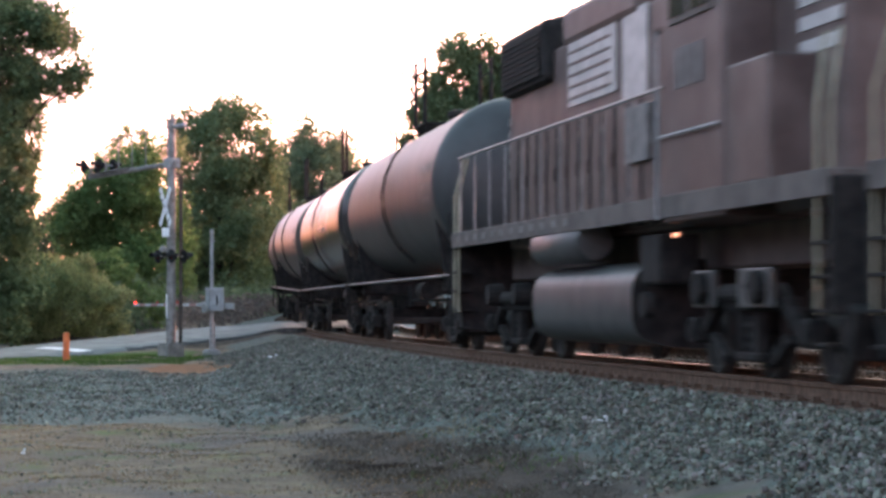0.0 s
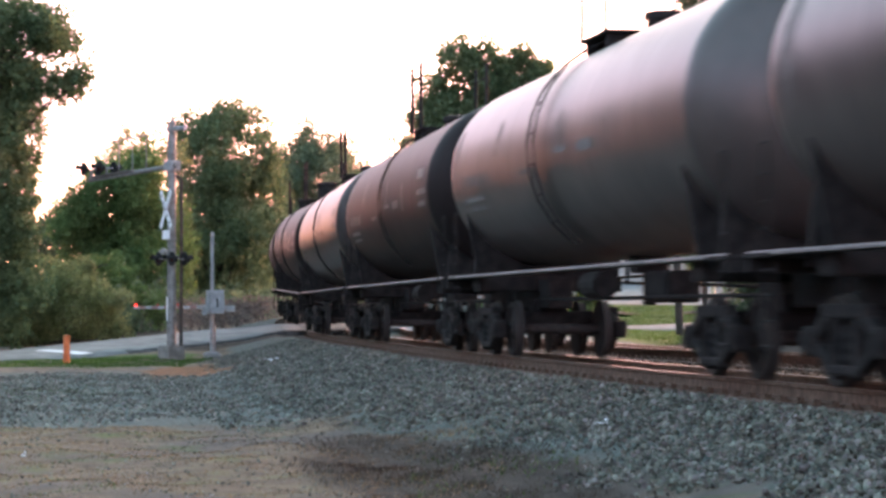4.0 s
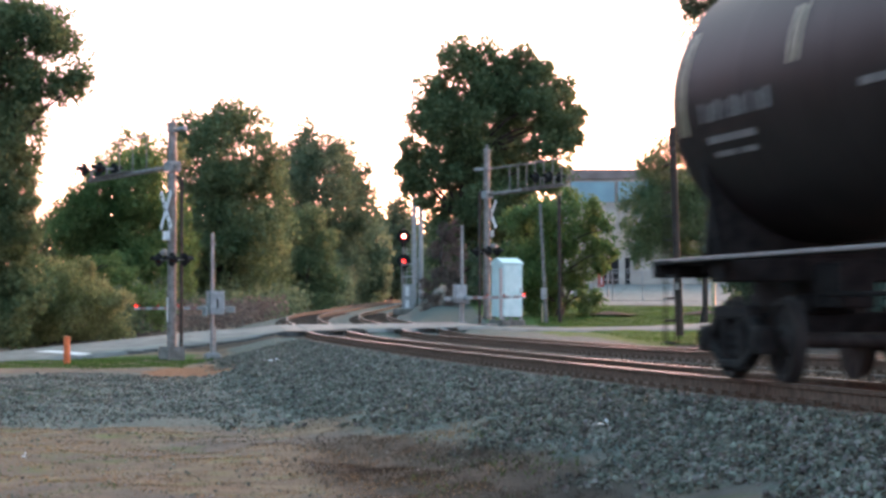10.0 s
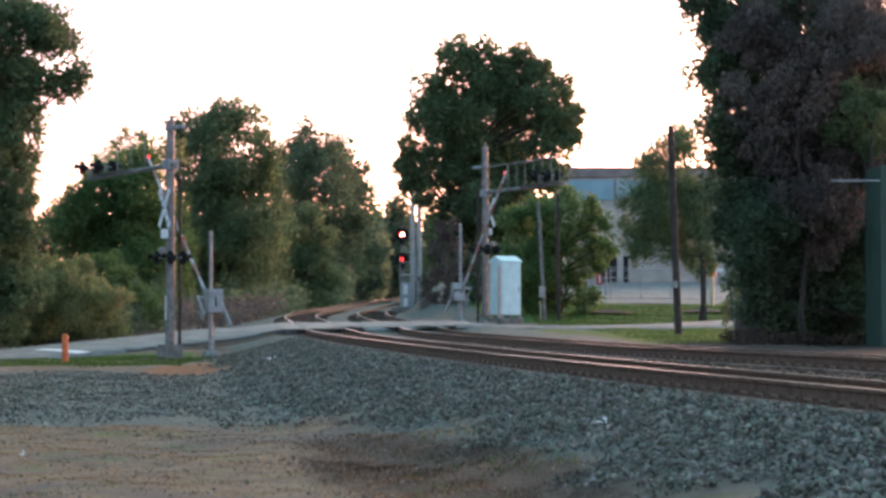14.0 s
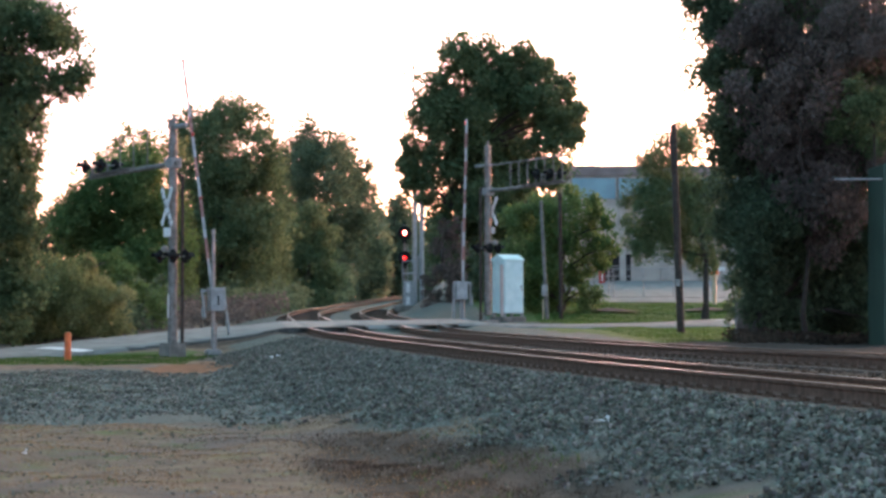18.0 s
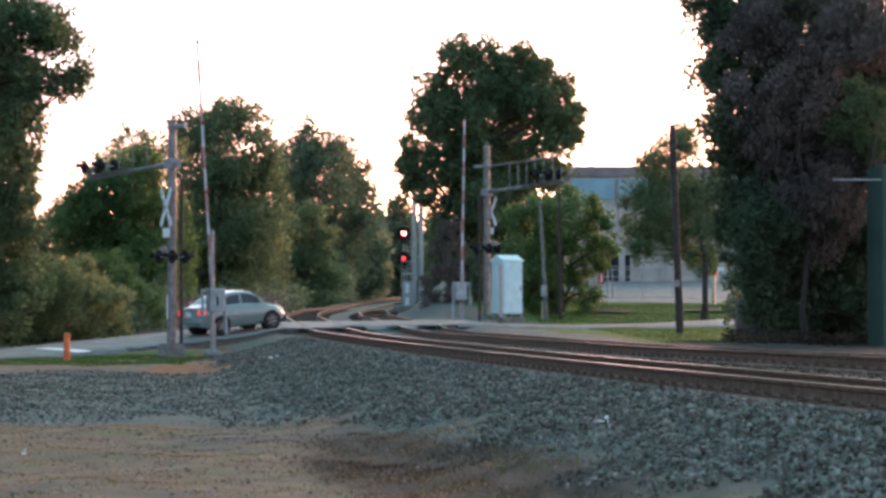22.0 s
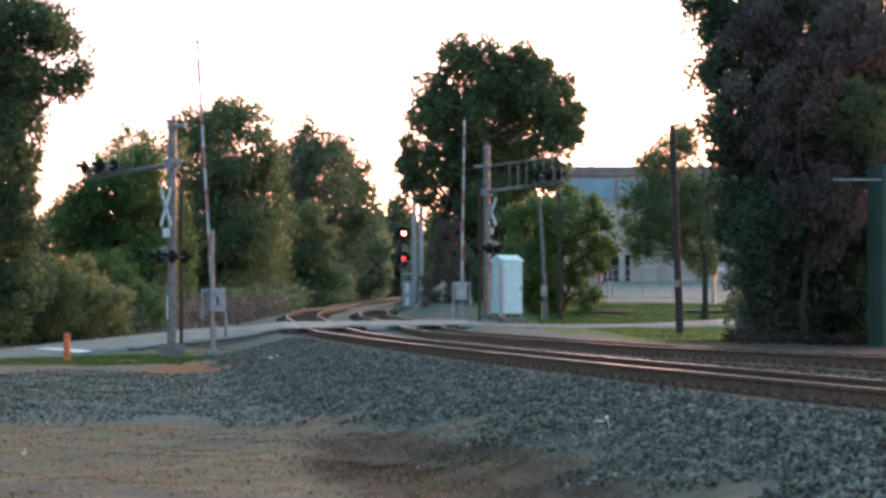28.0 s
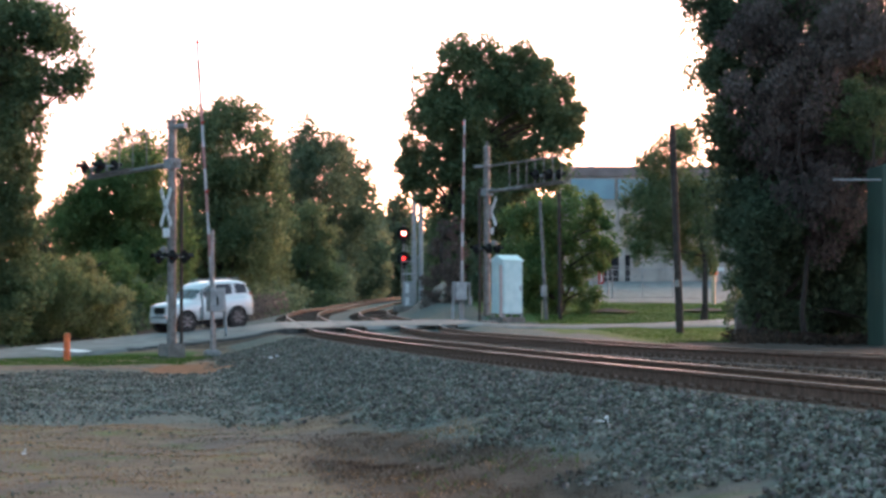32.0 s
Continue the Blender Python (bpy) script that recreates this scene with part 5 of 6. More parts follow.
    part("exhaust_stack", bm, M["grime"], lo)
    bm = B((5.3, 0, 3.7, 2.5, 2.9, 3.9, 0.06))
    box(bm, 5.3, 0, 5.75, 2.7, 2.7, 0.3, 0.12)
    part("cab", bm, M["loco_black"], lo)
    for sy in (-1, 1):
        for x in (4.85, 5.75):
            fr = part("window_frame", B((x, sy * 1.46, 4.42, 0.8, 0.04, 0.8, 0.01)), M["loco_frame"], lo)
            part("pane", B((x, sy * 1.475, 4.42, 0.66, 0.04, 0.66, 0.005)), M["glass"], fr)
        part("window_hood", B((5.3, sy * 1.52, 4.88, 1.9, 0.14, 0.04)), M["loco_frame"], lo)
        for k in range(4):
            part("number_bar", B((4.75 + k * 0.3, sy * 1.46, 3.5, 0.13, 0.02, 0.46)), M["stencil"], lo)
        part("cab_sill_rail", R(((4.1, sy * 1.5, 2.75), (6.5, sy * 1.5, 2.75), 0.02)), M["dullsteel"], lo)
        part("cab_ladder_rail", R(((4.0, sy * 1.5, 1.8), (4.0, sy * 1.5, 4.0), 0.02)), M["dullsteel"], lo)
    bm = B((7.7, 0, 3.4, 2.3, 1.85, 3.3, 0.12))
    part("short_hood", bm, M["loco_black"], lo)
    for sy in (-1, 1):
        for k in range(5):
            part("nose_stripe", B((8.2, sy * 0.935, 3.42 + k * 0.25, 1.25, 0.02, 0.14)), M["loco_white"], lo, "white painted stripe")
    if stripes_rear:
        for k in range(4):
            part("end_stripe", B((-8.02, 0, 5.0 - k * 0.3, 0.02, 1.5, 0.15)), M["loco_white"], lo, "white painted stripe")
            for sy in (-1, 1):
                part("side_stripe", B((-7.2, sy * 1.02, 5.05 - k * 0.28, 1.6, 0.02, 0.14)), M["loco_white"], lo, "white painted stripe")
    ring = []
    for k in range(40):
        t = 2 * math.pi * k / 40
        c, s = math.cos(t), math.sin(t)
        ring.append((1.4 * math.copysign(abs(c) ** 0.45, c), 0.82 + 0.56 * math.copysign(abs(s) ** 0.55, s)))
    vs = [(x, y, z) for x in (-3.45, 2.4) for y, z in ring]
    mesh_ob("fuel_tank", vs, [(k, (k + 1) % 40, 40 + (k + 1) % 40, 40 + k) for k in range(40)], M["fuel_tank"], lo, True)
    for x in (-3.45, 2.4):
        mesh_ob("tank_end", [(x * 1.001, y, z) for y, z in ring], [tuple(range(40))], M["grime"], lo)
    for sy in (-1, 1):
        bm = bm_new()
        lathe(bm, [(-1.5, 0.05), (-1.49, 0.24), (-1.42, 0.28), (1.42, 0.28), (1.49, 0.24), (1.5, 0.05)], 18, m=Matrix.Translation((-1.75, sy * 1.22, 1.66)))
        part("air_reservoir", bm, M["fuel_tank"], lo, smooth=True)
        hr = part("handrail", R(((-9.5, sy * 1.4, 3.36), (3.9, sy * 1.4, 3.36), 0.026)), M["runway"], lo, "long side handrail")
        for x in np.arange(-9.4, 3.6, 1.3):
            part("stanchion", R(((x, sy * 1.4, 2.0), (x, sy * 1.4, 3.37), 0.016)), M["runway"], hr)
    for sy in (-1, 1):
        part("lower_locker", B((7.3, sy * 1.0, 2.7, 1.5, 0.85, 1.3, 0.04)), M["loco_black"], lo)
        for k in range(5):
            part("edge_mark", B((-7.93, sy * 0.82, 3.0 + k * 0.22, 0.1, 0.03, 0.12)), M["stencil"], lo)
        for x, w_ in ((5.0, 0.75), (6.9, 1.1)):
            part("brake_panel", B((x, sy * 1.2, 0.98, w_, 0.08, 0.42, 0.02)), M["fuel_tank"], lo, "dusty grey brake gear panel")
            for k in range(3):
                part("bolt", R(((x - 0.2 + k * 0.2, sy * 1.23, 1.0), (x - 0.2 + k * 0.2, sy * 1.27, 1.0), 0.035), n=8), M["grime"], lo)
        part("underframe_box", B((3.1, sy * 1.1, 1.35, 0.9, 0.5, 0.6, 0.04)), M["grime"], lo)
        part("hose_reel", R(((3.0, sy * 1.3, 0.8), (3.0, sy * 1.42, 0.8), 0.16), n=14), M["grime"], lo)
        for x in (-7.2, -5.1, 5.1, 7.2):
            bm = R(((x, sy * 1.1, 0.98), (x, sy * 1.36, 0.98), 0.19, 0.17), n=14)
            part("brake_cylinder", bm, M["grime"], lo)
    part("walkway_lamp", B((4.1, -1.3, 1.62, 0.1, 0.05, 0.045, 0.015)), M["fog_glow"], lo)
    return lo


M["fog_glow"] = glow("pink_running_lamp", (1.0, 0.42, 0.36), 0.22)
TRAIN.append((locomotive("faded black road locomotive with white panel and handrails", False), -CAR - 10.4, 6.2))
TRAIN.append((locomotive("faded black leading locomotive with white end stripes", True), -CAR - 10.4 - 20.8, 6.2))


# ---- crossing signals ----
ARMX, ARMY = -0.4, 0.917      # across the road, from the near side to the far side


def side_frame_pose(x, y, flip, square=False):
    """Local x points across the road from this side, y along it; square stands at right angles to the road."""
    z = float(ground_z(x, y))
    a = math.atan2(RX, -RY) if square else math.atan2(0.944, -0.33) if flip else math.atan2(ARMY, ARMX)
    return pose(x, y, z, 0, 0, math.degrees(a) + (180 if flip else 0))


def flasher(parent, x, y, z, facing, lit=False):
    """A round red warning lamp with a black backing disc and hood."""
    bm = bm_new()
    lathe(bm, [(0.0, 0.02), (0.0, 0.23), (0.02, 0.23), (0.02, 0.12)], 24, "Y", m=Matrix.Translation((x, y, z)))
    lathe(bm, [(-0.16, 0.02), (-0.16, 0.11), (0.02, 0.12)], 16, "Y", m=Matrix.Translation((x, y, z)))
    hood = [[bm.verts.new((x + r * math.cos(t), y + facing * d, z + r * math.sin(t))) for t in [math.pi * k / 10 - 0.15 for k in range(12)]] for r, d in ((0.13, 0.01), (0.13, 0.28), (0.12, 0.28), (0.12, 0.01))]
    for r0, r1 in zip(hood, hood[1:]):
        for k in range(11):
            bm.faces.new((r0[k], r0[k + 1], r1[k + 1], r1[k]))
    f = part("flasher", bm, M["black"], parent, "black hooded warning lamp")
    bm = bm_new()
    lathe(bm, [(facing * 0.03, 0.01), (facing * 0.035, 0.1), (facing * 0.01, 0.11)], 16, "Y", m=Matrix.Translation((x, y, z)))
    part("lens", bm, M["lamp_red"] if lit else M["dark_lens"], f, "dark red lens")


def cantilever(x, y, height, arm, flip, z_low, z_high, hung, lit, tip):
    c = thing("cantilever_signal", "tall galvanised crossing mast with lamps on a truss arm", "crossing signal", side_frame_pose(x, y, flip, True), "crossing masts")
    part("foundation", B((0, 0, -0.05 if not flip else -0.3, 0.66, 0.66, 0.9, 0.03)), M["concrete"], c, "rough concrete foundation")
    bm = bm_new()
    rod(bm, (0, 0, 0.35), (0, 0, height), 0.16, 0.14, n=16)
    box(bm, 0, 0, 0.44, 0.6, 0.6, 0.06, 0.01)
    lathe(bm, [(height, 0.16), (height + 0.06, 0.16), (height + 0.1, 0.05), (height + 0.3, 0.04)], 12, "Z")
    for z in np.arange(1.2, height, 1.4):
        lathe(bm, [(z, 0.15), (z, 0.175), (z + 0.06, 0.175), (z + 0.06, 0.15)], 16, "Z")
    part("mast", bm, M["galv"], c)
    bm = bm_new()
    rod(bm, (-0.3, 0, z_low), (arm, 0, z_low + tip), 0.085, 0.07, n=12)
    box(bm, arm * 0.72, 0, z_low + tip * 0.72 + 0.085, arm * 0.5, 0.34, 0.03, 0.01, Matrix.Rotation(-math.atan2(tip, arm), 4, "Y"))
    part("arm_beam", bm, M["galv"], c)
    bm = bm_new()
    rod(bm, (-0.2, 0, z_high), (arm * 0.98, 0, z_high + tip), 0.024 if not flip else 0.035)
    n = 5 if not flip else 7
    for k in range(n):
        xx = arm * (0.3 + k * 0.66 / (n - 1))
        rod(bm, (xx, 0.0, z_low + tip * xx / arm), (xx, 0, z_high + tip * xx / arm), 0.02 if not flip else 0.025, n=6)
    part("arm_rail", bm, M["galv"], c)
    part("arm_clamp", B((0, 0, z_low, 0.42, 0.42, 0.34, 0.02)), M["dullsteel"], c)
    part("cross_bar", R(((0.25, 0, z_high + 0.02), (-0.85, 0, z_high + 0.02), 0.075), n=12), M["dullsteel"], c)
    for xx in hung:
        for f in (-1, 1):
            flasher(c, xx, f * 0.28, z_low + tip + 0.38, f)
        part("lamp_bracket", R(((xx, -0.28, z_low + tip + 0.38), (xx, 0.28, z_low + tip + 0.38), 0.03), ((xx, 0, z_low + tip), (xx, 0, z_low + tip + 0.4), 0.03)), M["dullsteel"], c)
    for f in (-1, 1):
        for k, xx in enumerate((-0.42, 0.42)):
            flasher(c, xx, f * 0.24, 3.35, f, lit and k == 0)
    part("lamp_bracket", R(((-0.42, -0.24, 3.35), (0.42, -0.24, 3.35), 0.03), ((-0.42, 0.24, 3.35), (0.42, 0.24, 3.35), 0.03), ((0, -0.24, 3.35), (0, 0.24, 3.35), 0.04)), M["dullsteel"], c)
    bm = bm_new()
    for s in (-1, 1):
        box(bm, 0, 0.22, 5.0, 0.2, 0.02, 1.5, 0.0, Matrix.Rotation(s * 0.62, 4, "Y"))
    cb = part("crossbuck", bm, M["white"], c, "white crossed sign blades")
    cb.rotation_euler.z = radians(-9)
    part("track_count_plate", B((0, 0.22, 4.15, 0.45, 0.02, 0.3, 0.01)), M["white"], c)
    bm = bm_new()
    for k in range(5):
        box(bm, -0.34 + k * 0.17, 0.235, 5.0 + (-0.34 + k * 0.17) * 1.35, 0.06, 0.008, 0.09)
    part("blade_marks", bm, M["black"], cb)
    part("reflector_tape", B((0, 0.17, 1.7, 0.06, 0.02, 0.8)), M["white"], c)
    bm = R(((-0.2, -0.25, 0.1), (-0.2, -0.25, 6.0), 0.06), ((-0.2, -0.25, 6.0), (0.0, 0.0, 6.2), 0.04))
    part("cable_conduit", bm, M["wood"], c)
    bm = bm_new()
    lathe(bm, [(3.5, 0.02), (3.5, 0.16), (3.62, 0.15), (3.72, 0.06)], 16, "Z", m=Matrix.Translation((0.5, 0, 0)))
    part("bell", bm, M["galv"], c, "round grey bell")
    return c


cantilever(-9.0, 78.5, 7.85, 5.5, False, 6.45, 7.65, (4.3, 5.4), False, -0.25)
cantilever(1.96, 105.5, 7.85, 5.3, True, 5.88, 7.02, (3.7, 4.6), True, 0.22)

GATES = []


def crossing_gate(x, y, flip, length, pivot, box_z, group="crossing gates"):
    g = thing("crossing_gate", "grey gate mechanism on a post with a red and white arm", "crossing gate", side_frame_pose(x, y, flip), group)
    bm = B((0, 0, 0.1, 0.4, 0.5, 0.2, 0.02))
    rod(bm, (0, 0, 0.1), (0, 0, 4.3 if not flip else 4.5), 0.075, 0.06, n=12)
    rod(bm, (-0.35, 0, 3.9), (0.12, 0, 3.9), 0.025)
    part("post", bm, M["dullsteel"], g)
    bm = B((0, -0.1, box_z, 0.5, 0.5, 0.74, 0.03))
    box(bm, 0, -0.36, box_z, 0.42, 0.03, 0.6, 0.01)
    box(bm, 0, -0.1, box_z + 0.4, 0.42, 0.56, 0.06, 0.01)
    mc = part("mechanism", bm, M["mech"], g, "pale grey steel mechanism housing")
    part("hasp", B((-0.265, -0.1, box_z, 0.03, 0.05, 0.3, 0.005)), M["grime"], mc)
    part("base_flange", B((0, 0, 0.22, 0.34, 0.34, 0.05, 0.01)), M["mech"], g)
    part("relay_lead", R(((0.05, -0.12, 0.2), (0.05, -0.12, 1.15), 0.03), n=8), M["dullsteel"], g)
    bm = bm_new()
    n = 11
    a0 = 0.9
    arm_len = length - a0
    w0, w1 = 0.055, 0.042
    vs = [(x, y, z * (w0 if x == a0 else w1)) for x in (a0, length) for y in (-0.035, 0.035) for z in (-1, 1)]
    arm = mesh_ob("arm", vs, [(0, 1, 3, 2), (4, 6, 7, 5), (0, 4, 5, 1), (2, 3, 7, 6), (0, 2, 6, 4), (1, 5, 7, 3)], M["arm_white"], g)
    tagged(arm, "red and white striped gate arm")
    arm.location = (0, -0.02, pivot)
    for k in range(1, n, 2):
        x0, x1 = a0 + arm_len * k / n, a0 + arm_len * (k + 1) / n
        part("stripe", B(((x0 + x1) / 2, 0, 0, x1 - x0, 0.076, 2 * (w0 + (w1 - w0) * k / n) + 0.006)), M["arm_red"], arm, "red stripe")
    bm = B((0.6, 0, 0, 0.8, 0.08, 0.18, 0.02))
    for sy in (-0.42, 0.36):
        box(bm, 0.2, sy, 0, 0.7, 0.05, 0.13, 0.01)
    box(bm, 0.5, -0.03, 0, 0.08, 0.82, 0.1, 0.01)
    part("arm_bracket", bm, M["mech"], arm, "grey steel arm bracket")
    part("counterweight", B((-0.62, -0.42, -0.05, 0.85, 0.07, 0.2, 0.02)), M["mech"], arm, "long pale steel counterweight")
    part("counterweight", B((-0.25, 0.36, -0.12, 0.42, 0.07, 0.3, 0.02)), M["mech"], arm, "short pale steel counterweight")
    for xx in (length - 0.15, length * 0.68, length * 0.42):
        bm = bm_new()
        lathe(bm, [(0.04, 0.02), (0.05, 0.05), (0.12, 0.05), (0.14, 0.02)], 12, "Z", m=Matrix.Translation((xx, 0, 0)))
        part("arm_lamp", bm, M["lamp_red"] if xx > length - 0.2 else M["red"], arm, "small red arm lamp")
    GATES.append((arm, flip))
    return g


crossing_gate(-7.8, 80.0, False, 9.4, 1.75, 1.9)
crossing_gate(0.84, 104.0, True, 7.7, 1.3, 1.45)


# ---- block signal beside the line ----
def block_signal(x, y):
    b = thing("railway_signal", "two-headed block signal on a ladder mast, both lamps red", "railway signal", pose(x, y, float(ground_z(x, y)), 0, 0, 4))
    part("foundation", B((0.1, 0, 0.15, 1.5, 1.0, 0.5, 0.03)), M["concrete"], b)
    part("mast", R(((0, 0, 0.3), (0, 0, 5.5), 0.08), n=12), M["galv"], b)
    bm = B((0.28, -0.25, 1.15, 0.75, 0.5, 1.6, 0.02))
    case = part("relay_case", bm, M["mech"], b, "pale grey relay case")
    for z, h in ((1.5, 0.62), (0.68, 0.5)):
        part("case_plate", B((0.2, -0.515, z, 0.26, 0.02, h, 0.01)), M["white"], case, "white plate")
    bm = bm_new()
    for xx in (0.2, 0.8):
        rod(bm, (xx, 0.1, 0.3), (xx, 0.1, 4.3), 0.022, n=6)
    for k in range(14):
        rod(bm, (0.2, 0.1, 0.5 + k * 0.28), (0.8, 0.1, 0.5 + k * 0.28), 0.014, n=6)
    for z in (2.4, 3.2):
        for q in ((-0.15, -0.35), (0.85, -0.35)):
            rod(bm, (q[0], q[1], 2.0), (q[0], q[1], 3.6), 0.04, n=6)
        rod(bm, (-0.15, -0.35, z), (0.85, -0.35, z), 0.045, n=6)
    part("ladder", bm, M["mech"], b)
    for z, big in ((4.97, True), (3.4, False)):
        bm = bm_new()
        lathe(bm, [(-0.12, 0.02), (-0.12, 0.44), (-0.09, 0.44), (-0.09, 0.2), (0.2, 0.2), (0.2, 0.02)], 24, "Y", m=Matrix.Translation((0, -0.1, z)))
        hood = [[bm.verts.new((r * math.cos(t), d, z + r * math.sin(t))) for t in [math.pi * k / 10 for k in range(11)]] for r, d in ((0.2, -0.2), (0.2, -0.58), (0.185, -0.58), (0.185, -0.2))]
        for r0, r1 in zip(hood, hood[1:]):
            for k in range(10):
                bm.faces.new((r0[k], r0[k + 1], r1[k + 1], r1[k]))
        box(bm, 0, 0.05, z - 0.45, 0.3, 0.25, 0.4, 0.02)
        hd = part("signal_head", bm, M["black"], b, "black round signal head with hood")
        bm = bm_new()
        lathe(bm, [(-0.25, 0.01), (-0.24, 0.14 if big else 0.1), (-0.2, 0.16 if big else 0.11)], 20, "Y", m=Matrix.Translation((0, -0.05, z)))
        part("lens", bm, M["signal_red"], hd, "glowing red lens")
        bm = bm_new()
        r = 0.1 if big else 0.045
        lathe(bm, [(-0.275, 0.01), (-0.27, r), (-0.255, r)], 20, "Y", m=Matrix.Translation((0, -0.05, z)))
        part("lamp", bm, M["signal_core" if big else "signal_pink"], hd, "bright lamp in the lens")
    return b


block_signal(-2.5, 150.0)

pl = thing("steel_pole", "slim galvanised steel pole beside the signal", "pole", pose(-1.62, 154.0, float(ground_z(-1.62, 154.0))))
part("shaft", R(((0.18, 0, -0.1), (0.18, 0, 7.4), 0.17, 0.15), n=14), M["mech"], pl)
part("conduit", R(((-0.2, -0.05, -0.1), (-0.2, -0.05, 7.9), 0.1, 0.09), n=12), M["mech"], pl)
bm = bm_new()
lathe(bm, [(0.0, 0.05), (0.0, 0.35), (0.05, 0.35), (0.3, 0.2), (0.3, 0.05)], 18, "Y", m=Matrix.Translation((0.45, -0.2, 6.6)))
part("signal_back", bm, M["black"], pl)
part("base_plate", B((0, 0, 0.05, 0.6, 0.6, 0.1, 0.02)), M["concrete"], pl)
an = thing("radio_mast", "very thin tall radio mast far beyond the trees", "mast", pose(-2.6, 205.0, float(ground_z(-2.6, 205.0))))
part("shaft", R(((0, 0, 0), (0, 0, 21.2), 0.13, 0.11), n=6), M["dullsteel"], an)


# ---- signal cabinet, poles, post ----
cb = thing("signal_cabinet", "pale blue-white steel signal cabinet with gabled lid", "cabinet", pose(2.95, 109.0, float(ground_z(2.95, 109.0)) + 0.28, 0, 0, 35))
part("plinth", B((0, 0, -0.2, 1.3, 1.1, 0.36, 0.03)), M["concrete"], cb)
part("body", B((0, 0, 1.32, 1.12, 0.9, 2.4, 0.02)), M["cabinet"], cb)
bm = B((0, 0, 2.56, 1.2, 1.0, 0.08, 0.02))
rf = part("lid", bm, M["cabinet"], cb)
mesh_ob("gable", [(-0.6, -0.5, 2.6), (0.6, -0.5, 2.6), (0.6, 0.5, 2.6), (-0.6, 0.5, 2.6), (-0.6, 0, 2.84), (0.6, 0, 2.84)], [(0, 1, 5, 4), (2, 3, 4, 5), (0, 4, 3), (1, 2, 5), (0, 3, 2, 1)], M["cabinet"], cb)
part("door", B((-0.02, -0.46, 1.32, 1.0, 0.04, 2.2, 0.01)), M["cabinet"], cb)
part("door_handle", B((0.4, -0.5, 1.3, 0.04, 0.05, 0.25, 0.01)), M["dullsteel"], cb)
part("pink_conduit", R(((-0.66, -0.42, 0.0), (-0.66, -0.42, 2.35), 0.07)), M["pink_pipe"], cb)
for xx in (-0.5, 0.5):
    for yy in (-0.4, 0.4):
        part("foot", B((xx, yy, 0.05, 0.12, 0.12, 0.2, 0.01)), M["dullsteel"], cb)


def pole(label, x, y, h, r, lean, material, boxes=()):
    p = thing("utility_pole", label, "pole", pose(x, y, float(ground_z(x, y)) - 0.1), "utility poles")
    part("shaft", R(((0, 0, 0), (lean, 0, h), r, r * 0.8), n=14), material, p)
    for z, s in boxes:
        part("meter_box", B((lean * z / h - 0.05, -r - 0.08, z, s, 0.16, s * 1.8, 0.02)), M["dullsteel"], p)
    return p


pole("dark creosoted timber pole standing in the lawn", 7.82, 78.0, 7.0, 0.13, -0.25, M["wood"], ((1.75, 0.13),))
pole("leaning weathered grey timber pole", 4.9, 112.0, 5.75, 0.095, -0.3, M["greywood"], ((1.5, 0.3),))
pole("dark timber pole beside the lawn", 5.6, 113.0, 6.15, 0.1, -0.05, M["wood"])
gm = thing("gas_marker", "thin pale yellow marker stake in the grass", "marker", pose(4.7, 112.0, float(ground_z(4.7, 112.0))))
part("stake", B((0, 0, 0.45, 0.06, 0.03, 0.95, 0.005)), M["reflector"], gm)
op = thing("marker_post", "short orange plastic marker post beside the road", "post", pose(-11.6, 73.0, float(ground_z(-11.6, 73.0))))
bm = bm_new()
lathe(bm, [(0.0, 0.1), (0.05, 0.105), (0.86, 0.1), (0.9, 0.09), (0.91, 0.02)], 16, "Z")
part("tube", bm, M["orange"], op, smooth=True)


# ---- building, fence and signs beyond the lawn ----
M["wall"] = mat("weathered_concrete_wall", (0.3, 0.272, 0.24), (0.43, 0.39, 0.345), 0.8, 0.9, 0, 0.1)
M["fascia"] = mat("brown_grey_roof_fascia", (0.16, 0.13, 0.12), (0.24, 0.2, 0.19), 1.0, 0.8)
M["blue_glazing"] = mat("blue_window_panels", (0.09, 0.24, 0.29), (0.14, 0.33, 0.38), 0.6, 0.3)
BZ = 1.22
bd = thing("concrete_building", "grey concrete factory with a blue glazed band under its roof", "building", pose(9.3, 172.0, BZ))
part("wall", B((9.0, 8.1, 4.6, 18.0, 16.0, 9.2)), M["wall"], bd)
part("roof", B((9.0, 8.1, 9.55, 18.4, 16.4, 0.75, 0.05)), M["fascia"], bd, "brown-grey roof fascia")
for k in range(5):
    w = part("upper_window", B((1.6 + k * 3.4, 0.05, 8.25, 3.2, 0.12, 1.5, 0.02)), M["blue_glazing"], bd, "blue glazed panel")
    part("mullion", B((0, 0, 0, 0.08, 0.16, 1.5)), M["fascia"], w).location = (1.6 + k * 3.4 - 1.62, 0.03, 8.25)
for k in range(6):
    part("pilaster", B((0.3 + k * 3.4, 0.0, 3.7, 0.45, 0.3, 7.3, 0.02)), M["wall"], bd)
# no opening here: the doorway's inner shade is a black slab on the wall
part("doorway", B((3.25, 0.0, 2.0, 2.1, 0.2, 2.9, 0.02)), M["black"], bd, "black slab standing for the dark inside of a loading doorway")
for k in range(3):
    part("door_bar", B((3.25, -0.12, 1.1 + k * 0.75, 2.1, 0.05, 0.06)), M["dullsteel"], bd)
for k in range(4):
    part("lower_window", B((7.0 + k * 1.5, -0.02, 1.9, 1.1, 0.12, 1.2, 0.02)), M["wall"], bd)
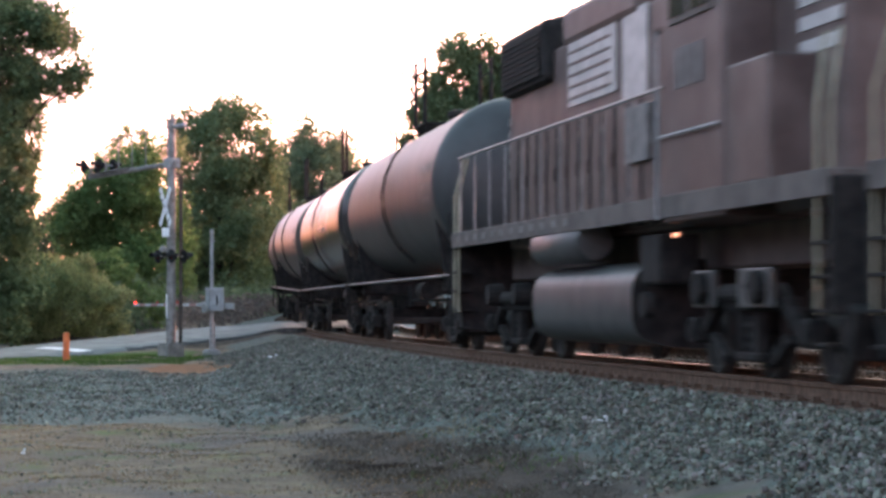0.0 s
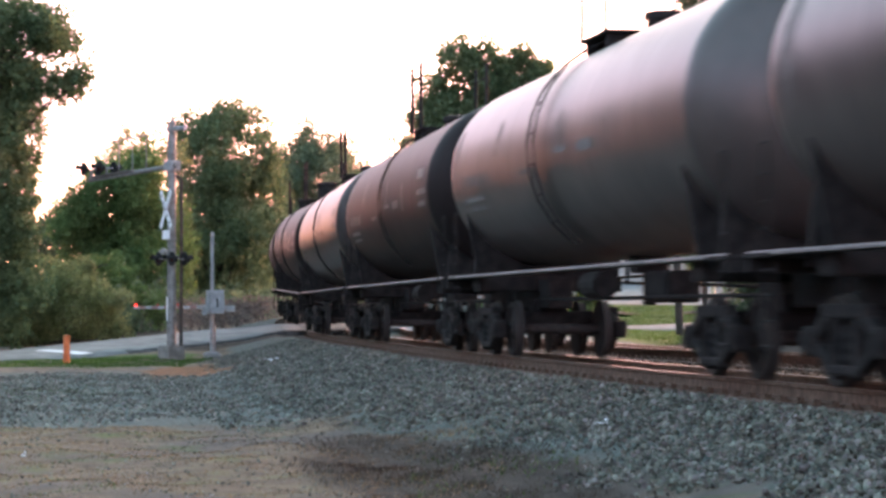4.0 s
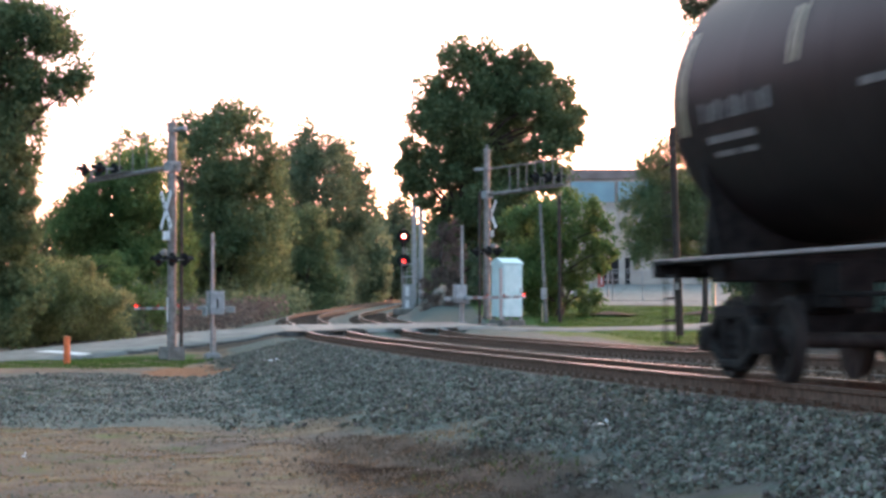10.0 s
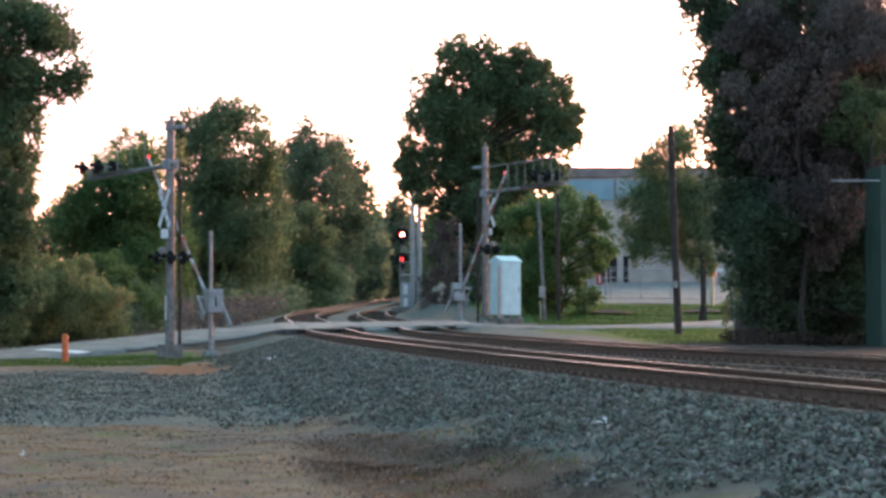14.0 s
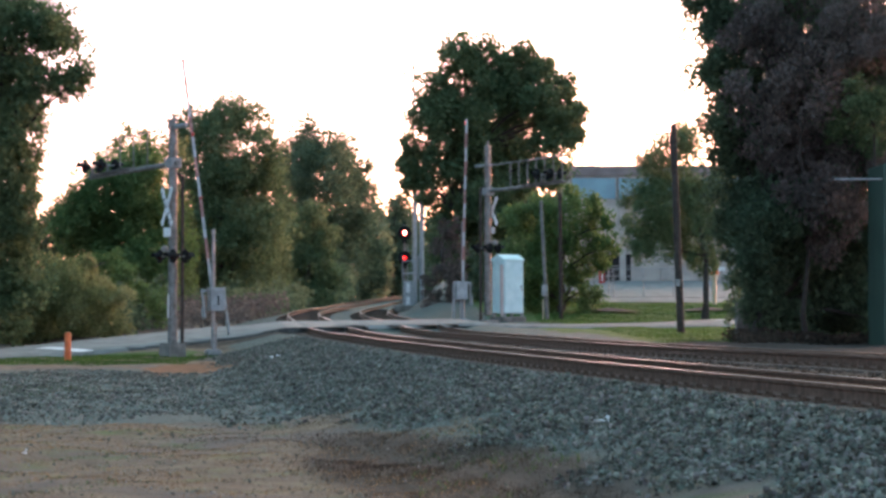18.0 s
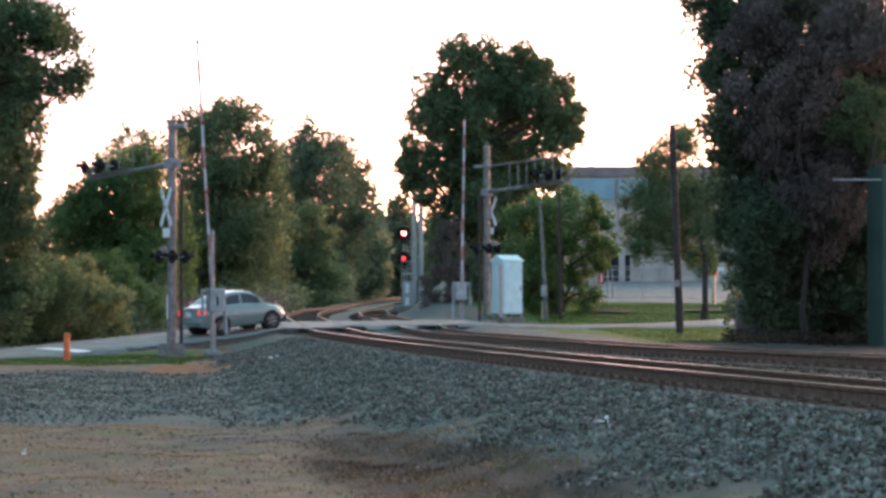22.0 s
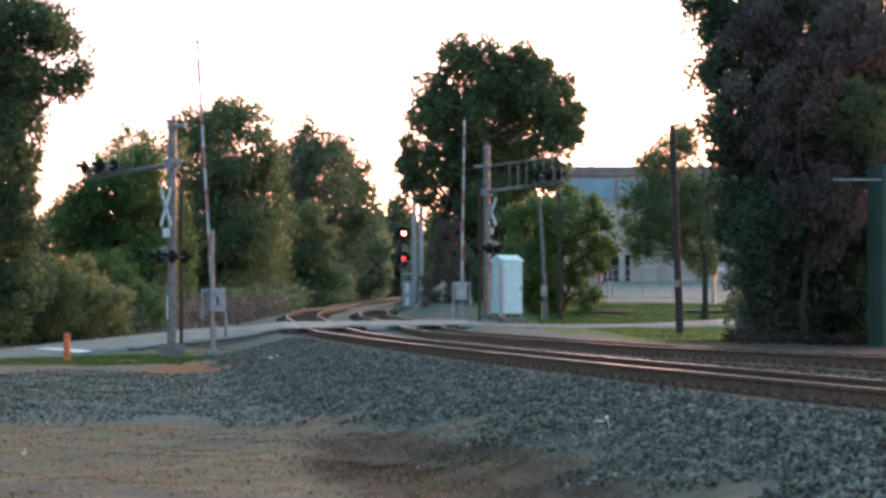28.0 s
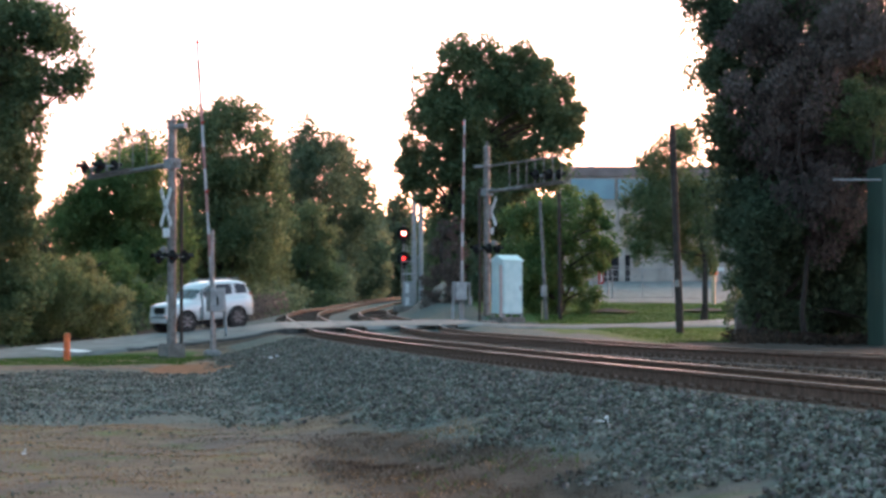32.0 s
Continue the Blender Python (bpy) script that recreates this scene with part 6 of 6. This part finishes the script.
lot = tagged(mesh_ob("parking_lot", [(6.5, 128, 0), (40, 128, 0), (40, 171.5, 0), (6.5, 171.5, 0)], [(0, 1, 2, 3)], M["asphalt"]), "pale grey asphalt yard before the building", "pavement", kind="structure")
for v in lot.data.vertices:
    v.co.z = float(ground_z(v.co.x, v.co.y)) + 0.06


def chain_fence():
    f = thing("chain_link_fence", "galvanised chain-link fence with a gate along the yard", "fence")
    y = 134.0
    xs = np.arange(7.9, 22, 1.7)
    for i, x in enumerate(xs):
        z = float(ground_z(x, y))
        part("post", R(((x, y, z - 0.1), (x, y, z + 1.75), 0.03), n=8), M["dullsteel"], f)
        if i:
            x0 = xs[i - 1]
            z0 = float(ground_z(x0, y))
            part("rail", R(((x0, y, z0 + 1.7), (x, y, z + 1.7), 0.022), ((x0, y, z0 + 0.1), (x, y, z + 0.1), 0.018), ((x0, y, z0 + 0.15), (x, y, z + 1.65), 0.012), n=6), M["dullsteel"], f)
            bm = bm_new()
            for k in range(12):
                u = x0 + (x - x0) * k / 12
                rod(bm, (u, y + 0.01, z0 + 0.1), (u + 0.5, y + 0.01, z0 + 1.7), 0.004, n=3)
                rod(bm, (u + 0.5, y + 0.01, z0 + 0.1), (u, y + 0.01, z0 + 1.7), 0.004, n=3)
            part("mesh_panel", bm, M["dullsteel"], f)


chain_fence()
sg = thing("yard_sign", "small red sign with a white bar on two posts", "sign", pose(9.35, 140.0, float(ground_z(9.35, 140.0))))
part("post", R(((-0.45, 0, -0.1), (-0.45, 0, 1.7), 0.05)), M["dullsteel"], sg)
part("post", R(((0.4, 0, -0.1), (0.4, 0, 1.7), 0.05)), M["dullsteel"], sg)
part("top_bar", R(((-0.45, 0, 1.7), (0.4, 0, 1.7), 0.05)), M["dullsteel"], sg)
part("board", B((0.0, -0.06, 1.1, 0.36, 0.03, 0.75, 0.01)), M["red"], sg, "red board")
part("board_bar", B((0.02, -0.085, 1.1, 0.07, 0.01, 0.5)), M["white"], sg)
hy = thing("barrier_post", "striped orange and yellow barrier post at the yard", "post", pose(14.3, 125.0, float(ground_z(14.3, 125.0))))
part("post", R(((0, 0, 0), (0, 0, 1.6), 0.12)), M["reflector"], hy)
part("band", R(((0, 0, 1.6), (0, 0, 2.3), 0.22)), M["orange"], hy)
part("board", B((0.1, -0.15, 1.9, 0.9, 0.03, 0.2, 0.01), ), M["white"], hy)
mu = tagged(mesh_ob("mulch_bed", [(-1.6, 0, 0), (-0.8, -1.5, 0.05), (0.8, -1.5, 0.05), (1.7, 0, 0), (0.9, 1.4, 0.05), (-0.8, 1.4, 0.05), (0, 0, 0.24)], [(0, 1, 6), (1, 2, 6), (2, 3, 6), (3, 4, 6), (4, 5, 6), (5, 0, 6)], M["bark"]), "low dark mulch bed in the lawn", "planting bed")
mu.location = (8.3, 118.0, float(ground_z(8.3, 118.0)))
m2 = copy_thing(mu, pose(13.2, 119.0, float(ground_z(13.2, 119.0))))
cp_ = thing("concrete_post", "short grey concrete post beside the overgrown tree", "post", pose(7.5, 59.5, float(ground_z(7.5, 59.5))))
part("post", B((0, 0, 0.45, 0.32, 0.3, 1.1, 0.03)), M["concrete"], cp_)
kb = thing("green_utility_box", "tall dark green metal enclosure among the trees", "enclosure", pose(10.75, 54.5, float(ground_z(10.75, 54.5))))
part("body", B((0, 0, 2.0, 1.6, 2.0, 4.2, 0.04)), mat("dark_green_metal", (0.012, 0.038, 0.027), (0.021, 0.056, 0.038), 2, 0.65), kb)
part("pipe", R(((-1.9, -0.9, 3.75), (-0.75, -0.9, 3.75), 0.025)), M["dullsteel"], kb)


for lx, ly, lw, nm, lb in ((-4.3, 60.6, 0.16, "litter_scrap", "small white plastic scrap on the ballast"), (1.7, 25.0, 0.06, "litter_scrap", "small pale scrap lying on the ballast"), (-4.6, 26.0, 0.025, "litter_scrap", "small pale scrap on the dirt")):
    lt = thing(nm, lb, "litter", pose(lx, ly, float(ground_z(lx, ly)) + 0.04, 8, 5, 30), "litter")
    bm = B((0, 0, 0, lw * 2.2, lw, 0.012, 0.004))
    box(bm, lw * 0.5, 0.01, 0.03, lw * 0.7, lw * 0.6, 0.05, 0.01, Matrix.Rotation(0.4, 4, "Y"))
    part("scrap", bm, M["white"], lt)


# ---- vehicles on the road ----
CAR_WHEELS = {}


def road_vehicle(name, label, top, roof, plan, width, sill, wheel_r, paint, axle_x, lights_rear, suv, pillars, shrink=0.78):
    """A car lofted along its length. top: bonnet, belt and boot line; roof: the cabin's line; plan: half widths; all against x."""
    v = thing(name, label, "car")
    hw = width / 2
    top, roof, plan = [(x * shrink, z) for x, z in top], [(x * shrink, z) for x, z in roof], [(x * shrink, w) for x, w in plan]
    axle_x, pillars = [x * shrink for x in axle_x], [(a * shrink, b * shrink) for a, b in pillars]

    def line(pairs, x):
        return float(np.interp(x, [p[0] for p in pairs], [p[1] for p in pairs]))

    def half(x):
        return line(plan, x) * hw

    def loft(rings):
        """Faces between rings, as (station, segment, corners)."""
        n = len(rings[0])
        return [v_ for r in rings for v_ in r], [(i, j, (i * n + j, i * n + j + 1, (i + 1) * n + j + 1, (i + 1) * n + j)) for i in range(len(rings) - 1) for j in range(n - 1)]

    def piece(nm, verts, faces, material, label_=""):
        used = sorted({k for f in faces for k in f})
        at = {k: i for i, k in enumerate(used)}
        ob = mesh_ob(nm, [verts[k] for k in used], [tuple(at[k] for k in f) for f in faces], material, v, True)
        return tagged(ob, label_)

    x0, x1 = top[0][0], top[-1][0]
    xs = np.unique(np.concatenate([np.linspace(x0, x1, 34), [p[0] for p in top]]))
    rings = []
    for x in xs:
        z, w = line(top, x), half(x)
        low = sill + 0.1 * max(0, abs(x) - 0.8 * abs(x0)) / (0.2 * abs(x0))
        side = [(w * 0.86, low), (w * 0.96, low + 0.1), (w, low + (z - low) * 0.5), (w * 0.985, low + (z - low) * 0.78), (w * 0.94, z - 0.06), (w * 0.86, z - 0.005), (w * 0.4, z + 0.025)]
        rings.append([(x, -y, zz) for y, zz in side] + [(x, 0, z + 0.03)] + [(x, y, zz) for y, zz in reversed(side)])
    verts, faces = loft(rings)
    n = len(rings[0])
    caps = [tuple(range(n)), tuple(range(len(verts) - 1, len(verts) - n - 1, -1))]
    piece("body", verts, [f for _, _, f in faces] + caps, paint)
    # the cabin: sides lean inwards, its glass split off as panes
    c0, c1 = roof[0][0], roof[-1][0]
    xs = np.unique(np.concatenate([np.linspace(c0, c1, 30), [p[0] for p in roof], [k for p in pillars for k in p]]))
    rings, mids = [], (xs[1:] + xs[:-1]) / 2
    for x in xs:
        zb, zr, w = line(top, x) - 0.03, max(line(roof, x), line(top, x) - 0.02), half(x) * 0.9
        lean = 0.26 if not suv else 0.16
        side = []
        for k in (0.0, 0.16, 0.5, 0.8, 0.93):
            side.append((w - lean * k * (zr - zb), zb + k * (zr - zb)))
        side.append((w - lean * (zr - zb) - 0.1, zr - 0.004))
        side.append((w * 0.3, zr + 0.02))
        rings.append([(x, -y, zz) for y, zz in side] + [(x, y, zz) for y, zz in reversed(side)])
    verts, faces = loft(rings)
    n = len(rings[0])
    groups = {}
    tall = [i for i, x in enumerate(mids) if line(roof, x) - line(top, x) > 0.62 * (max(p[1] for p in roof) - line(top, x))]
    for i, j, f in faces:
        x = mids[i]
        sloped = i < tall[0] or i > tall[-1]
        key = "cabin"
        if j in (1, 2) or j in (n - 4, n - 3):
            pane = [k for k, (a, b) in enumerate(pillars) if a < x < b]
            if pane:
                key = ("side_window", pane[0], j < n // 2)
        elif sloped and 4 <= j <= n - 6 and line(roof, x) - line(top, x) > 0.1:
            key = "rear_window" if i < tall[0] else "windscreen"
        groups.setdefault(key, []).append(f)
    for key, fs in groups.items():
        nm = key if isinstance(key, str) else key[0]
        piece(nm, verts, fs, paint if nm == "cabin" else M["glass"])
    prof_body, lo, hi = top, line(top, 0.0), max(p[1] for p in roof)
    front, back = x1, x0
    for sy in (-1, 1):
        part("headlight", B((front - 0.2, sy * (hw - 0.32), 0.66 if not suv else 0.9, 0.2, 0.34, 0.13, 0.05)), M["alloy"], v, "clear headlight")
        part("tail_light", B((back + 0.1, sy * (hw - 0.22), 0.84 if not suv else 1.1, 0.2, 0.3 if not suv else 0.2, 0.2 if not suv else 0.4, 0.06)), M["tail_lamp"] if lights_rear else M["red"], v, "lit red tail light" if lights_rear else "red tail light")
        part("mirror", B((c1 - 0.36, sy * (hw + 0.06), lo + 0.1, 0.1, 0.16, 0.13, 0.03)), paint, v)
        for xx in (0.05, 0.75):
            part("door_handle", B((xx - 0.5, sy * (hw * 0.975 + 0.008), lo - 0.16, 0.16, 0.03, 0.03, 0.01)), paint, v)
        for ax in axle_x:
            # dark wheel arch
            bm = bm_new()
            lathe(bm, [(sy * (hw - 0.28), 0.02), (sy * (hw - 0.28), wheel_r + 0.05), (sy * (hw + 0.004), wheel_r + 0.05), (sy * (hw + 0.004), 0.02)], 28, "Y", m=Matrix.Translation((ax, 0, wheel_r)))
            part("wheel_arch", bm, M["black"], v)
            bm = bm_new()
            lathe(bm, [(-0.1, 0.05), (-0.1, wheel_r - 0.03), (-0.07, wheel_r), (0.07, wheel_r), (0.1, wheel_r - 0.03), (0.1, wheel_r * 0.66)], 28, "Y")
            w = part("wheel", bm, M["tyre"], v, "black rubber tyre")
            w.location = (ax, sy * (hw - 0.08), wheel_r)
            bm = bm_new()
            lathe(bm, [(sy * 0.07, 0.01), (sy * 0.1, 0.06), (sy * 0.085, wheel_r * 0.2), (sy * 0.08, wheel_r * 0.6), (sy * 0.104, wheel_r * 0.66), (sy * 0.06, wheel_r * 0.66)], 24, "Y")
            for k in range(6):
                t = 2 * math.pi * k / 6
                box(bm, wheel_r * 0.38 * math.cos(t), sy * 0.095, wheel_r * 0.38 * math.sin(t), wheel_r * 0.5, 0.03, 0.05, 0.005, Matrix.Rotation(-t, 4, "Y"))
            part("rim", bm, M["alloy"], w, "silver alloy rim")
            CAR_WHEELS.setdefault(v.name, []).append(w)
    part("rear_bumper", B((back + 0.06, 0, 0.52, 0.2, width * 0.84, 0.2, 0.08)), paint, v, smooth=True)
    part("front_bumper", B((front - 0.08, 0, 0.46, 0.2, width * 0.78, 0.2, 0.08)), paint, v, smooth=True)
    part("number_plate", B((back - 0.04, 0, 0.8, 0.03, 0.32, 0.16, 0.005)), M["white"], v)
    part("underbody", B((0, 0, 0.3, (front - back) * 0.8, width * 0.8, 0.16, 0.02)), M["black"], v)
    part("grille", B((front - 0.01, 0, 0.68 if not suv else 0.84, 0.06, width * 0.4, 0.16 if not suv else 0.24, 0.02)), M["black"], v)
    if suv:
        for sy in (-1, 1):
            part("roof_rack", tube(bm_new(), [(-1.4, sy * 0.6, hi - 0.05), (-1.38, sy * 0.6, hi + 0.05), (-0.6, sy * 0.6, hi + 0.07), (0.0, sy * 0.6, hi + 0.05), (0.03, sy * 0.6, hi - 0.05)], 0.02), M["dullsteel"], v)
        part("fog_lamp", B((front - 0.02, hw - 0.3, 0.62, 0.1, 0.2, 0.13, 0.03)), M["fog_glow"], v, "glowing pink running lamp")
    return v


def car_paint(name, c):
    m = mat(name, c, tuple(x * 1.08 for x in c), 3, 0.3, 0.25)
    m.node_tree.nodes["Principled BSDF"].inputs["Coat Weight"].default_value = 0.5
    return m


M["silver_paint"] = car_paint("silver_green_car_paint", (0.2, 0.255, 0.24))
M["white_paint_car"] = car_paint("white_car_paint", (0.66, 0.7, 0.7))
M["tyre"] = mat("tyre_rubber", (0.012, 0.012, 0.012), (0.03, 0.03, 0.03), 9, 0.85)
M["alloy"] = mat("alloy_rim", (0.2, 0.21, 0.22), (0.32, 0.32, 0.32), 6, 0.35, 0.8)
M["tail_lamp"] = glow("lit_tail_lamp", (0.95, 0.05, 0.06), 0.12)
SEDAN = road_vehicle("sedan_car", "silver four-door saloon car on the crossing road",
                     [(-2.38, 0.6), (-2.34, 0.86), (-2.24, 1.0), (-1.8, 1.05), (-1.2, 1.02), (0.2, 0.98), (1.1, 0.95), (1.7, 0.87), (2.1, 0.76), (2.3, 0.62), (2.36, 0.5)],
                     [(-1.8, 1.03), (-1.45, 1.2), (-1.05, 1.37), (-0.6, 1.46), (-0.1, 1.49), (0.3, 1.46), (0.65, 1.36), (1.3, 0.94)],
                     [(-2.38, 0.72), (-2.3, 0.86), (-2.0, 0.96), (-1.4, 1.0), (1.3, 1.0), (1.9, 0.94), (2.2, 0.82), (2.36, 0.62)],
                     1.76, 0.24, 0.32, M["silver_paint"], (-1.36, 1.4), True, False, ((-1.15, -0.2), (-0.1, 0.85)))
SUV = road_vehicle("suv_car", "white four-door sport utility car with roof rack",
                   [(-2.24, 0.6), (-2.22, 1.0), (-2.16, 1.2), (-1.8, 1.22), (0.2, 1.17), (1.1, 1.13), (1.8, 1.08), (2.08, 1.0), (2.2, 0.8), (2.22, 0.6)],
                   [(-2.14, 1.2), (-2.02, 1.5), (-1.86, 1.7), (-1.5, 1.77), (-0.4, 1.8), (0.1, 1.76), (0.3, 1.68), (1.05, 1.12)],
                   [(-2.24, 0.86), (-2.16, 0.95), (-1.8, 1.0), (1.6, 1.0), (2.0, 0.95), (2.16, 0.86), (2.22, 0.78)],
                   1.84, 0.38, 0.39, M["white_paint_car"], (-1.3, 1.44), False, True, ((-1.95, -1.3), (-1.15, -0.25), (-0.15, 0.6)), 0.82)

SEDAN_W = [(0, -60), (18.5, -40), (19.5, -21), (20.0, -14), (20.3, -11.24), (20.5, -9.84), (20.7, -8.74), (21.0, -7.18), (21.3, -5.41), (21.6, -3.79), (22.0, -1.89),
           (22.4, -0.1), (23.0, 1.93), (23.5, 3.71), (24.0, 5.36), (24.5, 7.45), (25.0, 9.5), (25.5, 12.42), (27.5, 24.72), (28.5, 32), (32, 90)]
SUV_W = [(0, 120), (26, 80), (28.5, 60), (29.5, 46), (29.9, 38), (30.0, 31), (30.1, 12.52), (30.2, 11.72), (30.3, 11.13), (30.4, 10.45), (30.6, 9.03), (31.0, 6.07),
         (31.2, 4.65), (31.4, 3.22), (31.6, 2.01), (31.8, 0.4), (32.0, -1.02)]


# ---- everything that moves ----
def drive(w, q, back):
    """Pose of a road vehicle w along the road, q in from its near edge."""
    def at(u):
        return Vector([float(k) for k in road_place(np.float64(u), np.float64(q))])
    p0, p1 = at(w - 1.3), at(w + 1.3)
    d = (p0 - p1) if back else (p1 - p0)
    return Matrix.Translation((p0 + p1) / 2 + Vector((0, 0, 0.005))) @ d.to_track_quat("X", "Z").to_matrix().to_4x4()


def roll_wheels(wheels, r, keys, sign, t0, t1):
    ts = [k[0] for k in keys]
    ws = [k[1] for k in keys]
    for w in wheels:
        base = Matrix.Translation(w.location)
        rows, prev = [(0, base)], None
        for i in range(int((t1 - t0) * 15) + 1):
            t = t0 + i / 15
            ang = sign * float(np.interp(t, ts, ws)) / r
            rows.append((t, base @ Matrix.Rotation(ang, 4, "Y")))
        rows[0] = (0, rows[1][1])
        if rows[-1][0] < 32:
            rows.append((32, rows[-1][1]))
        walk(w, rows)


def motions():
    for ob, back, half in TRAIN:
        walk(ob, vehicle_rows(back, half))
    for ws, r in WHEELS:
        base = Matrix.Translation(ws.location)
        rows = [(i / 30, base @ Matrix.Rotation((30.5 - ref_s(i / 30)) / r, 4, "Y")) for i in range(0, 316)]
        rows.append((32, rows[-1][1]))
        walk(ws, rows)
    near_up = [(0, 0), (10.3, 0), (10.6, 2), (11.0, 5), (11.5, 11), (12, 16.5), (12.5, 21.5), (13, 27), (13.5, 32), (14, 36), (14.5, 40), (15.5, 48), (16.5, 56), (17, 59.5),
               (17.5, 63.5), (18, 67.5), (18.5, 72), (19, 75.5), (20, 78), (21, 78.6), (32, 78.6)]
    far_up = [(0, 0), (10.3, 0), (10.6, 2.2), (11.0, 5.5), (11.5, 13), (12, 19), (12.5, 25), (13, 31), (13.5, 36.5), (14, 42), (14.5, 47.5), (15.5, 60), (16.5, 72), (17, 76.5),
              (17.5, 81.5), (18, 86), (18.5, 87), (19, 87.2), (32, 87.2)]
    for arm, flip in GATES:
        walk(arm, [(t, Matrix.Translation(arm.location) @ Matrix.Rotation(-radians(a), 4, "Y")) for t, a in (far_up if flip else near_up)])
    walk(SEDAN, [(t, drive(w, 1.8, False)) for t, w in SEDAN_W])
    walk(SUV, [(t, drive(w, 5.4, True)) for t, w in SUV_W])
    roll_wheels(CAR_WHEELS[SEDAN.name], 0.32, SEDAN_W, 1, 20.0, 28.4)
    roll_wheels(CAR_WHEELS[SUV.name], 0.39, SUV_W, -1, 30.1, 32.0)


motions()
